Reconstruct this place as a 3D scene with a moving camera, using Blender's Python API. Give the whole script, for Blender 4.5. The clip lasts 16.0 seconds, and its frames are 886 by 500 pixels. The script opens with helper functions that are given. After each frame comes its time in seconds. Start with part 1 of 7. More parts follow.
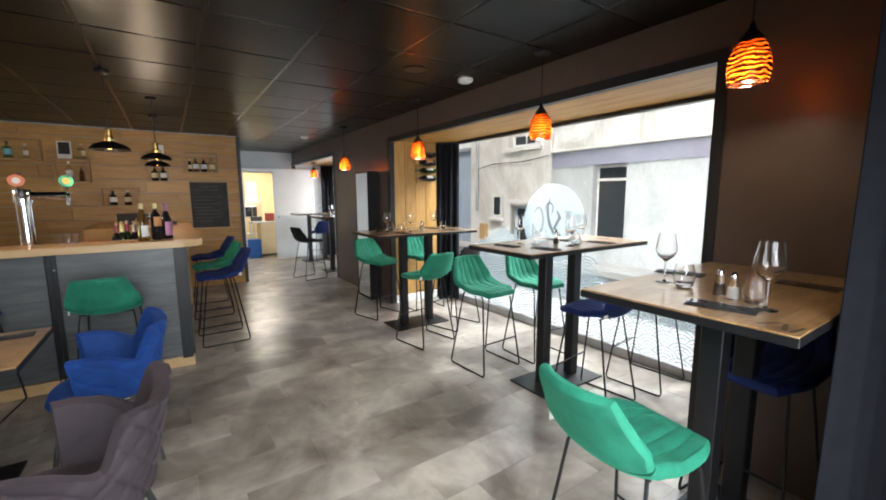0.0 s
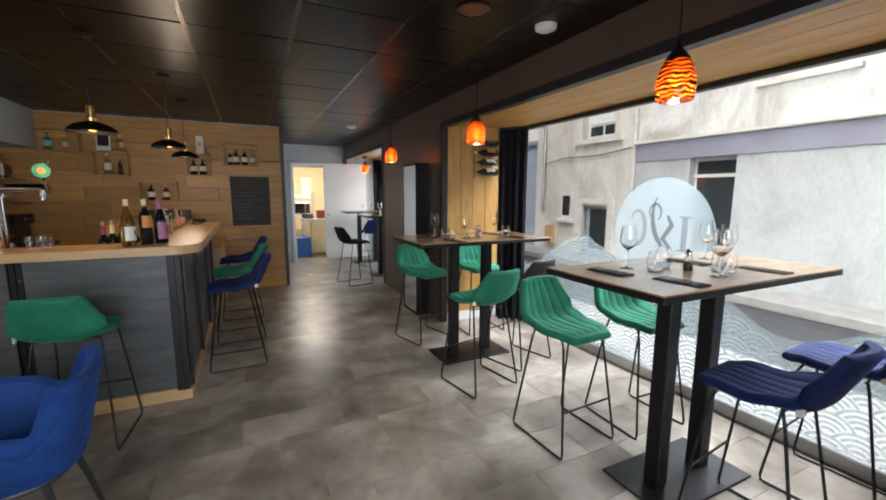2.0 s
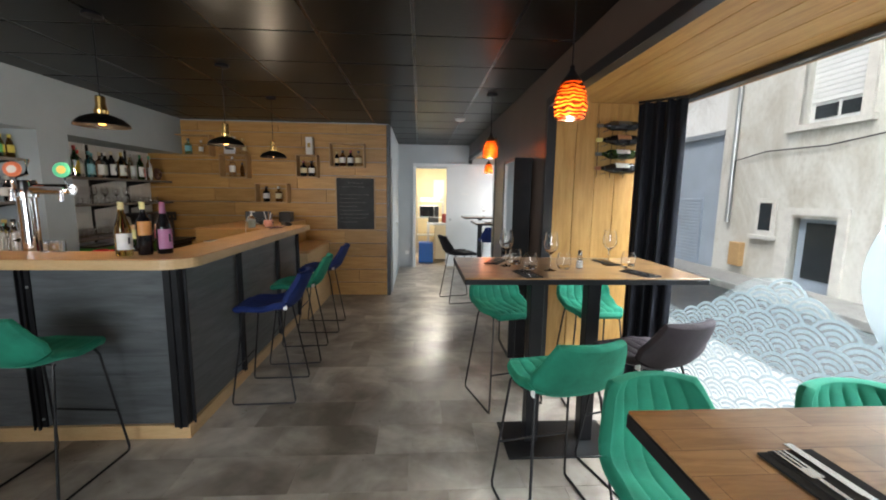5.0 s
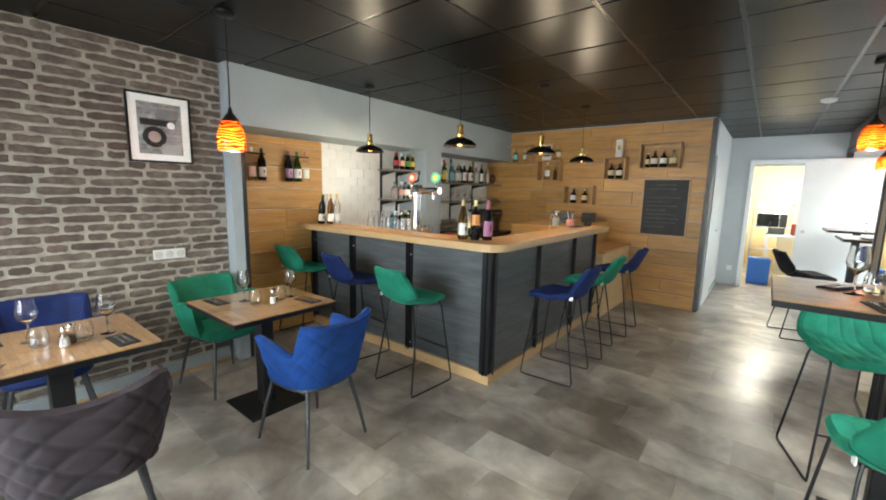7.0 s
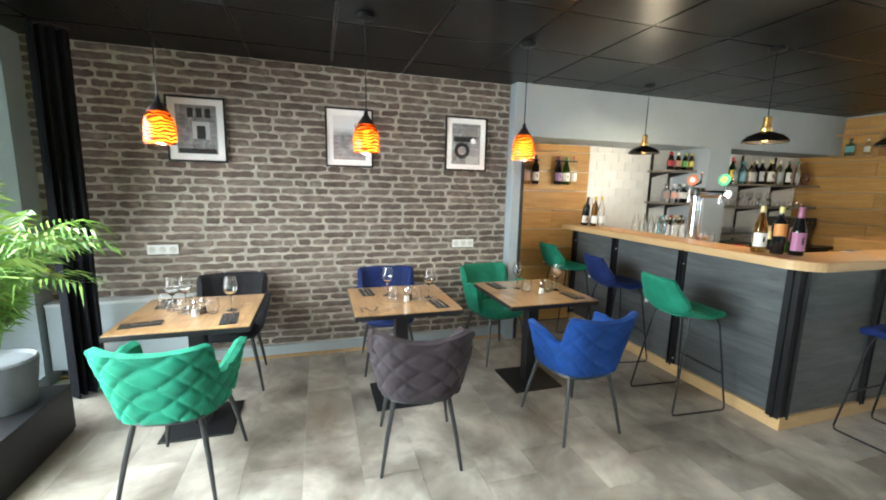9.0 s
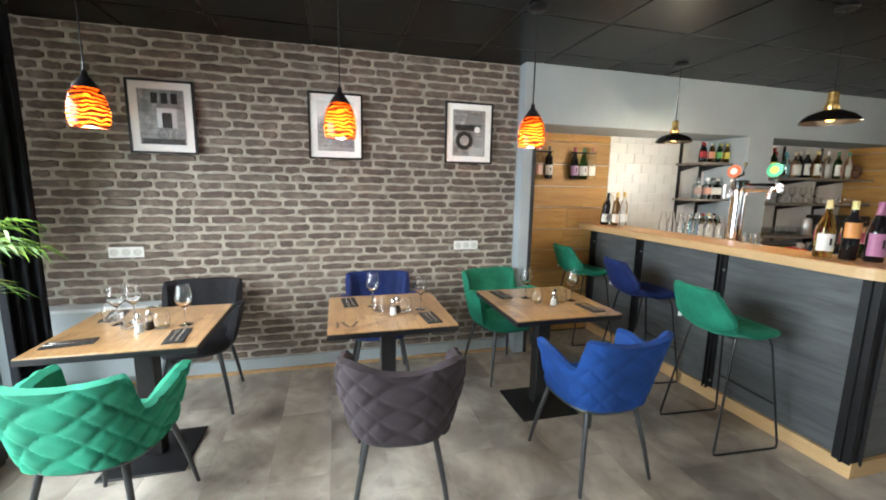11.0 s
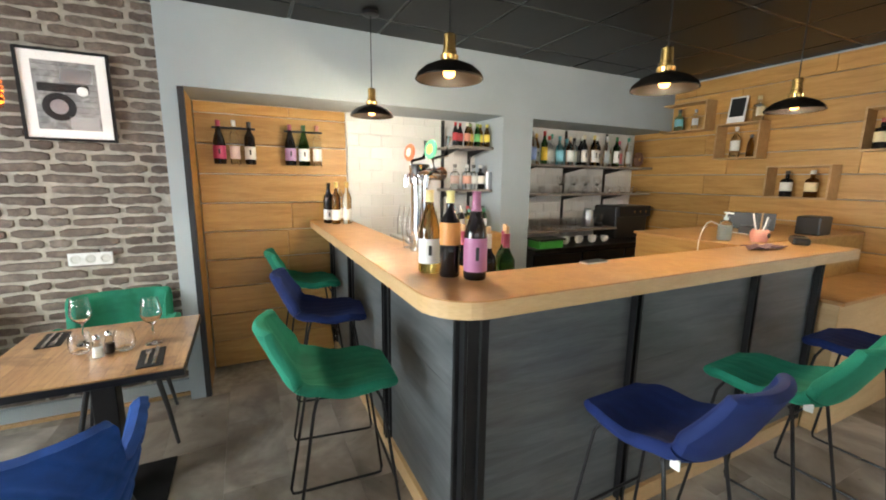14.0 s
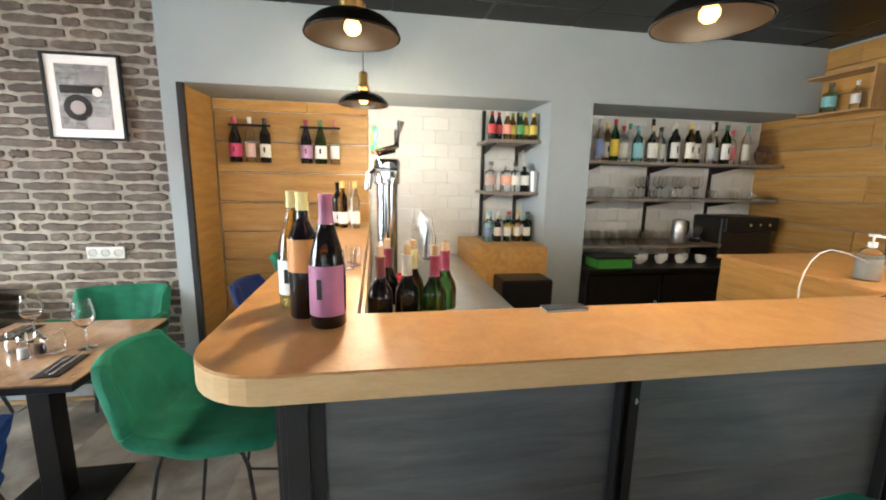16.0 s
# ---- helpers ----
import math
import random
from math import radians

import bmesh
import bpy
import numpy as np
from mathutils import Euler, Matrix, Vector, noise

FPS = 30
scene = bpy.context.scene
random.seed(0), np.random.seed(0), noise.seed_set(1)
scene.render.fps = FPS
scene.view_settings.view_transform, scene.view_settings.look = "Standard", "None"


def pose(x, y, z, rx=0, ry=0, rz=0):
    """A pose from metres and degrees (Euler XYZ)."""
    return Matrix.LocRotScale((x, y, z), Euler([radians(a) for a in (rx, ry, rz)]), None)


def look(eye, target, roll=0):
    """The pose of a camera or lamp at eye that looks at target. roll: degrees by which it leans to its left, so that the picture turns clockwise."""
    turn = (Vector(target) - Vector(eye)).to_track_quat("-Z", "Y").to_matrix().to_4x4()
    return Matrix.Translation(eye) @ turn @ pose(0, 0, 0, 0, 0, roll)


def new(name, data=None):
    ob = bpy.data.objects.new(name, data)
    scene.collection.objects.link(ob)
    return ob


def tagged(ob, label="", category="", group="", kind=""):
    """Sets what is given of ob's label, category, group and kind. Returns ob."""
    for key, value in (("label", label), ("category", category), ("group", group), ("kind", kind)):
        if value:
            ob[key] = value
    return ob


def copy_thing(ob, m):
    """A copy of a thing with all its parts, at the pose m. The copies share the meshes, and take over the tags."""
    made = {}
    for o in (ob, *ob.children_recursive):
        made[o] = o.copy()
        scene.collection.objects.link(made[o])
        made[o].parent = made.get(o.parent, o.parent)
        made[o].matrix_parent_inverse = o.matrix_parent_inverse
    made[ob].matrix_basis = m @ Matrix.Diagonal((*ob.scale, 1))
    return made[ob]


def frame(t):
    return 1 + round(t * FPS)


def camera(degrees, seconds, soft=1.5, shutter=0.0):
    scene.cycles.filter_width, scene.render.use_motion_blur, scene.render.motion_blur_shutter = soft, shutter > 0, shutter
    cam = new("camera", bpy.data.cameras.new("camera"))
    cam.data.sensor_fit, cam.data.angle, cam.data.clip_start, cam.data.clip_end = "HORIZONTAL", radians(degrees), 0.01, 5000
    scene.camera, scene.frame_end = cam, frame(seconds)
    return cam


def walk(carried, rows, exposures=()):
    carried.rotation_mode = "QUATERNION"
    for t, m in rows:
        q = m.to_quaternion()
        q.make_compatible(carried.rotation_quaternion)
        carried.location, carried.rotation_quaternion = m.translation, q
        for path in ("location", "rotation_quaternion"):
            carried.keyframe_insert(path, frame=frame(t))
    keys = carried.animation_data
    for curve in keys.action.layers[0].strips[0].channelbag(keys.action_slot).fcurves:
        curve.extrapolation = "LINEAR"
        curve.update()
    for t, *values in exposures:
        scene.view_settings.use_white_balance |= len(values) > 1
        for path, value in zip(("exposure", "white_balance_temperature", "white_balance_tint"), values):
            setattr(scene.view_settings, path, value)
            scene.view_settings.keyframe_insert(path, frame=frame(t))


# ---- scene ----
cam = camera(95.36, 16.0, soft=1.9)
PATH = [
    (0, (-0.010, -0.001, 1.507), (1.097, 1.642, 1.235), -0.26),
    (0.5, (0.211, 0.100, 1.496), (1.321, 1.741, 1.219), -0.26),
    (1, (0.371, 0.285, 1.499), (1.482, 1.925, 1.222), -0.13),
    (1.5, (0.469, 0.544, 1.480), (1.388, 2.299, 1.206), 0.20),
    (2, (0.527, 0.842, 1.497), (1.380, 2.629, 1.215), 0.23),
    (2.5, (0.696, 1.251, 1.460), (1.439, 3.086, 1.179), 0.27),
    (3, (0.831, 1.484, 1.484), (1.555, 3.328, 1.209), 0.24),
    (5.5, (1.567, 1.748, 1.513), (1.380, 3.720, 1.236), 0.92),
    (6, (1.602, 1.719, 1.498), (1.069, 3.626, 1.219), 1.02),
    (6.5, (1.621, 1.622, 1.507), (0.731, 3.390, 1.222), 1.16),
    (7, (1.647, 1.564, 1.513), (0.412, 3.110, 1.223), 1.25),
    (7.5, (1.698, 1.466, 1.524), (0.192, 2.747, 1.224), 1.52),
    (8, (1.728, 1.387, 1.527), (0.018, 2.379, 1.228), 1.54),
    (8.5, (1.741, 1.313, 1.531), (-0.123, 1.968, 1.222), 1.51),
    (11, (1.362, 1.567, 1.486), (-0.546, 2.077, 1.173), 0.99),
    (11.5, (1.191, 1.870, 1.487), (-0.707, 2.419, 1.177), 0.88),
    (12, (1.143, 2.186, 1.491), (-0.704, 2.892, 1.188), 0.77),
    (12.5, (1.155, 2.514, 1.498), (-0.664, 3.286, 1.195), 0.76),
    (13, (1.176, 2.870, 1.473), (-0.621, 3.692, 1.162), 0.66),
    (13.5, (1.151, 3.215, 1.455), (-0.624, 4.071, 1.113), 0.70),
    (14, (1.156, 3.519, 1.484), (-0.615, 4.381, 1.139), 0.68),
    (14.5, (1.038, 3.752, 1.489), (-0.732, 4.609, 1.130), 0.80),
    (15, (0.902, 3.974, 1.513), (-0.875, 4.824, 1.165), 0.81),
    (15.5, (0.848, 4.191, 1.492), (-1.011, 4.840, 1.143), 0.85),
    (16, (0.896, 4.340, 1.482), (-1.047, 4.666, 1.136), 1.04),
]
EXPO = 1.25
AMBER_W, DOME_W = 4.0, 4.6
BAR_TOP = 1.14
walk(cam, [(t, look(eye, target, roll)) for t, eye, target, roll in PATH],
     exposures=[(0.0, EXPO - 0.25, 6500, 10), (1.5, EXPO - 0.6, 6500, 11), (3.0, EXPO - 0.66, 6600, 13), (5.5, EXPO - 0.12, 6300, 7), (7.0, EXPO + 0.46, 6300, 3), (8.5, EXPO + 0.7, 6250, 0), (11.0, EXPO + 0.6, 6300, 5), (13.0, EXPO + 0.78, 6400, 2), (15.0, EXPO + 0.96, 6450, 7), (16.0, EXPO + 0.96, 6350, 5)])

# ---- world and sun ----
world = bpy.data.worlds.new("sky")
scene.world = world
world.use_nodes = True
wt = world.node_tree
sky = wt.nodes.new("ShaderNodeTexSky")
sky.sky_type = "NISHITA"
sky.sun_disc = False
sky.sun_elevation, sky.sun_rotation = radians(52), radians(250)
sky.air_density, sky.dust_density = 1.0, 4.0
wt.links.new(sky.outputs["Color"], wt.nodes["Background"].inputs["Color"])
wt.nodes["Background"].inputs["Strength"].default_value = 0.085
sun_data = bpy.data.lights.new("sun", "SUN")
sun_data.energy, sun_data.angle, sun_data.color = 0.8, radians(14), (1.0, 0.96, 0.9)
sun = new("sun", sun_data)
sun.matrix_world = look((0, 0, 0), (math.sin(radians(250 - 180)) * 0.6, 0.25, -1.0))


def area_lamp(name, place, target, sx, sy, watts, colour):
    data = bpy.data.lights.new(name, "AREA")
    data.shape, data.size, data.size_y, data.energy, data.color = "RECTANGLE", sx, sy, watts, colour
    ob = new(name, data)
    ob.matrix_world = look(place, target)
    return ob


DAY = (0.92, 0.97, 1.0)
area_lamp("daylight_street_window", (4.6, 3.0, 4.2), (2.4, 3.0, 0.2), 4.0, 2.0, 520, DAY)
area_lamp("daylight_far_window", (3.35, 8.6, 1.16), (0.0, 8.6, 0.2), 2.8, 2.0, 22, DAY)
area_lamp("daylight_front_window", (0.0, -0.60, 1.35), (0.0, 1.6, 0.0), 2.4, 1.8, 60, DAY).data.spread = radians(135)


# ---- materials ----
def nodes_of(name):
    m = bpy.data.materials.new(name)
    m.use_nodes = True
    t = m.node_tree
    return m, t, t.nodes["Principled BSDF"]


def ramp(t, src, stops):
    r = t.nodes.new("ShaderNodeValToRGB")
    while len(r.color_ramp.elements) < len(stops):
        r.color_ramp.elements.new(0.5)
    for e, (p, c) in zip(r.color_ramp.elements, stops):
        e.position, e.color = p, (*c, 1)
    t.links.new(src, r.inputs["Fac"])
    return r.outputs["Color"]


def coords(t, scale=(1, 1, 1), rand=0.0, space="Object"):
    tc = t.nodes.new("ShaderNodeTexCoord")
    mp = t.nodes.new("ShaderNodeMapping")
    mp.inputs["Scale"].default_value = scale
    t.links.new(tc.outputs[space], mp.inputs["Vector"])
    if rand:
        oi = t.nodes.new("ShaderNodeObjectInfo")
        mu = t.nodes.new("ShaderNodeMath")
        mu.operation = "MULTIPLY"
        mu.inputs[1].default_value = rand
        t.links.new(oi.outputs["Random"], mu.inputs[0])
        t.links.new(mu.outputs[0], mp.inputs["Location"])
    return mp.outputs["Vector"]


def noise_tex(t, vec, scale, detail=4, rough=0.55, dist=0.0):
    n = t.nodes.new("ShaderNodeTexNoise")
    n.inputs["Scale"].default_value, n.inputs["Detail"].default_value = scale, detail
    n.inputs["Roughness"].default_value, n.inputs["Distortion"].default_value = rough, dist
    t.links.new(vec, n.inputs["Vector"])
    return n.outputs["Fac"]


def mix(t, a, b, fac, mode="MIX"):
    m = t.nodes.new("ShaderNodeMix")
    m.data_type, m.blend_type = "RGBA", mode
    for sock, v in (("A", a), ("B", b)):
        s = [i for i in m.inputs if i.name == sock and i.type == "RGBA"][0]
        if isinstance(v, tuple):
            s.default_value = (*v, 1)
        else:
            t.links.new(v, s)
    if isinstance(fac, float):
        m.inputs["Factor"].default_value = fac
    else:
        t.links.new(fac, m.inputs["Factor"])
    return [o for o in m.outputs if o.type == "RGBA"][0]


def bump(t, b, src, strength, dist=0.01):
    n = t.nodes.new("ShaderNodeBump")
    n.inputs["Strength"].default_value, n.inputs["Distance"].default_value = strength, dist
    t.links.new(src, n.inputs["Height"])
    t.links.new(n.outputs["Normal"], b.inputs["Normal"])


def rand_value(t, island=False):
    n = t.nodes.new("ShaderNodeNewGeometry" if island else "ShaderNodeObjectInfo")
    return n.outputs["Random Per Island" if island else "Random"]


def plain(name, colour, rough=0.5, metal=0.0, var=0.12, scale=9.0, relief=0.04, spec=0.5, grain=90.0):
    m, t, b = nodes_of(name)
    v = coords(t)
    big = noise_tex(t, v, scale, 4)
    dark = tuple(c * (1 - var) for c in colour)
    light = tuple(min(1, c * (1 + var)) for c in colour)
    t.links.new(ramp(t, big, [(0.3, dark), (0.7, light)]), b.inputs["Base Color"])
    b.inputs["Roughness"].default_value, b.inputs["Metallic"].default_value = rough, metal
    b.inputs["Specular IOR Level"].default_value = spec
    if relief:
        bump(t, b, noise_tex(t, v, grain, 3), relief, 0.004)
    return m


def wood(name, stops, scale=(1.5, 14, 14), rough=0.45, rand=37.0, relief=0.08, vary=0.25, island=False):
    m, t, b = nodes_of(name)
    v = coords(t, scale, rand)
    grain = noise_tex(t, v, 2.2, 8, 0.62, 0.6)
    fine = noise_tex(t, coords(t, tuple(s * 6 for s in scale), rand), 3.0, 3)
    col = ramp(t, grain, stops)
    col = mix(t, col, ramp(t, fine, [(0.3, (0.72, 0.68, 0.62)), (0.7, (1, 1, 1))]), 0.35, "MULTIPLY")
    tone = ramp(t, rand_value(t, island), [(0, (1 - vary,) * 3), (1, (1.0, 1.0, 1.0))])
    col = mix(t, col, tone, 1.0, "MULTIPLY")
    t.links.new(col, b.inputs["Base Color"])
    b.inputs["Roughness"].default_value = rough
    bump(t, b, fine, relief, 0.003)
    return m


OAK = [(0.25, (0.40, 0.200, 0.052)), (0.5, (0.55, 0.305, 0.088)), (0.75, (0.66, 0.40, 0.135))]
M_OAK = wood("oak_boards_horizontal", OAK, (1.2, 12, 12))
M_OAK_Y = wood("oak_boards_along", OAK, (12, 1.2, 12))
M_OAK_Z = wood("oak_boards_upright", OAK, (12, 12, 1.2))
M_TOP = wood("oak_counter", [(0.25, (0.42, 0.21, 0.075)), (0.55, (0.52, 0.275, 0.10)), (0.8, (0.58, 0.33, 0.14))], (5, 5, 5), 0.38, 11.0, 0.03, 0.05)
M_TOPEDGE = wood("oak_edge_band", [(0.25, (0.55, 0.36, 0.17)), (0.75, (0.66, 0.46, 0.25))], (2, 2, 10), 0.4, 5.0, 0.03, 0.05)
M_CRATE = wood("pine_crate", [(0.25, (0.44, 0.26, 0.11)), (0.75, (0.62, 0.41, 0.20))], (3, 10, 10), 0.55, 9.0, 0.06, 0.15)
M_PANEL = wood("charcoal_laminate", [(0.25, (0.062, 0.069, 0.075)), (0.5, (0.108, 0.118, 0.126)), (0.8, (0.17, 0.18, 0.19))], (1.0, 1.0, 9), 0.34, 19.0, 0.05, 0.15)
M_BLACK = plain("black_steel", (0.012, 0.012, 0.014), 0.42, 0.3, 0.2, 12, 0.03)
M_FRAME = plain("dark_window_trim", (0.018, 0.019, 0.022), 0.4, 0.0, 0.15, 6, 0.02)
M_WALL_DARK = plain("taupe_wall_paint", (0.105, 0.076, 0.062), 0.34, 0, 0.12, 2.5, 0.10, 0.5, 160)
M_WALL_GREY = plain("blue_grey_wall_paint", (0.36, 0.41, 0.445), 0.6, 0, 0.06, 2.0, 0.06, 0.4, 200)
M_WALL_PALE = plain("pale_grey_paint", (0.52, 0.55, 0.57), 0.6, 0, 0.05, 2.0, 0.05, 0.4, 200)
M_WHITE = plain("white_paint", (0.78, 0.79, 0.79), 0.4, 0, 0.03, 3, 0.03)
M_CREAM = plain("cream_wall", (0.72, 0.60, 0.36), 0.6, 0, 0.05, 2, 0.05)
M_CEIL = plain("black_ceiling_tile", (0.0065, 0.0062, 0.006), 0.32, 0, 0.25, 3.5, 0.12, 0.15, 40)
M_GRID = plain("satin_ceiling_grid", (0.035, 0.035, 0.035), 0.25, 0.7, 0.1, 5, 0.0)
M_CHROME = plain("chrome", (0.75, 0.75, 0.76), 0.1, 1.0, 0.03, 5, 0.0)
M_STEEL = plain("brushed_steel", (0.55, 0.56, 0.57), 0.3, 1.0, 0.08, 20, 0.03)
M_BRASS = plain("brass", (0.75, 0.48, 0.16), 0.22, 1.0, 0.08, 20, 0.02)
M_PAPER = plain("white_mount_paper", (0.80, 0.80, 0.79), 0.6, 0, 0.02, 5, 0.0)
M_PLASTIC = plain("black_plastic", (0.015, 0.015, 0.016), 0.35, 0, 0.15, 20, 0.03)
M_DKGL = plain("black_screen_glass", (0.012, 0.013, 0.015), 0.06, 0, 0.1, 3, 0)
M_CREAM2 = plain("cream_laminate", (0.70, 0.58, 0.38), 0.5, 0, 0.06, 4, 0.03)
M_ALU = plain("grey_aluminium", (0.42, 0.43, 0.44), 0.35, 0.7, 0.06, 9, 0.02)


def floor_material():
    m, t, b = nodes_of("concrete_look_vinyl_tile")
    v = coords(t, (1, 1, 1), 53.0)
    where = t.nodes.new("ShaderNodeNewGeometry")
    wide = noise_tex(t, where.outputs["Position"], 1.7, 4, 0.6, 0.6)
    own = noise_tex(t, v, 2.4, 4, 0.55, 0.5)
    half = t.nodes.new("ShaderNodeMath")
    half.operation = "MULTIPLY_ADD"
    half.inputs[1].default_value = 0.45
    t.links.new(own, half.inputs[0])
    part_wide = t.nodes.new("ShaderNodeMath")
    part_wide.operation = "MULTIPLY"
    part_wide.inputs[1].default_value = 0.55
    t.links.new(wide, part_wide.inputs[0])
    t.links.new(part_wide.outputs[0], half.inputs[2])
    cloud = half.outputs[0]
    fine = noise_tex(t, v, 26.0, 5, 0.6)
    col = ramp(t, cloud, [(0.36, (0.135, 0.114, 0.095)), (0.5, (0.32, 0.284, 0.248)), (0.64, (0.58, 0.535, 0.48))])
    col = mix(t, col, ramp(t, fine, [(0.3, (0.75, 0.74, 0.72)), (0.7, (1, 1, 1))]), 0.22, "MULTIPLY")
    tone = ramp(t, rand_value(t), [(0, (0.80, 0.78, 0.76)), (0.5, (0.90, 0.89, 0.88)), (1, (1, 1, 1))])
    t.links.new(mix(t, col, tone, 1.0, "MULTIPLY"), b.inputs["Base Color"])
    t.links.new(ramp(t, fine, [(0.2, (0.25,) * 3), (0.8, (0.38,) * 3)]), b.inputs["Roughness"])
    bump(t, b, fine, 0.05, 0.002)
    return m


def brick_material(name, island):
    m, t, b = nodes_of(name)
    v = coords(t, (1, 1, 1), 0.0)
    fine = noise_tex(t, v, 60.0, 6, 0.65)
    big = noise_tex(t, v, 11.0, 4)
    col = ramp(t, big, [(0.25, (0.115, 0.092, 0.078)), (0.5, (0.185, 0.150, 0.128)), (0.75, (0.30, 0.25, 0.215))])
    col = mix(t, col, ramp(t, fine, [(0.3, (0.6, 0.58, 0.56)), (0.65, (1, 1, 1))]), 0.7, "MULTIPLY")
    tone = ramp(t, rand_value(t, island), [(0, (0.58, 0.54, 0.52)), (0.4, (0.85, 0.80, 0.77)), (1, (1.0, 1.0, 1.0))])
    t.links.new(mix(t, col, tone, 1.0, "MULTIPLY"), b.inputs["Base Color"])
    b.inputs["Roughness"].default_value = 0.7
    bump(t, b, fine, 0.45, 0.006)
    return m


def block_material():
    m, t, b = nodes_of("butcher_block_laminate")
    v = coords(t, (1, 1, 1), 7.0)
    br = t.nodes.new("ShaderNodeTexBrick")
    br.inputs["Scale"].default_value = 5.0
    br.inputs["Brick Width"].default_value, br.inputs["Row Height"].default_value = 0.9, 0.28
    br.inputs["Mortar Size"].default_value, br.inputs["Bias"].default_value = 0.004, 0.0
    br.inputs["Color1"].default_value, br.inputs["Color2"].default_value, br.inputs["Mortar"].default_value = (0.50, 0.30, 0.135, 1), (0.36, 0.20, 0.085, 1), (0.22, 0.12, 0.05, 1)
    t.links.new(v, br.inputs["Vector"])
    g = noise_tex(t, coords(t, (3, 26, 10), 7.0), 2.5, 6, 0.65, 0.8)
    spots = noise_tex(t, v, 4.0, 4, 0.6, 1.0)
    c = mix(t, br.outputs["Color"], ramp(t, g, [(0.3, (0.55, 0.48, 0.42)), (0.6, (1, 1, 1))]), 0.7, "MULTIPLY")
    c = mix(t, c, ramp(t, spots, [(0.30, (0.32, 0.25, 0.2)), (0.45, (1, 1, 1))]), 0.75, "MULTIPLY")
    t.links.new(c, b.inputs["Base Color"])
    b.inputs["Roughness"].default_value = 0.30
    b.inputs["Coat Weight"].default_value, b.inputs["Coat Roughness"].default_value, b.inputs["Coat IOR"].default_value = 1.0, 0.13, 1.65
    bump(t, b, g, 0.02, 0.001)
    return m


M_TABLE = block_material()
M_FLOOR = floor_material()
M_BRICK = brick_material("dark_brick_slip", False)
M_BRICK_REST = brick_material("dark_brick_slip_rest", True)
M_MORTAR = plain("pale_mortar", (0.40, 0.365, 0.315), 0.85, 0, 0.22, 18, 0.6, 0.3, 55)


def velvet(name, colour, sheen=0.34):
    m, t, b = nodes_of(name)
    v = coords(t)
    n = noise_tex(t, v, 7.0, 4, 0.6, 0.5)
    fine = noise_tex(t, v, 260.0, 2)
    t.links.new(ramp(t, n, [(0.3, tuple(c * 0.72 for c in colour)), (0.7, tuple(min(1, c * 1.25) for c in colour))]), b.inputs["Base Color"])
    b.inputs["Roughness"].default_value = 0.75
    b.inputs["Specular IOR Level"].default_value = 0.25
    b.inputs["Sheen Weight"].default_value = sheen
    b.inputs["Sheen Roughness"].default_value = 0.4
    b.inputs["Sheen Tint"].default_value = (*(min(1, c * 2.5 + 0.03) for c in colour), 1)
    bump(t, b, fine, 0.12, 0.002)
    return m


M_VGREEN = velvet("emerald_velvet", (0.016, 0.17, 0.105), 0.5)
M_VNAVY = velvet("navy_velvet", (0.008, 0.019, 0.095))
M_VBLUE = velvet("royal_blue_velvet", (0.008, 0.044, 0.20))
M_VGREY = velvet("charcoal_plum_velvet", (0.038, 0.030, 0.036))
M_VBLACK = velvet("black_velvet", (0.012, 0.012, 0.016))
M_CURTAIN = plain("black_curtain_cloth", (0.008, 0.009, 0.013), 0.85, 0, 0.2, 20, 0.1, 0.2, 200)


def glass(name, colour=(1, 1, 1), rough=0.0, ior=1.45):
    m, t, b = nodes_of(name)
    b.inputs["Base Color"].default_value = (*colour, 1)
    b.inputs["Transmission Weight"].default_value = 1.0
    b.inputs["Roughness"].default_value = rough
    b.inputs["IOR"].default_value = ior
    return m


M_GLASS = glass("clear_glass")
M_PANE = glass("window_pane", (0.97, 0.99, 0.985), 0.0, 1.1)
M_MIRROR = plain("mirror_silver", (0.85, 0.86, 0.86), 0.02, 1.0, 0.01, 3, 0.0)


def glow(name, colour, strength):
    m, t, b = nodes_of(name)
    b.inputs["Base Color"].default_value = (*colour, 1)
    b.inputs["Emission Color"].default_value = (*colour, 1)
    b.inputs["Emission Strength"].default_value = strength
    return m


M_BULB = glow("warm_bulb", (1.0, 0.60, 0.24), 13.0)
M_BULB_DOME = glow("amber_filament_bulb", (1.0, 0.40, 0.08), 2.6)


# ---- mesh helpers ----
def finish(name, bm, material, smooth=False):
    me = bpy.data.meshes.new(name)
    bmesh.ops.recalc_face_normals(bm, faces=bm.faces[:])
    bm.to_mesh(me)
    bm.free()
    me.materials.append(material)
    if smooth:
        me.polygons.foreach_set("use_smooth", [True] * len(me.polygons))
        me.set_sharp_from_angle(angle=radians(38))
    return me


def part(name, bm, material, parent=None, label="", smooth=False):
    ob = new(name, finish(name, bm, material, smooth))
    if parent:
        ob.parent = parent
    return tagged(ob, label)


def thing(name, label, category, group="", place=None):
    ob = new(name)
    ob.empty_display_size = 0.1
    if place is not None:
        ob.matrix_world = place
    return tagged(ob, label, category, group)


def structure(name, bm, material, label="", smooth=False):
    return tagged(part(name, bm, material, None, "", smooth), label, "", "", "structure")


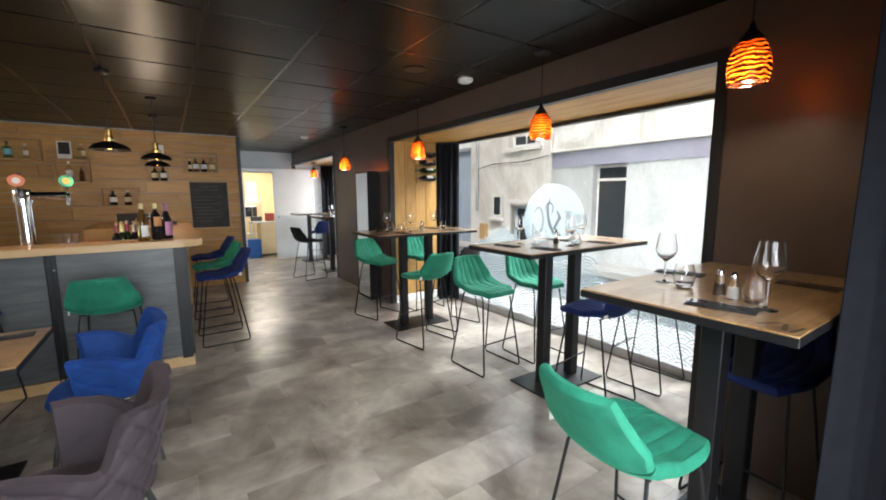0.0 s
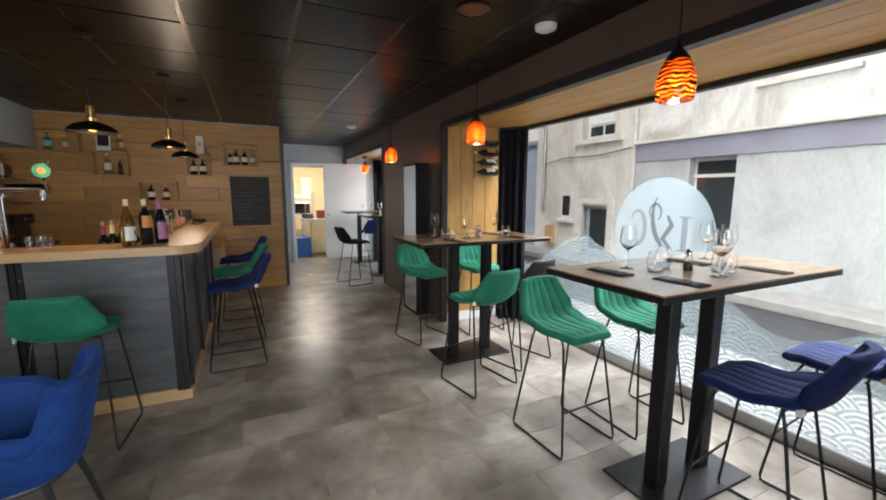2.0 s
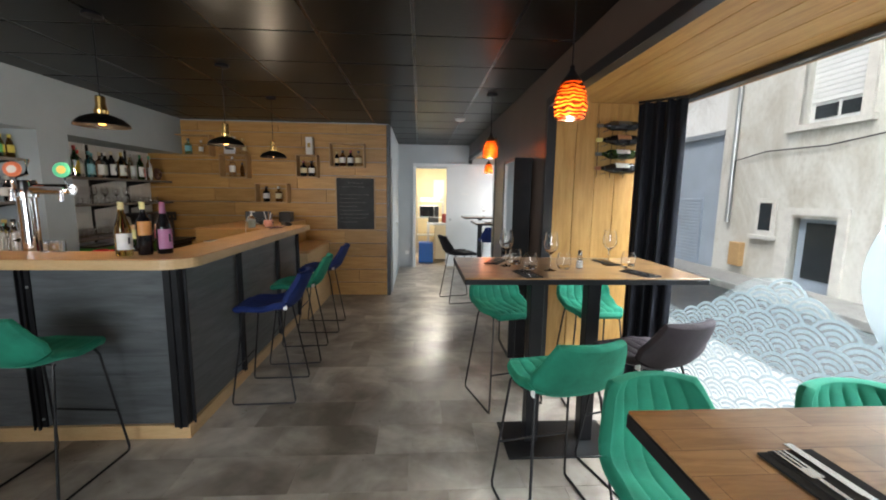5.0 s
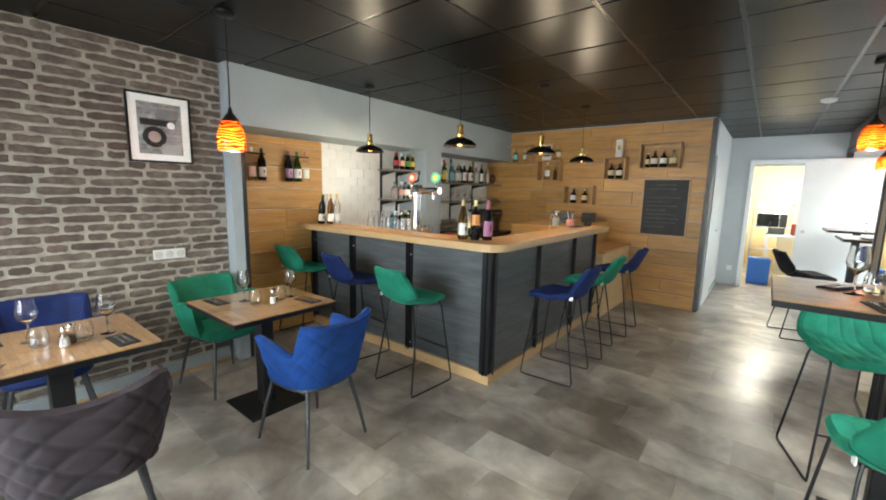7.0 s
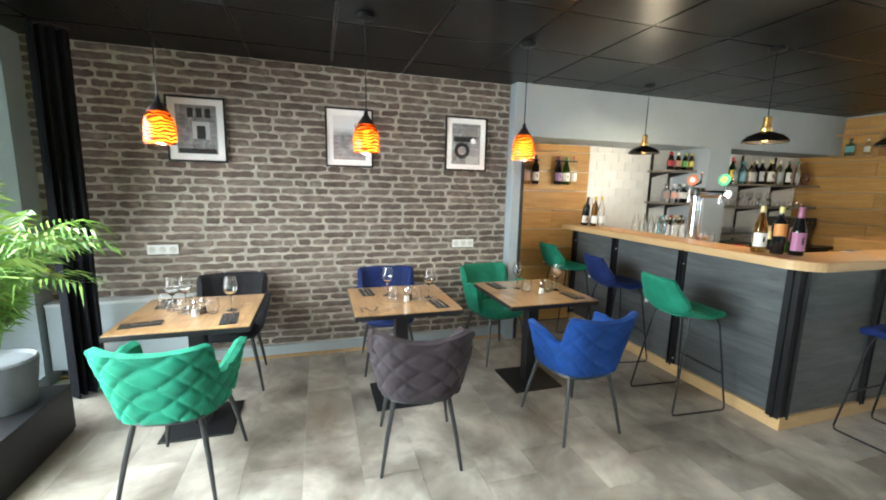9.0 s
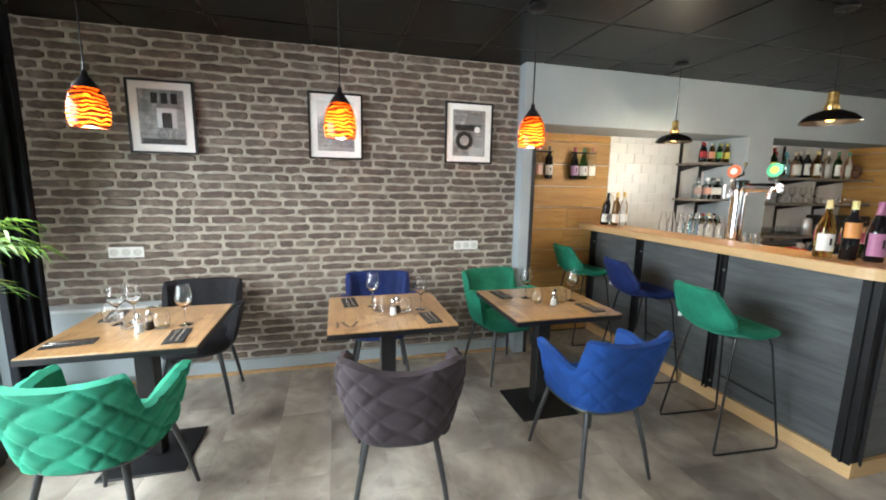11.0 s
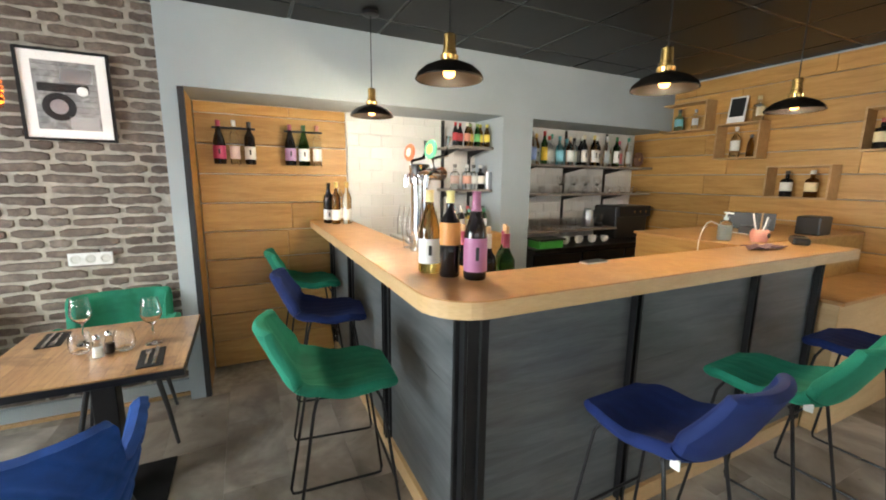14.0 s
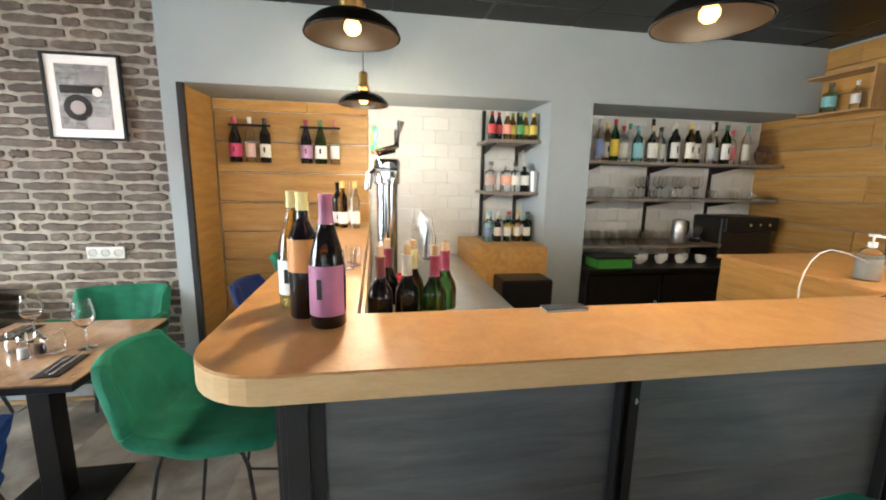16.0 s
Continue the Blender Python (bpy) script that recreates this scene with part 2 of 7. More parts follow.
def box(bm, x0, x1, y0, y1, z0, z1, bevel=0.0, seg=1):
    r = bmesh.ops.create_cube(bm, size=1.0, matrix=Matrix.LocRotScale(((x0 + x1) / 2, (y0 + y1) / 2, (z0 + z1) / 2), None, (x1 - x0, y1 - y0, z1 - z0)))
    if bevel:
        edges = {e for v in r["verts"] for e in v.link_edges}
        bmesh.ops.bevel(bm, geom=list(edges), offset=bevel, segments=seg, profile=0.5, affect="EDGES")
    return bm


def boxed(x0, x1, y0, y1, z0, z1, bevel=0.0, seg=1):
    return box(bmesh.new(), x0, x1, y0, y1, z0, z1, bevel, seg)


def lathe(profile, seg=20, bm=None, m=None):
    bm = bm or bmesh.new()
    rings = []
    for r, z in profile:
        if r < 1e-5:
            rings.append([bm.verts.new((0, 0, z))])
        else:
            rings.append([bm.verts.new((r * math.cos(2 * math.pi * k / seg), r * math.sin(2 * math.pi * k / seg), z)) for k in range(seg)])
    for a, b in zip(rings, rings[1:]):
        for k in range(seg):
            j = (k + 1) % seg
            f = [a[k % len(a)], a[j % len(a)], b[j % len(b)], b[k % len(b)]]
            f = list(dict.fromkeys(f))
            if len(f) > 2:
                bm.faces.new(f)
    if m is not None:
        bmesh.ops.transform(bm, matrix=m, verts=[v for ring in rings for v in ring])
    return bm


def tube(points, r, seg=8, bm=None, closed=False):
    bm = bm or bmesh.new()
    pts = [Vector(p) for p in points]
    n = len(pts)
    rings = []
    for i, p in enumerate(pts):
        a = pts[(i - 1) % n] if closed or i > 0 else p
        b = pts[(i + 1) % n] if closed or i < n - 1 else p
        d = (b - a).normalized()
        up = Vector((0, 0, 1)) if abs(d.z) < 0.9 else Vector((0, 1, 0))
        s = d.cross(up).normalized()
        u = s.cross(d)
        rr = r[i] if isinstance(r, (list, tuple)) else r
        rings.append([bm.verts.new(p + s * rr * math.cos(2 * math.pi * k / seg) + u * rr * math.sin(2 * math.pi * k / seg)) for k in range(seg)])
    pairs = list(zip(rings, rings[1:])) + ([(rings[-1], rings[0])] if closed else [])
    for a, b in pairs:
        for k in range(seg):
            j = (k + 1) % seg
            bm.faces.new((a[k], a[j], b[j], b[k]))
    if not closed:
        bm.faces.new(rings[0])
        bm.faces.new(rings[-1])
    return bm


def grid_sheet(nu, nv, fn, thickness=0.0, bm=None):
    """A surface fn(u, v), u and v from 0 to 1, with a thickness behind it."""
    bm = bm or bmesh.new()
    vs = [[bm.verts.new(fn(i / nu, j / nv)) for j in range(nv + 1)] for i in range(nu + 1)]
    faces = [bm.faces.new((vs[i][j], vs[i + 1][j], vs[i + 1][j + 1], vs[i][j + 1])) for i in range(nu) for j in range(nv)]
    if thickness:
        bmesh.ops.recalc_face_normals(bm, faces=bm.faces[:])
        bmesh.ops.solidify(bm, geom=bm.faces[:], thickness=thickness)
    return bm


# ---- large structure ----
CEIL = 2.5
floor = structure("floor", boxed(-2.45, 3.6, -1.2, 13.2, -0.12, -0.008), M_MORTAR, "grey concrete-look vinyl floor tiles")
wall_west = structure("wall_west", boxed(-2.2, -1.952, -1.2, 3.10, 0, CEIL), M_MORTAR, "dark brown brick wall with pale rough mortar joints")
bm = boxed(-2.45, -2.31, 3.19, 7.9, 0, CEIL)
wall_bar_back = structure("wall_bar_back", bm, M_WHITE, "back wall of the bar niche")
bm = boxed(-2.31, -1.83, 3.10, 3.19, 0, CEIL)
box(bm, -2.31, -1.83, 3.19, 7.7, 2.02, CEIL)
box(bm, -2.31, -1.83, 5.53, 5.84, 0, 2.02)
structure("wall_bar_front", bm, M_WALL_GREY, "blue-grey painted soffit and pillars framing the bar niches")
wall_north = structure("wall_north", boxed(-2.45, 1.02, 7.73, 7.86, 0, CEIL), M_WALL_GREY, "wall clad with wide horizontal oak boards")
structure("wall_corridor", boxed(0.9, 1.045, 7.86, 10.1, 0, CEIL), M_WALL_PALE, "pale grey painted corridor wall")
structure("trim_corner", boxed(1.0, 1.05, 7.69, 7.86, 0, CEIL - 0.02), M_FRAME, "black corner profile beside the oak boards")
bm = boxed(0.9, 1.40, 10.1, 10.24, 0, CEIL)
box(bm, 1.40, 2.40, 10.1, 10.24, 2.03, CEIL)
box(bm, 2.40, 3.6, 10.1, 10.24, 0, CEIL)
structure("wall_far", bm, M_WALL_PALE, "pale grey wall with the kitchen doorway")
# the street side: thick piers, window bays between them
EX = 2.48
bm = boxed(EX, 3.6, -1.2, 1.0, 0, CEIL)
structure("wall_east_near", bm, M_WALL_DARK, "dark taupe painted pier beside the shop window")
bm = boxed(EX, 3.6, 5.0, 7.14, 0, CEIL)
structure("wall_east_pier", bm, M_WALL_DARK, "dark taupe painted pier between the two windows")
bm = boxed(EX, 3.6, 1.0, 5.0, 2.262, CEIL)
box(bm, EX, 3.6, 7.14, 10.1, 2.262, CEIL)
structure("wall_east_header", bm, M_WALL_DARK, "dark taupe painted beam above the shop windows")
# shop front behind the start of the walk
bm = boxed(-2.2, -1.75, -1.2, -0.62, 0, CEIL)
box(bm, -1.75, 1.2, -0.8, -0.62, 2.3, CEIL)
box(bm, -1.75, 1.2, -0.8, -0.62, 0, 0.10)
box(bm, 1.2, 2.48, -0.8, -0.62, 0, CEIL)
structure("wall_south", bm, M_WALL_GREY, "front wall with the wide shop window")
# kitchen beyond the door
bm = boxed(0.2, 3.6, 13.1, 13.2, 0, CEIL)
box(bm, 0.1, 0.2, 10.24, 13.2, 0, CEIL)
box(bm, 3.6, 3.7, 10.24, 13.2, 0, CEIL)
structure("wall_kitchen", bm, M_CREAM, "cream kitchen walls")


def ceiling():
    bm = boxed(-2.45, 3.7, -1.2, 10.24, CEIL + 0.012, CEIL + 0.08)
    x = 0.83 - 6 * 0.6
    while x < 2.5:
        y = 2.04 - 6 * 0.6
        while y < 10.2:
            x0, x1, y0, y1 = max(x + 0.012, -2.4), min(x + 0.588, 2.47), max(y + 0.012, -1.2), min(y + 0.588, 10.1)
            if x1 - x0 > 0.05 and y1 - y0 > 0.05 and not (x1 < -1.84 and y0 > 3.2):
                dz = 0.003 * (noise.random() - 0.5)
                box(bm, x0, x1, y0, y1, CEIL - 0.004 + dz, CEIL + 0.012)
            y += 0.6
        x += 0.6
    structure("ceiling", bm, M_CEIL, "black ceiling of square tiles with thin pale joints")
    bm = bmesh.new()
    x = 0.83 - 4 * 0.6
    while x < 2.5:
        box(bm, x - 0.011, x + 0.011, -0.6, 10.08, CEIL - 0.002, CEIL + 0.012)
        x += 0.6
    y = 2.04 - 4 * 0.6
    while y < 10.1:
        box(bm, -1.82, 2.47, y - 0.011, y + 0.011, CEIL - 0.001, CEIL + 0.012)
        y += 0.6
    structure("ceiling_grid", bm, M_GRID, "slim metal ceiling grid")
    structure("ceiling_kitchen", boxed(0.1, 3.7, 10.24, 13.2, CEIL, CEIL + 0.08), M_WHITE, "white kitchen ceiling")


ceiling()


def shop_window(n, y0, y1, posts):
    w = tagged(new("window_%d" % n), "large fixed shop window in a slim frame with frosted film", "", "", "structure")
    part("pane", boxed(3.40, 3.408, y0 + 0.04, y1 - 0.04, 0.09, 2.20), M_PANE, w).visible_shadow = False
    bm = boxed(3.36, 3.45, y0, y1, 0.0, 0.09, 0.006)
    part("window_sill", bm, M_ALU, w, "grey aluminium bottom rail")
    bm = boxed(3.37, 3.44, y0, y1, 2.20, 2.235, 0.004)
    part("head_rail", bm, M_FRAME, w)
    for p in posts:
        part("jamb", boxed(3.37, 3.44, p - 0.025, p + 0.025, 0.09, 2.20, 0.004), M_FRAME, w)
    return w


window_1 = shop_window(1, 1.0, 5.0, (1.03, 4.97))
window_2 = shop_window(2, 7.14, 10.1, (7.17, 10.07))


def bay_lining(y0, y1):
    bm = boxed(EX - 0.012, EX + 0.06, y0, y1, 2.20, 2.262)
    box(bm, EX - 0.012, EX + 0.06, y0 - 0.0, y0 + 0.055, 0, 2.20)
    box(bm, EX - 0.012, EX + 0.06, y1 - 0.055, y1, 0, 2.20)
    structure("trim_bay", bm, M_FRAME, "black trim round the window bay")
    lining = tagged(new("trim_bay_soffit"), "oak boards lining the underside of the window bay", "", "", "structure")
    x = EX + 0.062
    while x < 3.55:
        x1 = min(x + 0.178, 3.58)
        part("board", boxed(x, x1 - 0.003, y0 + 0.002, y1 - 0.002, 2.24, 2.258, 0.002), M_OAK_Y, lining)
        x += 0.178


bay_lining(1.0, 5.0)
bay_lining(7.14, 10.1)
side = tagged(new("trim_bay_side"), "upright oak boards lining the end of the window bay", "", "", "structure")
x = EX + 0.062
while x < 3.36:
    part("board", boxed(x, min(x + 0.165, 3.37) - 0.004, 4.955, 4.998, 0.10, 2.238, 0.003), M_OAK_Z, side)
    x += 0.165
part("plinth_board", boxed(EX + 0.062, 3.36, 4.94, 4.998, 0, 0.10), M_WHITE, side)


def plank_wall(name, label, face, a0, a1, z0, z1, board, axis, seed, skip=()):
    """Horizontal boards on a wall. axis x: boards run along x at y = face, facing -y; axis y: along y at x = face, facing +x."""
    rnd = random.Random(seed)
    wall = tagged(new(name), label, "", "", "structure")
    z = z0
    while z < z1 - 0.02:
        zt = min(z + board, z1)
        a = a0
        first = True
        while a < a1 - 0.05:
            run = rnd.uniform(0.9, 2.0) * (0.6 if first else 1)
            b = a1 if a + run > a1 - 0.4 else a + run
            d = rnd.uniform(0.0, 0.004)
            if axis == "x":
                bm = boxed(a + 0.001, b - 0.001, face + d, face + 0.026, z + 0.003, zt - 0.003, 0.004)
            else:
                bm = boxed(face - 0.026, face - d, a + 0.001, b - 0.001, z + 0.003, zt - 0.003, 0.004)
            part("board", bm, M_OAK if axis == "x" else M_OAK_Y, wall)
            a, first = b, False
        z = zt
    return wall


plank_wall("trim_oak_wall", "wide horizontal oak boards with dark joints", 7.702, -2.3, 0.998, 0.0, 2.48, 0.195, "x", 4)
plank_wall("trim_oak_niche", "horizontal oak boards at the back of the bar niche", -2.282, 3.22, 4.29, 0.0, 2.016, 0.215, "y", 7)
bm = boxed(-2.28, -1.86, 3.192, 3.216, 0, 2.016, 0.002)
structure("trim_oak_return", bm, M_OAK, "oak panel on the inner side of the niche")
structure("trim_niche_edge", boxed(-1.86, -1.826, 3.188, 3.222, 0, 2.016), M_FRAME, "dark edge profile of the niche")


# ---- bar ----
def counter_outline(r, inset):
    """The L-shaped counter seen from above, the outer corner rounded."""
    x1, y0 = 0.205 - inset, 3.977 + inset
    pts = [(-2.28, y0)]
    cx, cy = x1 - r, y0 + r
    for k in range(9):
        a = radians(-90 + 90 * k / 8)
        pts.append((cx + r * math.cos(a), cy + r * math.sin(a)))
    pts += [(x1, 6.50), (-0.11, 6.50), (-0.11, 4.29), (-2.28, 4.29)]
    return pts


def prism(outline, z0, z1, bevel=0.0):
    bm = bmesh.new()
    low = [bm.verts.new((x, y, z0)) for x, y in outline]
    high = [bm.verts.new((x, y, z1)) for x, y in outline]
    bm.faces.new(low)
    bm.faces.new(high)
    n = len(outline)
    for i in range(n):
        j = (i + 1) % n
        bm.faces.new((low[i], low[j], high[j], high[i]))
    return bm


worktop = thing("bar_worktop", "thick oak bar top with a rounded outer corner", "worktop")
part("edge_band", prism(counter_outline(0.17, 0.0), BAR_TOP - 0.057, BAR_TOP - 0.005), M_TOPEDGE, worktop, "pale oak edge band")
part("top_surface", prism(counter_outline(0.168, 0.002), BAR_TOP - 0.005, BAR_TOP), M_TOP, worktop)

bar = thing("bar_counter", "L-shaped bar front of charcoal wood-grain panels", "bar counter")
FY, FX = 4.155, 0.055
for a, b in ((-2.28, -1.58), (-1.58, -0.79), (-0.79, FX)):
    for z0, z1 in ((0.09, 0.40), (0.40, 0.72), (0.72, BAR_TOP - 0.058)):
        part("front_panel", boxed(a + 0.002, b - 0.002, FY, FY + 0.02, z0 + 0.0005, z1 - 0.0005), M_PANEL, bar)
for a, b in ((FY, 4.95), (4.95, 5.81), (5.81, 6.5)):
    for z0, z1 in ((0.09, 0.40), (0.40, 0.72), (0.72, BAR_TOP - 0.058)):
        part("side_panel", boxed(FX - 0.02, FX, a + 0.022, b - 0.002, z0 + 0.0005, z1 - 0.0005), M_PANEL, bar)
part("plinth", boxed(-2.28, FX + 0.02, FY - 0.02, FY + 0.015, 0, 0.088, 0.002), M_TOPEDGE, bar, "pale oak plinth")
part("plinth", boxed(FX - 0.02, FX + 0.02, FY + 0.016, 6.5, 0, 0.088, 0.002), M_TOPEDGE, bar, "pale oak plinth")


def steel_post(x, y, along):
    w = 0.032
    if along == "x":
        bm = boxed(x - w, x + w, FY - 0.012, FY - 0.001, 0.075, BAR_TOP - 0.058, 0.001)
        box(bm, x - 0.006, x + 0.006, FY - 0.03, FY - 0.012, 0.075, BAR_TOP - 0.058)
        box(bm, x - w, x - w + 0.006, FY - 0.03, FY - 0.012, 0.075, BAR_TOP - 0.058)
    else:
        bm = boxed(FX + 0.001, FX + 0.012, y - w, y + w, 0.075, BAR_TOP - 0.058, 0.001)
        box(bm, FX + 0.012, FX + 0.03, y - 0.006, y + 0.006, 0.075, BAR_TOP - 0.058)
        box(bm, FX + 0.012, FX + 0.03, y - w, y - w + 0.006, 0.075, BAR_TOP - 0.058)
    post = part("post", bm, M_BLACK, bar, "black steel T-section post")
    for z in (0.14, 0.95):
        m = pose(x, FY - 0.012, z, 90) if along == "x" else pose(FX + 0.012, y, z, 0, 90)
        off = Matrix.Translation((0.017, 0, 0)) if along == "x" else Matrix.Translation((0, 0.017, 0))
        part("bolt", lathe([(0, 0.0), (0.008, 0.0), (0.008, 0.005), (0.004, 0.008), (0, 0.008)], 8, None, off @ m), M_STEEL, post)


for x in (-2.24, -1.58, -0.79):
    steel_post(x, 0, "x")
for y in (4.95, 5.81, 6.46):
    steel_post(0, y, "y")
ZP = BAR_TOP - 0.058
part("corner_post", boxed(FX - 0.07, FX + 0.012, FY - 0.024, FY - 0.012, 0.075, ZP, 0.001), M_BLACK, bar, "black steel corner post")
part("corner_post", boxed(FX + 0.002, FX + 0.014, FY - 0.0115, FY + 0.07, 0.075, ZP, 0.001), M_BLACK, bar, "black steel corner post")
part("post_rib", boxed(FX - 0.03, FX - 0.022, FY - 0.04, FY - 0.0245, 0.075, ZP), M_BLACK, bar, "black steel rib")
part("post_rib", boxed(FX + 0.0145, FX + 0.03, FY + 0.03, FY + 0.038, 0.075, ZP), M_BLACK, bar, "black steel rib")


# ---- tables ----
def high_table(x0, x1, y0, y1, label, z=1.10):
    t = thing("high_table", label, "high table", "high tables along the window", pose((x0 + x1) / 2, (y0 + y1) / 2, 0))
    hx, hy = (x1 - x0) / 2, (y1 - y0) / 2
    part("tabletop", boxed(-hx + 0.002, hx - 0.002, -hy + 0.002, hy - 0.002, z - 0.006, z, 0.001), M_TABLE, t)
    part("edge_band", boxed(-hx, hx, -hy, hy, z - 0.034, z - 0.0065, 0.002), M_BLACK, t, "black edge band")
    bm = boxed(-0.34, 0.34, -0.19, 0.19, 0, 0.012, 0.003)
    part("base_plate", bm, M_BLACK, t, "black steel base plate")
    for s in (-0.17, 0.17):
        part("leg", boxed(s - 0.04, s + 0.04, -0.04, 0.04, 0.012, z - 0.034, 0.004), M_BLACK, t)
    return t


high_table(1.85, 3.19, 1.77, 2.41, "high table with wood-block top and black steel twin legs", 1.13)
high_table(1.70, 2.97, 3.70, 4.39, "high table with wood-block top and black steel twin legs")
high_table(1.34, 2.465, 0.32, 1.01, "high table with wood-block top standing against the taupe wall", 1.13)
high_table(2.30, 3.30, 7.55, 8.25, "high table with wood-block top in the far window bay")
high_table(2.30, 3.30, 9.1, 9.75, "high table with wood-block top near the kitchen door")


def dining_table(x, y, n):
    t = thing("dining_table", "square wood-block bistro table on a black pedestal", "table", "dining tables along the brick wall", pose(x, y, 0, 0, 0, n))
    part("tabletop", boxed(-0.349, 0.349, -0.349, 0.349, 0.727, 0.733, 0.001), M_TABLE, t)
    part("edge_band", boxed(-0.351, 0.351, -0.351, 0.351, 0.698, 0.7265, 0.002), M_BLACK, t, "black edge band")
    part("pedestal", boxed(-0.045, 0.045, -0.045, 0.045, 0.012, 0.698, 0.004), M_BLACK, t, "black steel pedestal")
    part("base_plate", boxed(-0.2, 0.2, -0.2, 0.2, 0, 0.012, 0.003), M_BLACK, t, "black steel base plate")
    return t


dining_table(-1.0, 0.58, 0)
dining_table(-1.02, 1.86, 0)
dining_table(-1.0, 2.90, 0)


# ---- seats ----
def smooth01(a):
    a = max(0.0, min(1.0, a))
    return a * a * (3 - 2 * a)


def stool_shell(u, v):
    """u across -1..1, v from the front lip (0) over the seat to the top of the back (1)."""
    s = v * 0.62
    if s < 0.31:
        x, z = 0.185 - s, 0.722 - 0.055 * s - 0.008 * math.sin(s / 0.31 * math.pi) - 0.020 * smooth01(1 - s / 0.08)
    elif s < 0.41:
        a = (s - 0.31) / 0.10 * radians(63)
        x, z = -0.125 - 0.091 * math.sin(a), 0.705 + 0.091 * (1 - math.cos(a))
    else:
        d = s - 0.41
        x, z = -0.2061 - d * 0.42, 0.7547 + d * 0.907
    front = max(0.0, 1 - v / 0.24)
    crown = max(0.0, (v - 0.86) / 0.14)
    half = 0.182 + 0.008 * smooth01((v - 0.15) / 0.35) - 0.046 * smooth01((v - 0.62) / 0.38)
    half *= (1 - 0.26 * front ** 2.2) * (1 - 0.16 * crown ** 3)
    wing = smooth01((v - 0.30) / 0.22) * (1 - smooth01((v - 0.60) / 0.30))
    lift = (0.010 * smooth01(v / 0.2) * (1 - smooth01((v - 0.5) / 0.3)) + 0.034 * wing) * abs(u) ** 2.6
    drop = 0.012 * crown * abs(u) ** 3
    fwd = 0.040 * abs(u) ** 2.2 * smooth01((v - 0.50) / 0.22)
    return Vector((x + fwd, u * half, z + lift - drop))


def channel(u, v, n=6):
    """Depth of the stitched seams of the inner face, fading out towards the rim."""
    inside = smooth01((1 - abs(u)) / 0.08) * smooth01(v / 0.06) * smooth01((1 - v) / 0.05)
    return 0.008 * inside * (abs(math.sin(math.pi * n * (u + 1) / 2)) ** 0.5 - 1)


def bar_stool(material, word, group, m, channels=False):
    t = thing("bar_stool", word + " velvet bar stool on thin black sled legs", "bar stool", group, m)

    def seat_fn(a, b):
        return stool_shell(2 * a - 1, b * 0.60)

    def back_fn(a, b):
        return stool_shell(2 * a - 1, 0.60 + b * 0.40)

    deep = 1.0 if channels else 0.22
    nu = 48
    part("seat", pad(nu, 20, seat_fn, 0.042, lambda a, b: deep * channel(2 * a - 1, b * 0.60), (False, True)), material, t, "", True)
    part("backrest", pad(nu, 18, back_fn, 0.042, lambda a, b: deep * channel(2 * a - 1, 0.60 + b * 0.40), (True, False)), material, t, "", True)
    part("care_tag", boxed(-0.195, -0.168, 0.192, 0.197, 0.695, 0.725), M_PAPER, t, "small white care tag")
    for s in (-1, 1):
        y = 0.15 * s
        yf = 0.21 * s
        pts = [(0.10, y, 0.672), (0.125, y + 0.01 * s, 0.62), (0.20, yf, 0.035), (0.195, yf, 0.010), (0.17, yf, 0.007), (-0.20, yf, 0.007), (-0.225, yf, 0.010), (-0.232, yf, 0.035), (-0.135, y + 0.01 * s, 0.62), (-0.12, y, 0.672)]
        part("sled_leg", tube(pts, 0.0065, 8), M_BLACK, t, "thin black steel sled leg")
    part("footrest", tube([(0.172, -0.195, 0.27), (0.172, 0.195, 0.27)], 0.006, 8), M_BLACK, t)
    part("crossbar", tube([(-0.12, -0.16, 0.668), (-0.12, 0.16, 0.668)], 0.006, 6), M_BLACK, t)
    part("crossbar", tube([(0.10, -0.16, 0.668), (0.10, 0.16, 0.668)], 0.006, 6), M_BLACK, t)
    return t


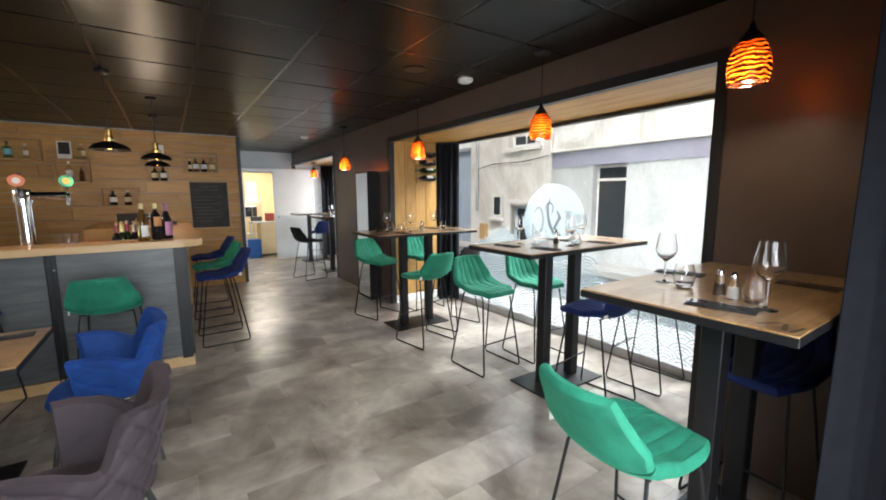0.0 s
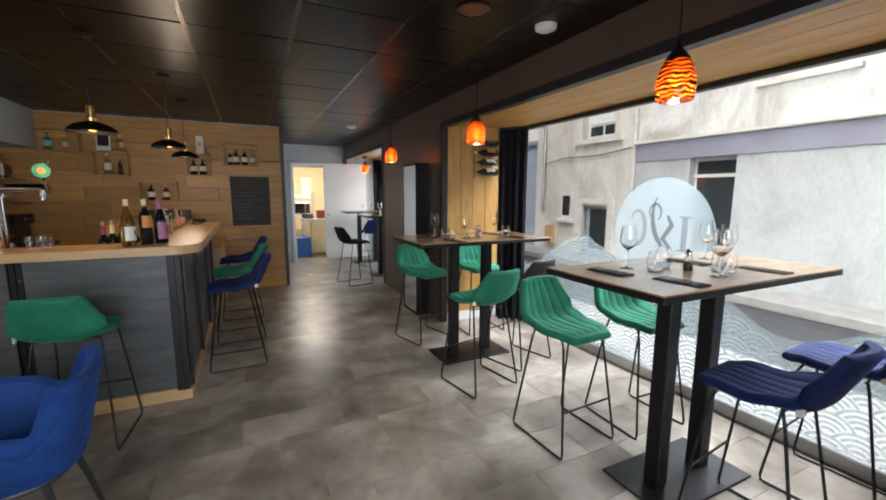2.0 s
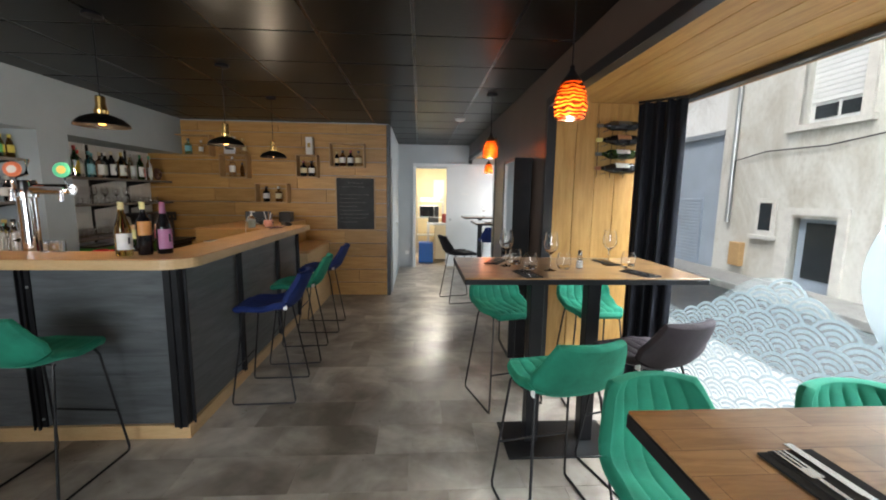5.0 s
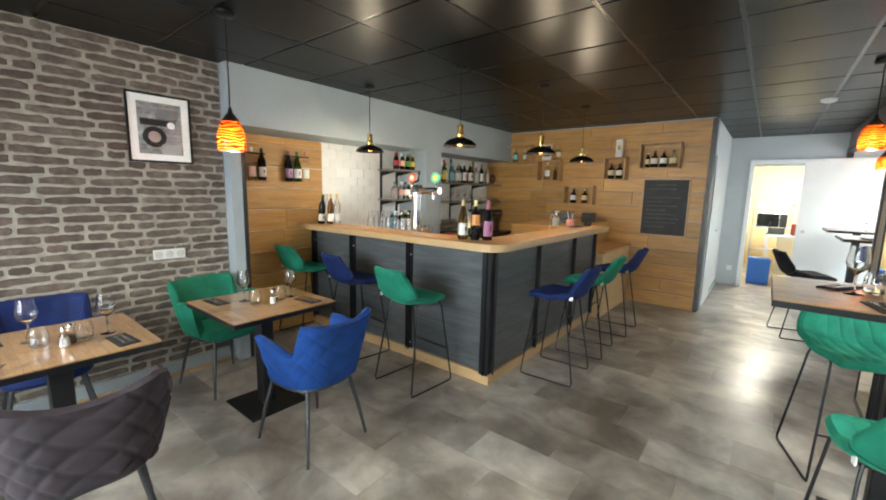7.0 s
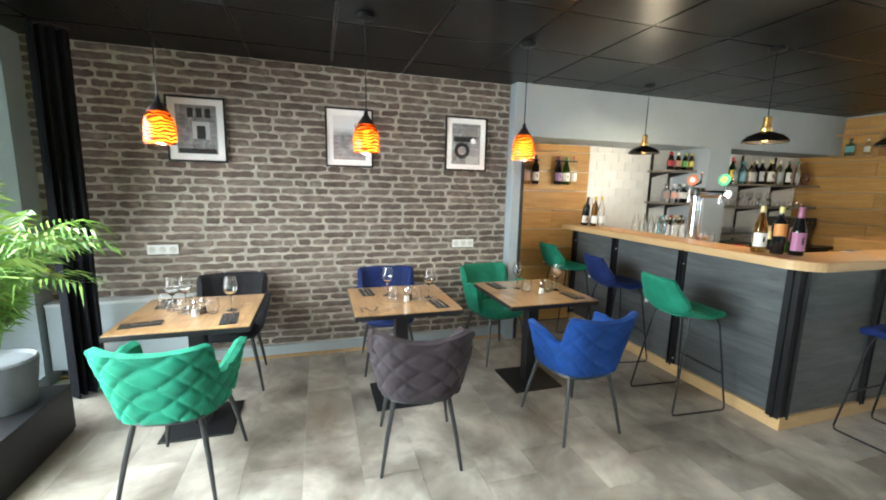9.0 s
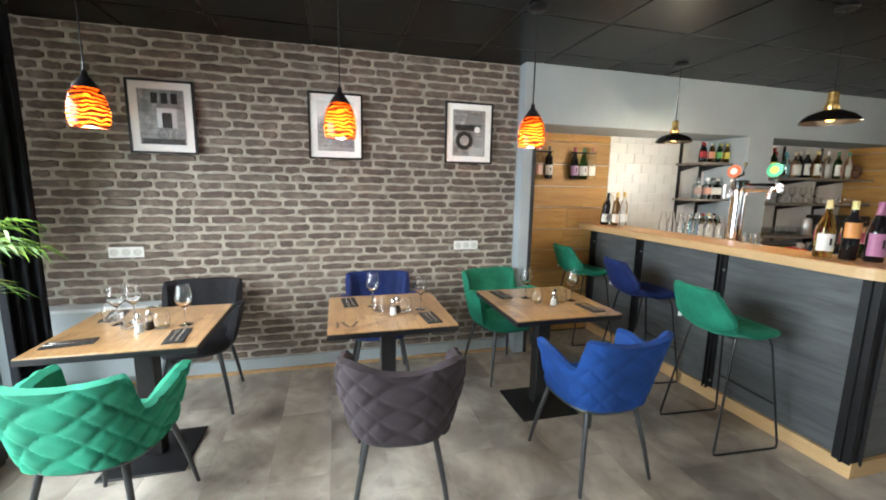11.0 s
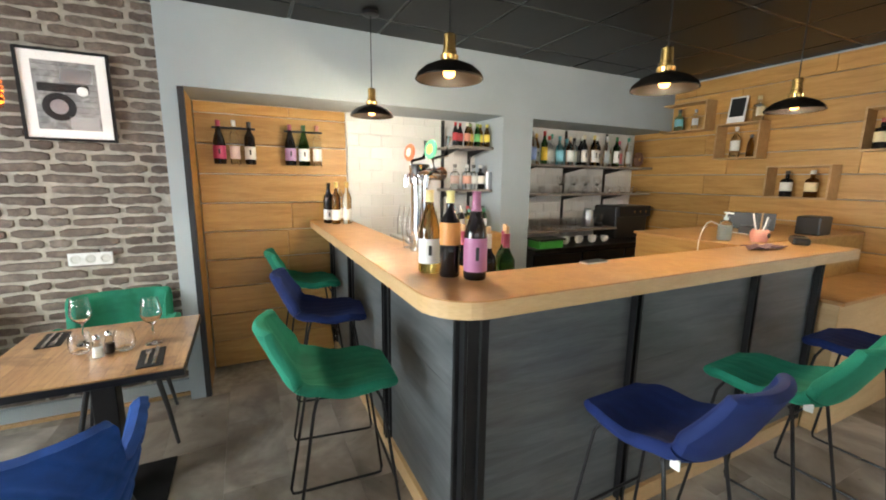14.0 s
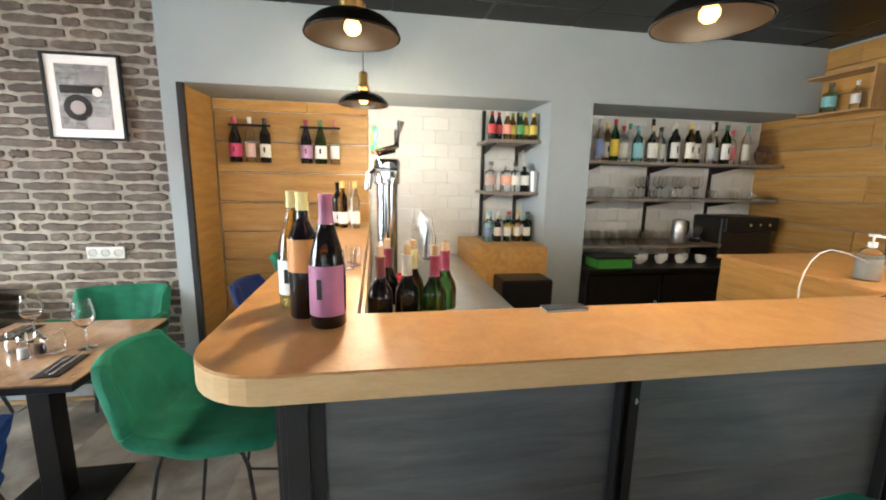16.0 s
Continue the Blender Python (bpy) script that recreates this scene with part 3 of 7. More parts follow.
def pad(nu, nv, fn, thick, dent=None, flat=(False, False)):
    """An upholstered shell: rounded rim, thickness to the back; flat ends butt against the next pad."""
    bm = bmesh.new()
    top = [[bm.verts.new(fn(i / nu, j / nv)) for j in range(nv + 1)] for i in range(nu + 1)]
    norms = []
    for i in range(nu + 1):
        row = []
        for j in range(nv + 1):
            a = fn(min(1, (i + 1) / nu), j / nv) - fn(max(0, (i - 1) / nu), j / nv)
            b = fn(i / nu, min(1, (j + 1) / nv)) - fn(i / nu, max(0, (j - 1) / nv))
            row.append(a.cross(b).normalized())
        norms.append(row)
    if norms[nu // 2][1].z < 0 or (abs(norms[nu // 2][1].z) < 0.3 and norms[nu // 2][1].x < 0):
        norms = [[-n for n in r] for r in norms]
    low = [[bm.verts.new(top[i][j].co - norms[i][j] * thick) for j in range(nv + 1)] for i in range(nu + 1)]
    if dent:
        for i in range(nu + 1):
            for j in range(nv + 1):
                top[i][j].co += norms[i][j] * dent(i / nu, j / nv)
    ends = {v for i in range(nu + 1) for v in (([top[i][0]] if flat[0] else []) + ([top[i][nv]] if flat[1] else []))}
    # round the rim: draw edges in and put a mid ring outside
    def ring(g):
        return [g[i][0] for i in range(nu)] + [g[nu][j] for j in range(nv)] + [g[i][nv] for i in range(nu, 0, -1)] + [g[0][j] for j in range(nv, 0, -1)]
    c = sum((v.co for r in top for v in r), Vector()) / ((nu + 1) * (nv + 1))
    rt, rl = ring(top), ring(low)
    rims = []
    for share, out_by in ((0.18, 0.22), (0.5, 0.34), (0.82, 0.22)):
        ring_v = []
        for a, b in zip(rt, rl):
            m = a.co.lerp(b.co, share)
            out = m - c
            if a in ends:
                out = Vector((0, out.y, 0)) if abs(out.y) > 0.165 else Vector()
            out = out - out.project(a.co - b.co)
            out = out.normalized() if out.length > 1e-6 else out
            ring_v.append(bm.verts.new(m + out * thick * out_by))
        rims.append(ring_v)
    for i in range(nu):
        for j in range(nv):
            bm.faces.new((top[i][j], top[i + 1][j], top[i + 1][j + 1], top[i][j + 1]))
            bm.faces.new((low[i][j], low[i][j + 1], low[i + 1][j + 1], low[i + 1][j]))
    n = len(rt)
    bands = [rt] + rims + [rl]
    for ra, rb in zip(bands, bands[1:]):
        for k in range(n):
            j = (k + 1) % n
            bm.faces.new((ra[k], rb[k], rb[j], ra[j]))
    return bm


WIN, BARG = "bar stools at the window tables", "bar stools at the bar"
green = bar_stool(M_VGREEN, "emerald green channel-stitched", WIN, pose(2.23, 2.64, 0, 0, 0, -87), True)
tagged(green, "emerald green channel-stitched velvet bar stool on black sled legs")
for x, y, a in ((2.79, 2.575, -92), (2.11, 4.59, -74), (2.76, 4.60, -92), (2.10, 3.49, 100), (1.24, 0.70, -8)):
    copy_thing(green, pose(x, y, 0, 0, 0, a))
navy = bar_stool(M_VNAVY, "navy blue channel-stitched", WIN, pose(2.46, 1.72, 0, 0, 0, 97), True)
copy_thing(navy, pose(3.10, 1.69, 0, 0, 0, 95))
copy_thing(navy, pose(2.22, 0.66, 0, 0, 0, 176))
copy_thing(navy, pose(2.75, 9.0, 0, 0, 0, 95))
bar_stool(M_VGREY, "charcoal plum channel-stitched", WIN, pose(2.65, 3.74, 0, 0, 0, 106), True)
bar_stool(M_VBLACK, "black", WIN, pose(2.06, 7.42, 0, 0, 0, 15))
bar_green = bar_stool(M_VGREEN, "emerald green", BARG, pose(-0.435, 3.84, 0, 0, 0, 86))
copy_thing(bar_green, pose(-2.05, 3.94, 0, 0, 0, 90))
copy_thing(bar_green, pose(0.355, 5.43, 0, 0, 0, 184))
bar_navy = bar_stool(M_VNAVY, "navy blue", BARG, pose(-1.25, 3.94, 0, 0, 0, 82))
copy_thing(bar_navy, pose(0.35, 4.735, 0, 0, 0, 182))
copy_thing(bar_navy, pose(0.37, 6.24, 0, 0, 0, 181))


# ---- armchairs ----
def arm_shell(a, h, back_h, dip, arm_h):
    """a from -1 (one arm) round the back to 1; h from 0 (seat rim) to 1 (top edge)."""
    th = a * radians(112)
    u = abs(a)
    top = back_h - dip * math.cos(min(1, u / 0.36) * math.pi / 2) ** 2
    fall = smooth01((u - 0.40) / 0.16)
    top = top + (arm_h - top) * fall + 0.06 * smooth01((u - 0.58) / 0.3)
    z = 0.43 + top * h
    hh = top * h / 0.40
    rx, ry = 0.225 + 0.085 * hh, 0.225 + 0.10 * hh
    c, s = math.cos(th), math.sin(th)
    e = 0.72
    x = -math.copysign(abs(c) ** e, c) * rx
    y = math.copysign(abs(s) ** e, s) * ry
    return Vector((x, y, z))


def armchair(material, word, m, quilt, dip, back_h=0.40, group="armchairs at the dining tables"):
    t = thing("armchair", word, "armchair", group, m)

    def outer(p, q):
        a = 2 * p - 1
        v = arm_shell(a, q, back_h, dip, 0.20)
        out = Vector((v.x, v.y, 0)).normalized()
        if quilt:
            s, k = a * 4.0, (v.z - 0.43) * 8.5
            d1, d2 = abs((s + k) % 1 - 0.5), abs((s - k) % 1 - 0.5)
            puff = (1 - math.exp(-(d1 / 0.10) ** 2)) * (1 - math.exp(-(d2 / 0.10) ** 2))
            return v + out * quilt * puff
        return v + out * 0.004 * math.sin(q * math.pi)

    bm = bmesh.new()
    nu, nv = 130 if quilt else 44, 34 if quilt else 12
    g = [[bm.verts.new(outer(i / nu, j / nv)) for j in range(nv + 1)] for i in range(nu + 1)]
    inner = []
    for i in range(nu + 1):
        row = []
        for j in range(nv + 1):
            a = 2 * i / nu - 1
            v = arm_shell(a, j / nv, back_h, dip, 0.20)
            out = Vector((v.x, v.y, 0)).normalized()
            rib = 0.016 * abs(math.sin(a * 19)) ** 0.5 if not quilt and abs(a) < 0.42 else 0
            row.append(bm.verts.new(v - out * (0.05 - rib + 0.012 * (1 - j / nv)) + Vector((0, 0, -0.006 * (j == nv)))))
        inner.append(row)
    for i in range(nu):
        for j in range(nv):
            bm.faces.new((g[i][j], g[i + 1][j], g[i + 1][j + 1], g[i][j + 1]))
            bm.faces.new((inner[i][j], inner[i][j + 1], inner[i + 1][j + 1], inner[i + 1][j]))
    for i in range(nu):
        m0 = bm.verts.new((g[i][nv].co + inner[i][nv].co) / 2 + Vector((0, 0, 0.013))) if i == 0 else m1
        m1 = bm.verts.new((g[i + 1][nv].co + inner[i + 1][nv].co) / 2 + Vector((0, 0, 0.013)))
        bm.faces.new((g[i][nv], g[i + 1][nv], m1, m0))
        bm.faces.new((m0, m1, inner[i + 1][nv], inner[i][nv]))
        bm.faces.new((g[i][0], inner[i][0], inner[i + 1][0], g[i + 1][0]))
    for i in (0, nu):
        for j in range(nv):
            bm.faces.new((g[i][j], g[i][j + 1], inner[i][j + 1], inner[i][j]))
    part("backrest", bm, material, t, "", True)
    bm = bmesh.new()
    seg = 40
    prof = [(0.0, 0.475), (0.6, 0.478), (0.86, 0.468), (0.97, 0.445), (1.0, 0.425), (0.96, 0.408), (0.0, 0.405)]
    rings = []
    for r, z in prof:
        ring = []
        for k in range(seg):
            th = 2 * math.pi * k / seg
            c, s = math.cos(th), math.sin(th)
            e = 0.62
            ring.append(bm.verts.new((0.035 + math.copysign(abs(c) ** e, c) * 0.225 * max(r, 0.02), math.copysign(abs(s) ** e, s) * 0.205 * max(r, 0.02), z)))
        rings.append(ring)
    for a, b in zip(rings, rings[1:]):
        for k in range(seg):
            bm.faces.new((a[k], a[(k + 1) % seg], b[(k + 1) % seg], b[k]))
    bm.faces.new(rings[0])
    bm.faces.new(rings[-1])
    part("seat", bm, material, t, "", True)
    pts = [(0.02 + 0.215 * math.copysign(abs(math.cos(k * math.pi / 16)) ** 0.7, math.cos(k * math.pi / 16)), 0.20 * math.copysign(abs(math.sin(k * math.pi / 16)) ** 0.7, math.sin(k * math.pi / 16)), 0.408) for k in range(32)]
    part("seat_frame", tube(pts, 0.011, 8, None, True), M_LEG, t, "dark steel seat frame")
    for sx in (-1, 1):
        for sy in (-1, 1):
            bm = tube([(0.02 + sx * 0.155, sy * 0.145, 0.41), (0.02 + sx * 0.20, sy * 0.185, 0.2), (0.02 + sx * 0.235, sy * 0.215, 0.0)], [0.014, 0.0125, 0.009], 10)
            part("leg", bm, M_LEG, t, "tapered dark steel leg")
    return t


M_LEG = plain("graphite_steel", (0.06, 0.063, 0.067), 0.38, 0.6, 0.1, 12, 0.02)
armchair(M_VGREEN, "emerald green velvet armchair with diamond-quilted back", pose(-0.49, 0.62, 0, 0, 0, 172), 0.012, 0.015, 0.365)
armchair(M_VGREY, "charcoal plum velvet armchair with diamond-quilted back", pose(-0.37, 1.84, 0, 0, 0, 172), 0.009, 0.04, 0.375)
armchair(M_VBLUE, "royal blue velvet armchair with wing-shaped back", pose(-0.38, 2.88, 0, 0, 0, 184), 0.005, 0.02, 0.37)
armchair(M_VBLACK, "black velvet armchair beside the brick wall", pose(-1.56, 0.66, 0, 0, 0, 4), 0.0, 0.0, 0.36)
armchair(M_VNAVY, "navy velvet armchair with ribbed back beside the brick wall", pose(-1.60, 1.87, 0, 0, 0, -3), 0.0, 0.0, 0.36)
armchair(M_VGREEN, "emerald green velvet armchair with ribbed back beside the brick wall", pose(-1.56, 2.84, 0, 0, 0, 8), 0.0, 0.0, 0.36)


# ---- pendant lamps ----
def amber_material():
    m, t, b = nodes_of("amber_swirl_glass")
    w = t.nodes.new("ShaderNodeTexWave")
    w.wave_type, w.bands_direction = "BANDS", "Z"
    w.inputs["Scale"].default_value, w.inputs["Distortion"].default_value = 17.0, 6.0
    w.inputs["Detail"].default_value, w.inputs["Detail Scale"].default_value = 1.0, 1.2
    tc = t.nodes.new("ShaderNodeTexCoord")
    t.links.new(tc.outputs["Object"], w.inputs["Vector"])
    tr = t.nodes.new("ShaderNodeBsdfTranslucent")
    tr.inputs["Color"].default_value = (0.62, 0.19, 0.045, 1)
    fac = ramp(t, w.outputs["Fac"], [(0.42, (0, 0, 0)), (0.74, (1, 1, 1))])
    b.inputs["Base Color"].default_value = (0.055, 0.015, 0.007, 1)
    b.inputs["Roughness"].default_value = 0.15
    ms = t.nodes.new("ShaderNodeMixShader")
    t.links.new(fac, ms.inputs["Fac"])
    t.links.new(b.outputs["BSDF"], ms.inputs[1])
    tp = t.nodes.new("ShaderNodeBsdfTransparent")
    tp.inputs["Color"].default_value = (1.0, 0.45, 0.12, 1)
    lit = t.nodes.new("ShaderNodeMixShader")
    lit.inputs["Fac"].default_value = 0.45
    t.links.new(tr.outputs["BSDF"], lit.inputs[1])
    t.links.new(tp.outputs["BSDF"], lit.inputs[2])
    t.links.new(lit.outputs["Shader"], ms.inputs[2])
    t.links.new(ms.outputs["Shader"], t.nodes["Material Output"].inputs["Surface"])
    return m


M_AMBER = amber_material()
WARM = (1.0, 0.80, 0.57)


def bulb_light(parent_name, x, y, z, watts):
    d = bpy.data.lights.new("bulb_light", "POINT")
    d.energy, d.color, d.shadow_soft_size = watts, WARM, 0.022
    ob = new("bulb_light", d)
    ob.location = (x, y, z)


def amber_pendant(x, y, z, top=CEIL):
    """z: the middle of the shade."""
    t = thing("pendant_lamp", "amber swirled glass pendant lamp, lit, on a black cord", "pendant lamp", "amber pendant lamps", pose(x, y, z))
    prof = [(0.030, 0.085), (0.050, 0.070), (0.066, 0.040), (0.076, 0.0), (0.079, -0.040), (0.075, -0.085), (0.072, -0.095), (0.069, -0.094), (0.072, -0.082), (0.075, -0.040), (0.072, 0.0), (0.062, 0.038), (0.047, 0.066), (0.030, 0.080)]
    part("shade", lathe(prof, 32), M_AMBER, t, "amber and dark swirled glass shade", True)
    part("cap", lathe([(0, 0.15), (0.010, 0.15), (0.014, 0.125), (0.030, 0.105), (0.048, 0.080), (0.050, 0.072), (0.030, 0.070), (0, 0.070)], 20), M_BLACK, t, "", True)
    part("cord", tube([(0, 0, 0.15), (0, 0, top - z - 0.02)], 0.0035, 6), M_BLACK, t)
    part("canopy", lathe([(0, 0), (0.05, 0), (0.055, -0.006), (0.055, -0.022), (0.045, -0.028), (0, -0.028)], 20, None, Matrix.Translation((0, 0, top - z - 0.006))), M_BLACK, t, "", True)
    part("bulb", lathe([(0, 0.055), (0.012, 0.05), (0.014, 0.03), (0.024, 0.005), (0.022, -0.018), (0.010, -0.030), (0, -0.032)], 14), M_BULB, t, "glowing warm bulb", True)
    bulb_light("amber", x, y, z - 0.055, AMBER_W)


def dome_pendant(x, y, z, top=CEIL):
    """z: the rim of the dome."""
    t = thing("dome_pendant_lamp", "black metal dome pendant with brass neck, lit, above the bar", "pendant lamp", "dome pendants above the bar", pose(x, y, z))
    prof = [(0.135, 0.0), (0.137, 0.004), (0.128, 0.022), (0.100, 0.046), (0.062, 0.062), (0.030, 0.074), (0.028, 0.070), (0.060, 0.058), (0.097, 0.042), (0.124, 0.020), (0.132, 0.002)]
    part("inner_lining", lathe([(0.131, 0.001), (0.122, 0.0195), (0.096, 0.0405), (0.059, 0.0565), (0.029, 0.067), (0.002, 0.068)], 36), M_LINING, t, "bronze inner lining", True)
    part("shade", lathe(prof, 36), M_DOME, t, "black enamelled dome", True)
    part("neck", lathe([(0.034, 0.068), (0.037, 0.090), (0.029, 0.095), (0.029, 0.108), (0.025, 0.112), (0.025, 0.166), (0.019, 0.172), (0, 0.174)], 20), M_BRASS, t, "polished brass neck", True)
    part("cord", tube([(0, 0, 0.165), (0, 0, top - z - 0.02)], 0.0032, 6), M_BLACK, t)
    part("canopy", lathe([(0, 0), (0.048, 0), (0.052, -0.006), (0.052, -0.02), (0.04, -0.026), (0, -0.026)], 20, None, Matrix.Translation((0, 0, top - z - 0.006))), M_BLACK, t, "", True)
    part("bulb", lathe([(0, 0.067), (0.011, 0.065), (0.013, 0.050), (0.023, 0.034), (0.023, 0.020), (0.014, 0.009), (0, 0.006)], 16), M_BULB_DOME, t, "glowing warm bulb", True)
    bulb_light("dome", x, y, z - 0.17, DOME_W)


M_LINING = plain("bronze_lining", (0.008, 0.0045, 0.002), 0.5, 0.0, 0.15, 8, 0.0, 0.12)
M_DOME = plain("black_enamel", (0.010, 0.009, 0.008), 0.22, 0.2, 0.1, 8, 0.0)
for x, y, z in ((2.06, 0.76, 2.06), (2.22, 2.06, 1.99), (2.20, 3.74, 1.98), (2.18, 5.84, 1.97), (2.75, 9.3, 2.0), (-0.86, 0.51, 1.815), (-0.80, 1.60, 1.81), (-0.87, 2.69, 1.815)):
    amber_pendant(x, y, z, 2.24 if y > 8 else CEIL)
for x, y in ((-1.47, 4.28), (-0.37, 4.28), (-0.08, 5.17), (-0.09, 6.26)):
    dome_pendant(x, y, 1.875)


# ---- ceiling fittings ----
def smoke_detector(x, y):
    t = thing("smoke_detector", "white round smoke detector on the black ceiling", "smoke detector", "", pose(x, y, CEIL - 0.005))
    part("housing", lathe([(0, -0.032), (0.045, -0.032), (0.062, -0.022), (0.066, 0.0), (0, 0)], 24), M_WHITE, t, "", True)


smoke_detector(2.2, 2.92)
smoke_detector(2.0, 7.2)


def ceiling_speaker(x, y):
    t = thing("ceiling_speaker", "round black recessed ceiling loudspeaker", "loudspeaker", "ceiling loudspeakers", pose(x, y, CEIL - 0.005))
    part("rim", lathe([(0.098, 0), (0.10, -0.007), (0.090, -0.009), (0.088, 0)], 28), M_BLACK, t, "", True)
    part("grille", lathe([(0, -0.005), (0.088, -0.004), (0.088, 0), (0, 0)], 28), M_PLASTIC, t, "", True)


ceiling_speaker(1.7, 2.92)
ceiling_speaker(-0.1, 0.9)


# ---- curtains ----
def curtain(name, label, path, z0, z1, folds, depth):
    """A hanging cloth with folds along a straight path."""
    (xa, ya), (xb, yb) = path
    d = Vector((xb - xa, yb - ya, 0))
    n = Vector((-d.y, d.x, 0)).normalized()
    d0 = Vector((xa, ya, 0))
    rnd = random.Random(len(label))
    ph = [rnd.uniform(0, 6.28) for _ in range(4)]

    def fn(u, v):
        w = math.sin(u * folds * 6.283 + ph[0] + 0.5 * math.sin(u * 7 + ph[1])) * depth * (0.75 + 0.25 * math.sin(u * 11 + ph[2]))
        w *= 0.55 + 0.45 * (1 - v)
        return d0 + d * u + n * w + Vector((0, 0, z0 + (z1 - z0) * v))

    t = thing(name, label, "curtain")
    part("cloth", grid_sheet(int(folds * 14), 10, fn, 0.004), M_CURTAIN, t, "", True)
    part("rail", tube([(xa, ya, z1 + 0.012), (xb, yb, z1 + 0.012)], 0.009, 8), M_BLACK, t)
    return t


curtain("curtain", "heavy black curtain drawn aside in the window bay", ((3.11, 4.80), (3.34, 4.57)), 0.015, 2.20, 4, 0.05)
curtain("curtain", "heavy black curtain beside the front shop window", ((-1.66, -0.20), (-1.52, -0.35)), 0.015, 2.46, 4, 0.05)
curtain("curtain", "heavy black curtain beside the entrance", ((1.60, 0.275), (2.42, 0.10)), 0.015, 2.46, 7, 0.03)
curtain("curtain", "heavy black curtain in the far window bay", ((3.10, 9.92), (3.36, 9.80)), 0.015, 2.20, 3, 0.05)


# ---- wall pictures, sockets ----
def photo_material(name, seed, sky_share):
    """A faded black and white street photograph."""
    m, t, b = nodes_of(name)
    v = coords(t, (1, 1, 1), 0)
    mp = v.node
    mp.inputs["Location"].default_value = (seed * 1.7, seed * 0.9, seed * 0.3)
    n = noise_tex(t, v, 16.0, 5, 0.6, 0.8)
    vo = t.nodes.new("ShaderNodeTexBrick")
    vo.inputs["Scale"].default_value = 16.0
    vo.inputs["Color1"].default_value, vo.inputs["Color2"].default_value, vo.inputs["Mortar"].default_value = (0.6, 0.6, 0.6, 1), (0.35, 0.35, 0.35, 1), (0.08, 0.08, 0.08, 1)
    sw = t.nodes.new("ShaderNodeMapping")
    sw.inputs["Rotation"].default_value = (radians(90), 0, radians(90))
    t.links.new(v, sw.inputs["Vector"])
    t.links.new(sw.outputs["Vector"], vo.inputs["Vector"])
    g = ramp(t, n, [(0.36, (0.05,) * 3), (0.55, (0.20,) * 3), (0.76, (0.52,) * 3)])
    c = mix(t, g, vo.outputs["Color"], 0.30)
    sep = t.nodes.new("ShaderNodeSeparateXYZ")
    tc = t.nodes.new("ShaderNodeTexCoord")
    t.links.new(tc.outputs["Object"], sep.inputs["Vector"])
    up = ramp(t, sep.outputs["Z"], [(sky_share, (0, 0, 0)), (min(1.0, sky_share + 0.06), (1, 1, 1))])
    t.links.new(mix(t, c, (0.66, 0.66, 0.66), up), b.inputs["Base Color"])
    b.inputs["Roughness"].default_value = 0.35
    return m


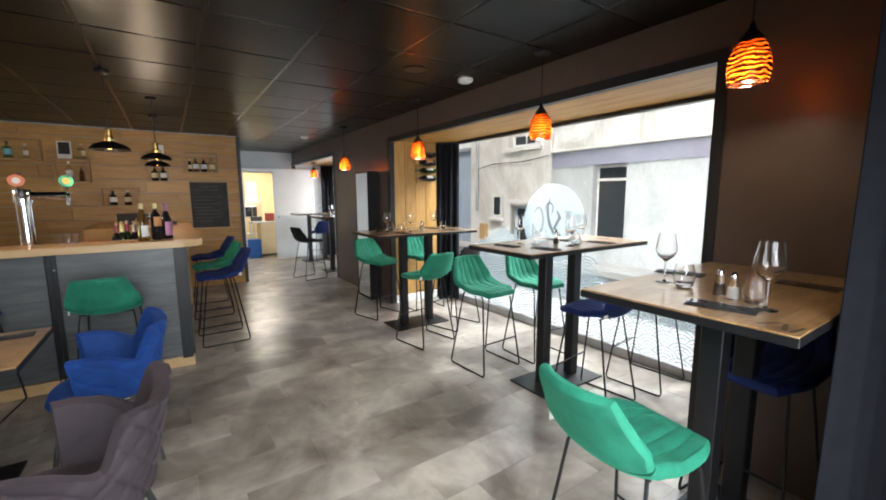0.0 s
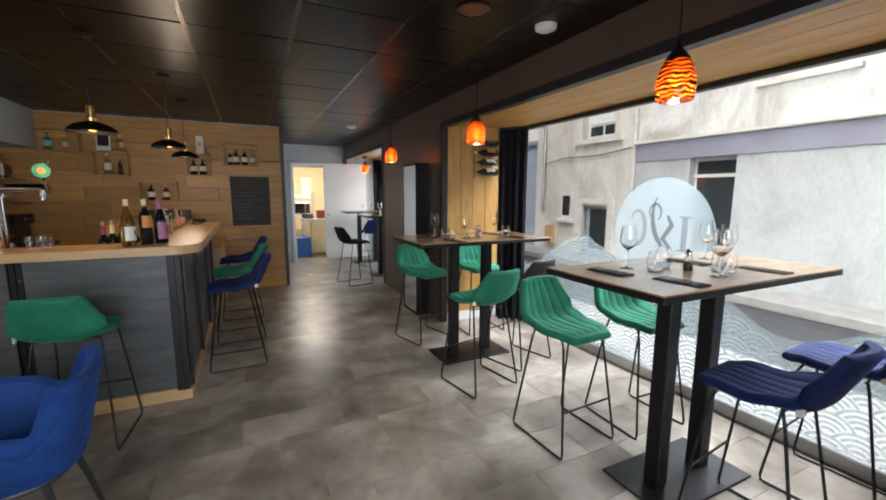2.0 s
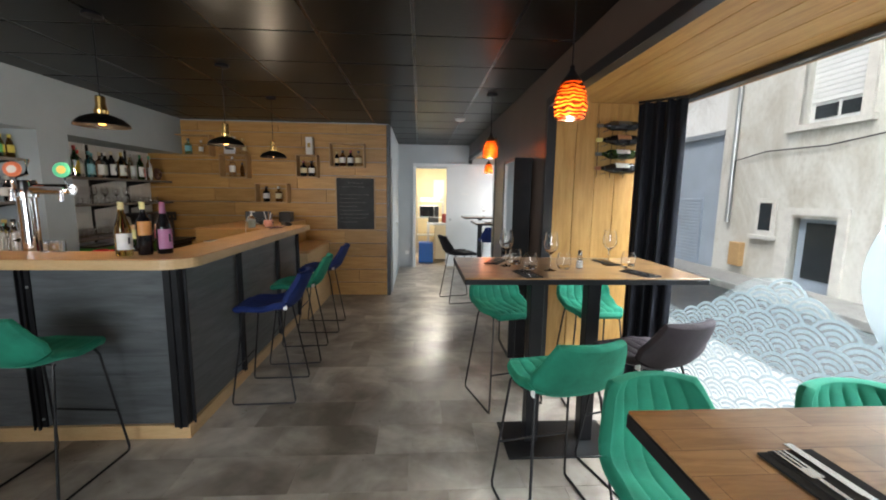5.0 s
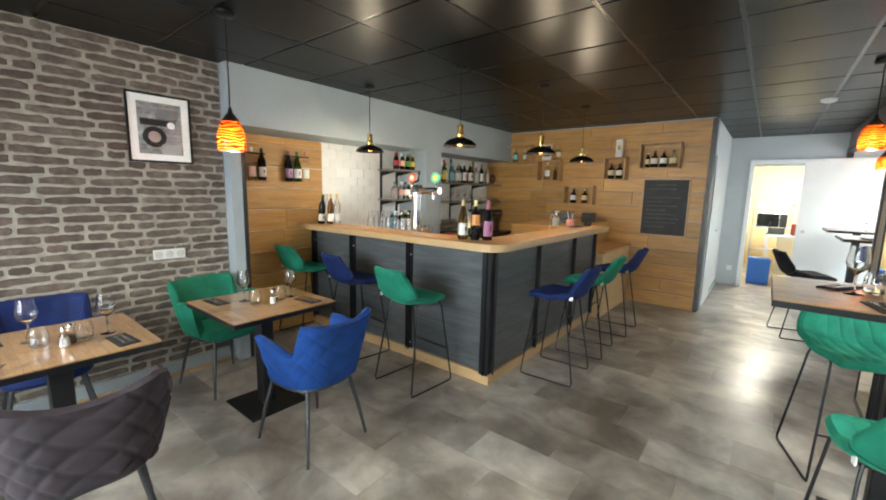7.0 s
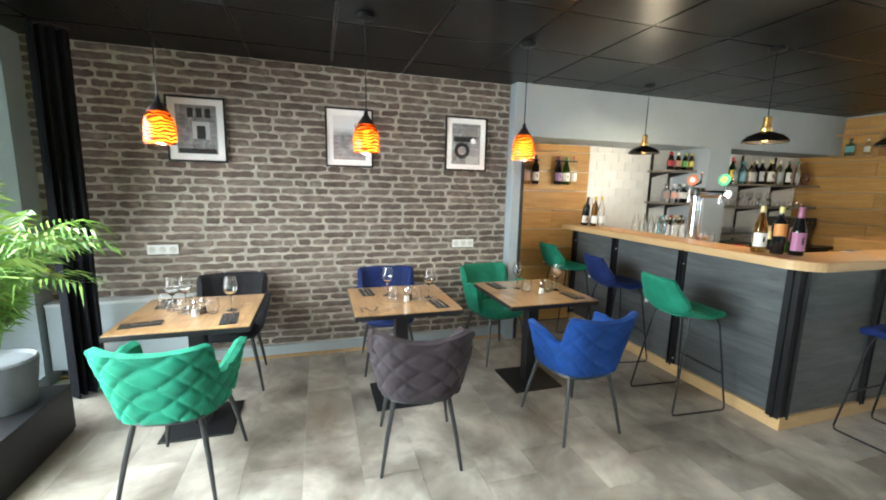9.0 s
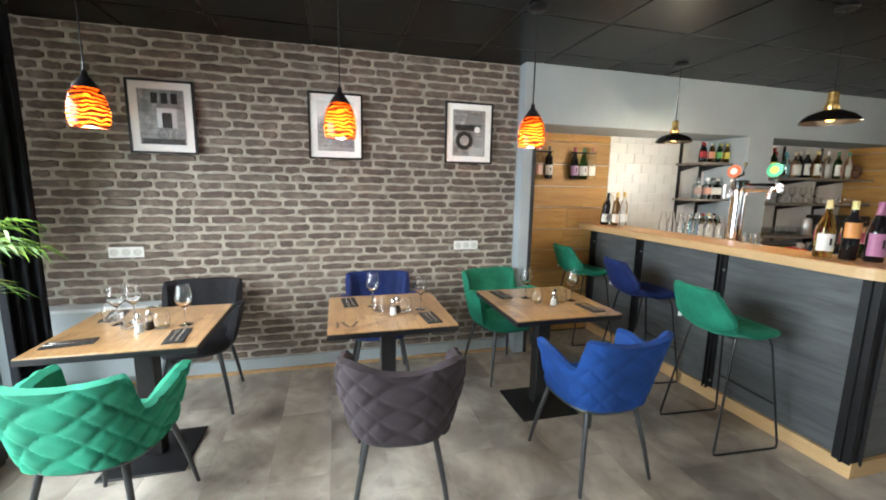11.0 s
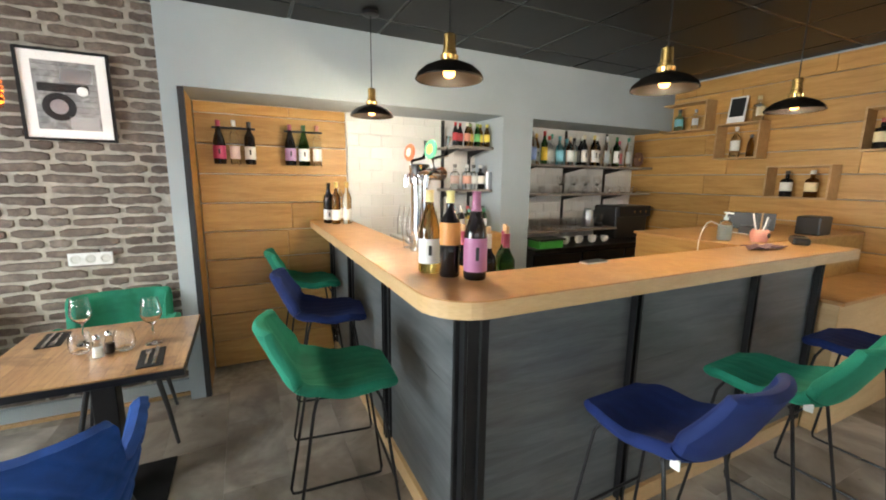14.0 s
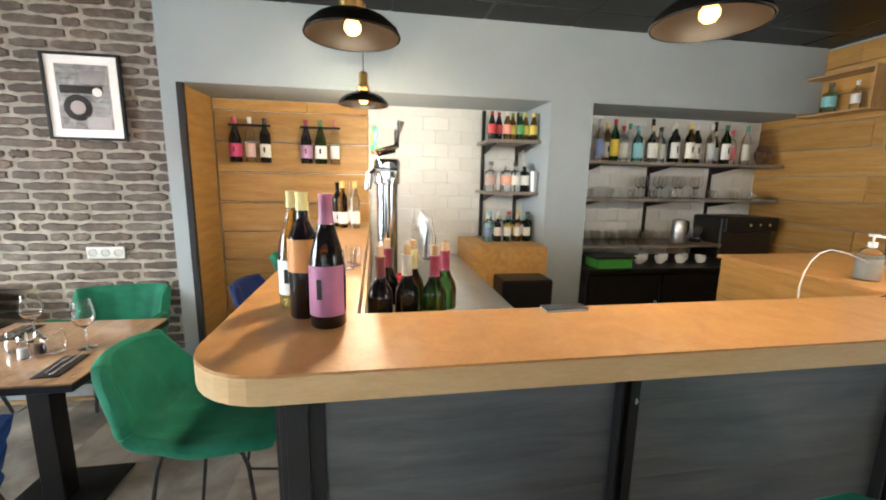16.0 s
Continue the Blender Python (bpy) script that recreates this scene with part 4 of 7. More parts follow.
def wall_picture(y0, y1, label, seed, share):
    cx = (y0 + y1) / 2
    t = thing("framed_photograph", label, "picture", "framed photographs on the brick wall", pose(-1.932, cx, 1.92))
    w, h = (y1 - y0) / 2, 0.245
    bm = bmesh.new()
    for a, b, c, d in ((-w, w, h - 0.014, h), (-w, w, -h, -h + 0.014), (-w, -w + 0.014, -h + 0.014, h - 0.014), (w - 0.014, w, -h + 0.014, h - 0.014)):
        box(bm, 0, 0.022, a, b, c, d)
    part("frame", bm, M_BLACK, t, "thin black frame")
    part("mount", boxed(0.002, 0.012, -w + 0.014, w - 0.014, -h + 0.014, h - 0.014), M_PAPER, t, "white mount")
    pm = photo_material("street_photograph_%d" % seed, seed, share)
    photo = part("photograph", boxed(0.0125, 0.0135, -w + 0.065, w - 0.065, -h + 0.062, h - 0.062), pm, t, "black and white street photograph")
    if seed == 2:
        bm = boxed(0.0136, 0.0142, 0.045, 0.053, 0.02, 0.12)
        box(bm, 0.0136, 0.0142, 0.036, 0.062, 0.0, 0.03)
        box(bm, 0.0136, 0.0142, 0.028, 0.070, -0.03, 0.0)
        part("tower", bm, M_PLASTIC, photo, "dark tower silhouette")
    dark, pale, grey = M_PLASTIC, M_PAPER, M_ALU
    if seed == 1:
        for k in range(3):
            part("window_shape", boxed(0.0136, 0.0142, -0.06 + 0.06 * k, -0.02 + 0.06 * k, 0.09, 0.16), dark, photo)
        part("door_shape", boxed(0.0136, 0.0142, -0.03, 0.09, -0.07, 0.06), M_STEEL, photo)
        part("door_shape", boxed(0.0143, 0.0147, 0.0, 0.06, -0.07, 0.03), dark, photo)
        part("ground_shape", boxed(0.0136, 0.0142, -0.13, 0.13, -0.18, -0.145), dark, photo)
        for yy in (0.0, 0.085):
            ring = tube([(0.015, yy + 0.03 * math.cos(k * math.pi / 10), -0.115 + 0.03 * math.sin(k * math.pi / 10)) for k in range(20)], 0.0018, 5, None, True)
            part("wheel_shape", ring, dark, photo)
    if seed == 3:
        bm = lathe([(0, 0), (0.075, 0), (0.075, 0.0006), (0, 0.0006)], 24, None, Matrix.Translation((0.0136, -0.04, -0.06)) @ pose(0, 0, 0, 0, 90))
        part("wheel_shape", bm, dark, photo)
        part("wheel_shape", lathe([(0, 0), (0.04, 0), (0.04, 0.0006), (0, 0.0006)], 20, None, Matrix.Translation((0.0143, -0.04, -0.06)) @ pose(0, 0, 0, 0, 90)), M_STEEL, photo)
        part("wing_shape", boxed(0.0136, 0.0142, -0.125, 0.10, 0.02, 0.065), dark, photo)
        part("lamp_shape", lathe([(0, 0), (0.026, 0), (0.026, 0.0006), (0, 0.0006)], 20, None, Matrix.Translation((0.0143, 0.07, 0.03)) @ pose(0, 0, 0, 0, 90)), pale, photo)
        part("bonnet_shape", boxed(0.0136, 0.0142, -0.02, 0.12, 0.075, 0.15), M_STEEL, photo)
        part("ground_shape", boxed(0.0136, 0.0142, 0.0, 0.13, -0.18, -0.11), grey, photo)
    pg = part("glass_pane", boxed(0.0175, 0.019, -w + 0.014, w - 0.014, -h + 0.014, h - 0.014), M_PANE_THIN, t)
    pg.visible_shadow = False


M_PANE_THIN = glass("picture_glass", (1, 1, 1), 0.0, 1.3)
wall_picture(0.225, 0.635, "framed black and white photograph of a bicycle and shopfront", 1, 0.9)
wall_picture(1.385, 1.785, "framed black and white photograph of a tower above a city", 2, 0.02)
wall_picture(2.445, 2.855, "framed black and white photograph of a vintage car", 3, 0.9)


def sockets(y, z, n=3):
    t = thing("wall_socket", "white triple wall socket plate", "socket", "wall sockets", pose(-1.934, y, z))
    w = 0.036 * n
    part("plate", boxed(0, 0.009, -w, w, -0.038, 0.038, 0.003), M_WHITE, t)
    for k in range(n):
        yy = -w + 0.036 + 0.072 * k
        part("insert", lathe([(0, 0.002), (0.018, 0.002), (0.021, 0.006), (0.026, 0.006), (0.026, 0), (0, 0)], 18, None, pose(0.008, yy, 0, 0, 90)), M_SOCKET, t, "", True)


M_SOCKET = plain("socket_insert", (0.6, 0.6, 0.58), 0.4, 0, 0.05, 9, 0)
sockets(2.65, 0.985)
sockets(0.13, 0.985)
structure("baseboard", boxed(-1.952, -1.925, -0.62, 3.10, 0, 0.11, 0.003), M_WALL_GREY, "grey painted baseboard below the bricks")
structure("baseboard_strip", boxed(-1.925, -1.905, -0.62, 3.10, 0, 0.022), M_CRATE, "thin pale strip along the floor")
structure("baseboard_far", boxed(1.046, 1.06, 7.87, 10.09, 0, 0.08), M_WALL_GREY, "grey painted baseboard")
casing = thing("pipe_casing", "low grey boxed pipe casing against the brick wall", "pipe casing")
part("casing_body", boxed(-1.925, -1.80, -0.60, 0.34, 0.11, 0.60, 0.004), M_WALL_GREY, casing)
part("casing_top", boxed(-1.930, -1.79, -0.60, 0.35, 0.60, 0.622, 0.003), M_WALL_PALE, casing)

# mirror leaning on the pier
mir = thing("floor_mirror", "tall mirror in a deep black box frame against the pier", "mirror", "", pose(2.31, 5.54, 0))
bm = bmesh.new()
for a, b, c, d in ((-0.23, 0.23, 0, 0.03), (-0.23, 0.23, 1.815, 1.84), (-0.23, -0.212, 0.03, 1.815), (0.212, 0.23, 0.03, 1.815)):
    box(bm, -0.006, 0.15, a, b, c, d, 0.002)
part("frame", bm, M_BLACK, mir)
part("mirror_glass", boxed(0.0, 0.005, -0.211, 0.211, 0.031, 1.814), M_MIRROR, mir)
part("backing", boxed(0.006, 0.14, -0.211, 0.211, 0.031, 1.814), M_PLASTIC, mir)

# chalkboard
cbd = thing("chalkboard", "black chalkboard menu in a thin oak frame", "chalkboard", "", pose(0.55, 7.70, 1.355))
W, H = 0.285, 0.385
bm = bmesh.new()
for a, b, c, d in ((-W, W, H - 0.018, H), (-W, W, -H, -H + 0.018), (-W, -W + 0.018, -H + 0.018, H - 0.018), (W - 0.018, W, -H + 0.018, H - 0.018)):
    box(bm, a, b, -0.022, 0, c, d)
part("frame", bm, M_CRATE, cbd, "thin oak frame")
part("slate", boxed(-W + 0.018, W - 0.018, -0.014, 0, -H + 0.018, H - 0.018), plain("slate", (0.030, 0.034, 0.038), 0.7, 0, 0.3, 6, 0.05), cbd)
rnd = random.Random(5)
M_CHALK = plain("chalk", (0.17, 0.175, 0.175), 0.9, 0, 0.3, 60, 0)
for k in range(11):
    zz = 0.30 - k * 0.056
    if k == 2:
        continue
    bm = bmesh.new()
    xx = -0.22 if k else -0.10
    end = xx + (rnd.uniform(0.2, 0.42) if k else 0.2)
    while xx < end:
        w = rnd.uniform(0.012, 0.05)
        box(bm, xx, xx + w, -0.0155, -0.014, zz - rnd.uniform(0.002, 0.005), zz + rnd.uniform(0.002, 0.004))
        xx += w + 0.012
    part("chalk_line", bm, M_CHALK, cbd)

# sliding door to the kitchen
door_1 = tagged(new("door_1"), "white sliding door half open before the kitchen doorway", "", "", "structure")
part("door_panel", boxed(2.02, 2.96, 10.035, 10.075, 0.02, 2.06, 0.003), M_WHITE, door_1)
part("top_rail", boxed(1.34, 3.3, 10.02, 10.098, 2.06, 2.12, 0.003), M_WHITE, door_1)
part("door_handle", lathe([(0, 0), (0.025, 0), (0.025, 0.006), (0, 0.006)], 16, None, pose(2.10, 10.035, 1.0, 90)), M_STEEL, door_1)
part("door_sign", boxed(2.33, 2.47, 10.031, 10.035, 1.50, 1.54), M_PAPER, door_1)
bm = boxed(1.34, 1.40, 10.06, 10.098, 0, 2.06)
structure("trim_door", bm, M_WHITE, "white door casing")
sock = thing("wall_socket", "white single wall socket near the floor", "socket", "", pose(1.22, 10.098, 0.3))
part("plate", boxed(-0.04, 0.04, -0.01, 0, -0.04, 0.04, 0.003), M_WHITE, sock)
d2 = tagged(new("door_2"), "pale grey flush door in the corridor wall", "", "", "structure")
part("door_panel", boxed(1.046, 1.066, 7.95, 8.8, 0.01, 2.04, 0.003), M_WALL_PALE, d2)
part("door_handle", tube([(1.066, 8.72, 1.02), (1.10, 8.72, 1.02), (1.10, 8.62, 1.02)], 0.008, 8), M_STEEL, d2)


# ---- bottles and glasses ----
M_BOT_BLACK = plain("black_bottle_glass", (0.008, 0.007, 0.008), 0.06, 0, 0.1, 9, 0)
M_BOT_GREEN = glass("green_bottle_glass", (0.10, 0.30, 0.07), 0.02, 1.5)
M_BOT_AMBER = glass("amber_bottle_glass", (0.42, 0.22, 0.05), 0.02, 1.5)
M_BOT_CLEAR = glass("clear_bottle_glass", (0.93, 0.96, 0.95), 0.02, 1.45)
M_BOT_STRAW = glass("straw_bottle_glass", (0.46, 0.36, 0.12), 0.02, 1.5)
M_BOT_ROSE = glass("rose_bottle_glass", (0.85, 0.55, 0.42), 0.02, 1.45)
M_BOT_BLUE = glass("blue_bottle_glass", (0.35, 0.72, 0.80), 0.02, 1.45)
COL = {}


def paint(key, rgb, rough=0.45):
    if key not in COL:
        COL[key] = plain(key + "_print", rgb, rough, 0, 0.06, 30, 0.02)
    return COL[key]


WHITE_L, CREAM_L = (0.75, 0.74, 0.70), (0.72, 0.60, 0.36)
PROFILES = {
    "wine": [(0, 0), (0.034, 0), (0.037, 0.006), (0.037, 0.185), (0.033, 0.205), (0.020, 0.228), (0.0145, 0.245), (0.0135, 0.295), (0.0148, 0.297), (0.0148, 0.305), (0, 0.305)],
    "burgundy": [(0, 0), (0.037, 0), (0.041, 0.006), (0.041, 0.14), (0.036, 0.175), (0.024, 0.215), (0.0155, 0.25), (0.0138, 0.295), (0.015, 0.297), (0.015, 0.305), (0, 0.305)],
    "spirit": [(0, 0), (0.036, 0), (0.039, 0.005), (0.039, 0.155), (0.034, 0.18), (0.018, 0.20), (0.0135, 0.21), (0.0135, 0.255), (0.0155, 0.257), (0.0155, 0.275), (0, 0.275)],
    "square": [(0, 0), (0.040, 0), (0.043, 0.005), (0.043, 0.13), (0.036, 0.145), (0.016, 0.155), (0.0145, 0.19), (0.017, 0.192), (0.017, 0.215), (0, 0.215)],
    "small": [(0, 0), (0.026, 0), (0.028, 0.004), (0.028, 0.10), (0.022, 0.13), (0.012, 0.16), (0.0115, 0.185), (0.013, 0.187), (0.013, 0.195), (0, 0.195)],
    "slim": [(0, 0), (0.030, 0), (0.033, 0.005), (0.033, 0.19), (0.026, 0.215), (0.014, 0.24), (0.0125, 0.29), (0.0145, 0.292), (0.0145, 0.31), (0, 0.31)],
}


def bottle(m, kind, body, label_rgb, cap_rgb, words, group="", band=(0.22, 0.55), cap=0.86):
    t = thing("bottle", words, "bottle", group, m)
    prof = PROFILES[kind]
    h = prof[-1][1]
    part("glass_body", lathe(prof, 20), body, t, "", True)

    def radius(z):
        for (r0, z0), (r1, z1) in zip(prof[1:], prof[2:]):
            if z0 <= z <= z1 and z1 > z0:
                return r0 + (r1 - r0) * (z - z0) / (z1 - z0)
        return prof[-2][0]

    if label_rgb:
        z0, z1 = h * band[0], h * band[1]
        r = radius(z0) + 0.0007
        bm = bmesh.new()
        n = 12
        low = [bm.verts.new((r * math.cos(radians(-85 + 170 * k / n)), r * math.sin(radians(-85 + 170 * k / n)), z0)) for k in range(n + 1)]
        high = [bm.verts.new((r * math.cos(radians(-85 + 170 * k / n)), r * math.sin(radians(-85 + 170 * k / n)), z1)) for k in range(n + 1)]
        for k in range(n):
            bm.faces.new((low[k], low[k + 1], high[k + 1], high[k]))
        part("label", bm, paint("label_%d_%d_%d" % tuple(int(c * 99) for c in label_rgb), label_rgb), t, "paper label", True)
        if kind in ("wine", "burgundy") and band[0] < 0.13:
            part("label_print", boxed(r + 0.0002, r + 0.0009, -0.006, 0.006, z0 + (z1 - z0) * 0.35, z0 + (z1 - z0) * 0.75), M_PLASTIC, t, "dark printed emblem")
    if cap_rgb:
        zc = h * cap
        pts = [(radius(zc) + 0.0008, zc)] + [(r + 0.0008, z) for r, z in prof if z > zc and r > 0] + [(0, h + 0.001)]
        part("cap", lathe(pts, 16), paint("cap_%d_%d_%d" % tuple(int(c * 99) for c in cap_rgb), cap_rgb, 0.35), t, "", True)
    return t


def wine_glass_mesh():
    prof = [(0, 0.0), (0.034, 0.0), (0.034, 0.0015), (0.010, 0.005), (0.004, 0.012), (0.0036, 0.085), (0.010, 0.095), (0.030, 0.112), (0.041, 0.135), (0.041, 0.15), (0.031, 0.212), (0.0300, 0.212), (0.0398, 0.15), (0.0398, 0.136), (0.029, 0.114), (0.008, 0.098), (0, 0.096)]
    return finish("wine_glass_bowl", lathe(prof, 24), M_GLASS, True)


def tumbler_mesh():
    prof = [(0, 0.0), (0.026, 0.0), (0.034, 0.008), (0.040, 0.035), (0.037, 0.07), (0.031, 0.092), (0.0298, 0.092), (0.0355, 0.07), (0.0385, 0.036), (0.032, 0.011), (0, 0.008)]
    return finish("tumbler_body", lathe(prof, 24), M_GLASS, True)


def straight_mesh():
    prof = [(0, 0.0), (0.028, 0.0), (0.033, 0.10), (0.0315, 0.10), (0.0268, 0.008), (0, 0.008)]
    return finish("tumbler_straight", lathe(prof, 16), M_GLASS, True)


WG, TB, SG = wine_glass_mesh(), tumbler_mesh(), straight_mesh()


def glassware(mesh, name, label, x, y, z, group, scale=1.0):
    ob = new(name, mesh)
    ob.matrix_world = Matrix.Translation((x, y, z)) @ Matrix.Diagonal((scale, scale, scale, 1))
    tagged(ob, label, "glass", group)


def wine_glass(x, y, z, s=1.0):
    glassware(WG, "wine_glass", "clear stemmed wine glass standing empty on the table", x, y, z, "wine glasses on the tables", s)


def tumbler(x, y, z):
    glassware(TB, "tumbler", "clear rounded water tumbler on the table", x, y, z, "water tumblers on the tables")


M_NAPKIN = velvet("black_paper_napkin", (0.018, 0.019, 0.021))
FORK = finish("fork_shape", box(box(box(box(boxed(-0.075, 0.035, -0.004, 0.004, 0, 0.002, 0.0008), 0.035, 0.055, -0.010, 0.010, 0, 0.002), 0.055, 0.095, -0.010, -0.006, 0, 0.002), 0.055, 0.095, -0.002, 0.002, 0, 0.002), 0.055, 0.095, 0.006, 0.010, 0, 0.002), M_CHROME)
KNIFE = finish("knife_shape", box(boxed(-0.09, 0.0, -0.006, 0.006, 0, 0.0035, 0.001), 0.0, 0.11, -0.008, 0.006, 0, 0.002, 0.0006), M_CHROME)
NAP = finish("napkin_shape", box(boxed(-0.10, 0.10, -0.045, 0.045, 0, 0.004, 0.0015), -0.098, 0.098, -0.044, 0.030, 0.004, 0.0065, 0.001), M_NAPKIN)


def setting(x, y, z, a):
    """A folded napkin with fork and knife on it."""
    m = pose(x, y, z, 0, 0, a)
    for mesh, name, label, cat, off in ((NAP, "napkin", "folded black paper napkin on the table", "napkin", (0, 0, 0)), (FORK, "fork", "steel fork on a black napkin", "fork", (0, 0.014, 0.0066)), (KNIFE, "knife", "steel knife on a black napkin", "knife", (0, -0.014, 0.0066))):
        ob = new(name, mesh)
        ob.matrix_world = m @ Matrix.Translation(off)
        tagged(ob, label, cat, name + "s on the tables")


def shaker(x, y, z, dark):
    t = thing("pepper_shaker" if dark else "salt_shaker", ("glass pepper shaker" if dark else "glass salt shaker") + " with a steel top", "shaker", "salt and pepper shakers", pose(x, y, z))
    part("jar", lathe([(0, 0), (0.020, 0), (0.021, 0.003), (0.016, 0.05), (0.011, 0.075), (0, 0.075)], 14), M_GLASS, t, "", True)
    part("filling", lathe([(0, 0.002), (0.017, 0.003), (0.0135, 0.042), (0, 0.042)], 12), paint("pepper", (0.10, 0.07, 0.05), 0.9) if dark else paint("salt", WHITE_L, 0.9), t, "", True)
    part("lid", lathe([(0.012, 0.072), (0.013, 0.078), (0.011, 0.092), (0.005, 0.098), (0, 0.098)], 14), M_CHROME, t, "", True)


TZ = 1.1005
T1Z, T2Z = 1.1305, 1.1305
for x, y, a in ((2.03, 2.18, 92), (2.64, 2.20, 88), (2.13, 1.90, 94), (2.75, 1.90, 92)):
    setting(x, y, T2Z, a)
for x, y in ((2.19, 2.22), (2.72, 2.06), (2.39, 1.90), (2.84, 2.24)):
    wine_glass(x, y, T2Z)
for x, y in ((2.28, 2.13), (2.39, 2.17), (2.57, 2.00), (2.50, 1.93)):
    tumbler(x, y, T2Z)
shaker(2.42, 2.06, T2Z, True), shaker(2.46, 2.09, T2Z, False)
for x, y, a in ((1.95, 4.20, 60), (2.64, 4.18, 95), (2.04, 3.80, 100), (2.66, 3.82, 110)):
    setting(x, y, TZ, a)
for x, y in ((1.98, 4.06), (2.20, 3.92), (2.62, 4.10)):
    wine_glass(x, y, TZ)
for x, y in ((2.05, 4.12), (2.30, 3.98), (2.70, 4.02), (2.10, 3.96)):
    tumbler(x, y, TZ)
shaker(2.40, 4.0, TZ, False), shaker(2.42, 4.05, TZ, True)
for x, y, a in ((1.49, 0.565, 100), (1.97, 0.93, 100), (2.12, 0.50, 88)):
    setting(x, y, T1Z, a)
wine_glass(1.73, 0.878, T1Z), wine_glass(1.573, 0.471, T1Z, 1.05)
tumbler(1.71, 0.79, T1Z), tumbler(1.635, 0.52, T1Z)
shaker(1.672, 0.645, T1Z, True), shaker(1.645, 0.592, T1Z, False)
for x, y in ((2.62, 7.85), (2.85, 7.95), (2.70, 9.4), (2.9, 9.45)):
    wine_glass(x, y, TZ)
tumbler(2.75, 7.88, TZ), tumbler(2.95, 7.85, TZ)
setting(2.5, 7.75, TZ, 90), setting(3.0, 8.1, TZ, 90)
DZ = 0.7335
for cx, cy in ((-1.0, 0.58), (-1.02, 1.86), (-1.0, 2.90)):
    setting(cx - 0.20, cy - 0.22, DZ, 5)
    setting(cx + 0.20, cy + 0.22, DZ, 185)
    wine_glass(cx - 0.10, cy - 0.08, DZ)
    wine_glass(cx + 0.02, cy + 0.20, DZ)
    tumbler(cx + 0.02, cy - 0.06, DZ), tumbler(cx + 0.05, cy + 0.10, DZ)
    shaker(cx + 0.10, cy + 0.02, DZ, False), shaker(cx + 0.06, cy + 0.05, DZ, True)
setting(-0.80, 0.36, DZ, 100), tumbler(-1.12, 0.38, DZ), wine_glass(-1.06, 0.44, DZ)


def mark(x, y, z, a, s):
    """A dark stencilled numeral on a table top."""
    bm = boxed(-0.07 * s, -0.055 * s, -0.05 * s, 0.05 * s, 0, 0.0008)
    for k in (0, 1):
        bm2 = [(-0.05 + 0.06 * k, 0.05 if k == 0 else -0.05), (-0.03 + 0.06 * k, 0.05 if k == 0 else -0.05), (0.01 + 0.06 * k, -0.05 if k == 0 else 0.05), (-0.01 + 0.06 * k, -0.05 if k == 0 else 0.05)]
        vs = [bm.verts.new((px * s, py * s, 0.0009)) for px, py in bm2]
        bm.faces.new(vs)
    ob = part("table_stencil", bm, paint("stencil", (0.05, 0.03, 0.02), 0.5))
    ob.matrix_world = pose(x, y, z, 0, 0, a)
    tagged(ob, "dark stencilled sign printed on the table top", "stencil", "stencils on the tables")


mark(-0.80, 1.62, DZ, 90, 0.9), mark(1.41, 0.385, T1Z, 80, 0.7)


# ---- on the bar ----
BZ = BAR_TOP + 0.0005
bottle(pose(-0.205, 4.125, BZ, 0, 0, -20), "burgundy", M_BOT_STRAW, WHITE_L, (0.75, 0.62, 0.30), "white wine bottle with white label on the bar", "", (0.12, 0.42))
bottle(pose(-0.115, 4.165, BZ, 0, 0, -25), "wine", M_BOT_BLACK, (0.62, 0.26, 0.07), (0.78, 0.70, 0.30), "dark wine bottle with orange label on the bar", "", (0.38, 0.64))
bottle(pose(-0.043, 4.228, BZ, 0, 0, -20), "burgundy", M_BOT_BLACK, (0.40, 0.15, 0.28), (0.34, 0.12, 0.22), "dark wine bottle with pink label on the bar", "", (0.10, 0.48), 0.78)

tap = thing("beer_tap", "chrome beer tower with two handles on the bar", "beer tap", "", pose(-0.94, 4.39, BZ - 0.10))
part("base_flange", lathe([(0, -0.149), (0.065, -0.149), (0.065, -0.135), (0.048, -0.125), (0, -0.125)], 24), M_CHROME, tap, "", True)
part("column", lathe([(0.047, -0.13), (0.047, 0.42)], 28), M_CHROME, tap, "polished chrome column", True)
part("head", lathe([(0, 0.415), (0.054, 0.415), (0.058, 0.42), (0.058, 0.515), (0.053, 0.523), (0, 0.523)], 28), M_CHROME, tap, "", True)
part("crossbar", tube([(-0.05, 0.0, 0.47), (0.26, 0.0, 0.47)], 0.033, 16), M_CHROME, tap, "", True)
part("end_cap", lathe([(0, 0), (0.031, 0), (0.031, 0.02), (0, 0.022)], 18, None, pose(0.26, 0.0, 0.47, 0, 90)), M_CHROME, tap, "", True)
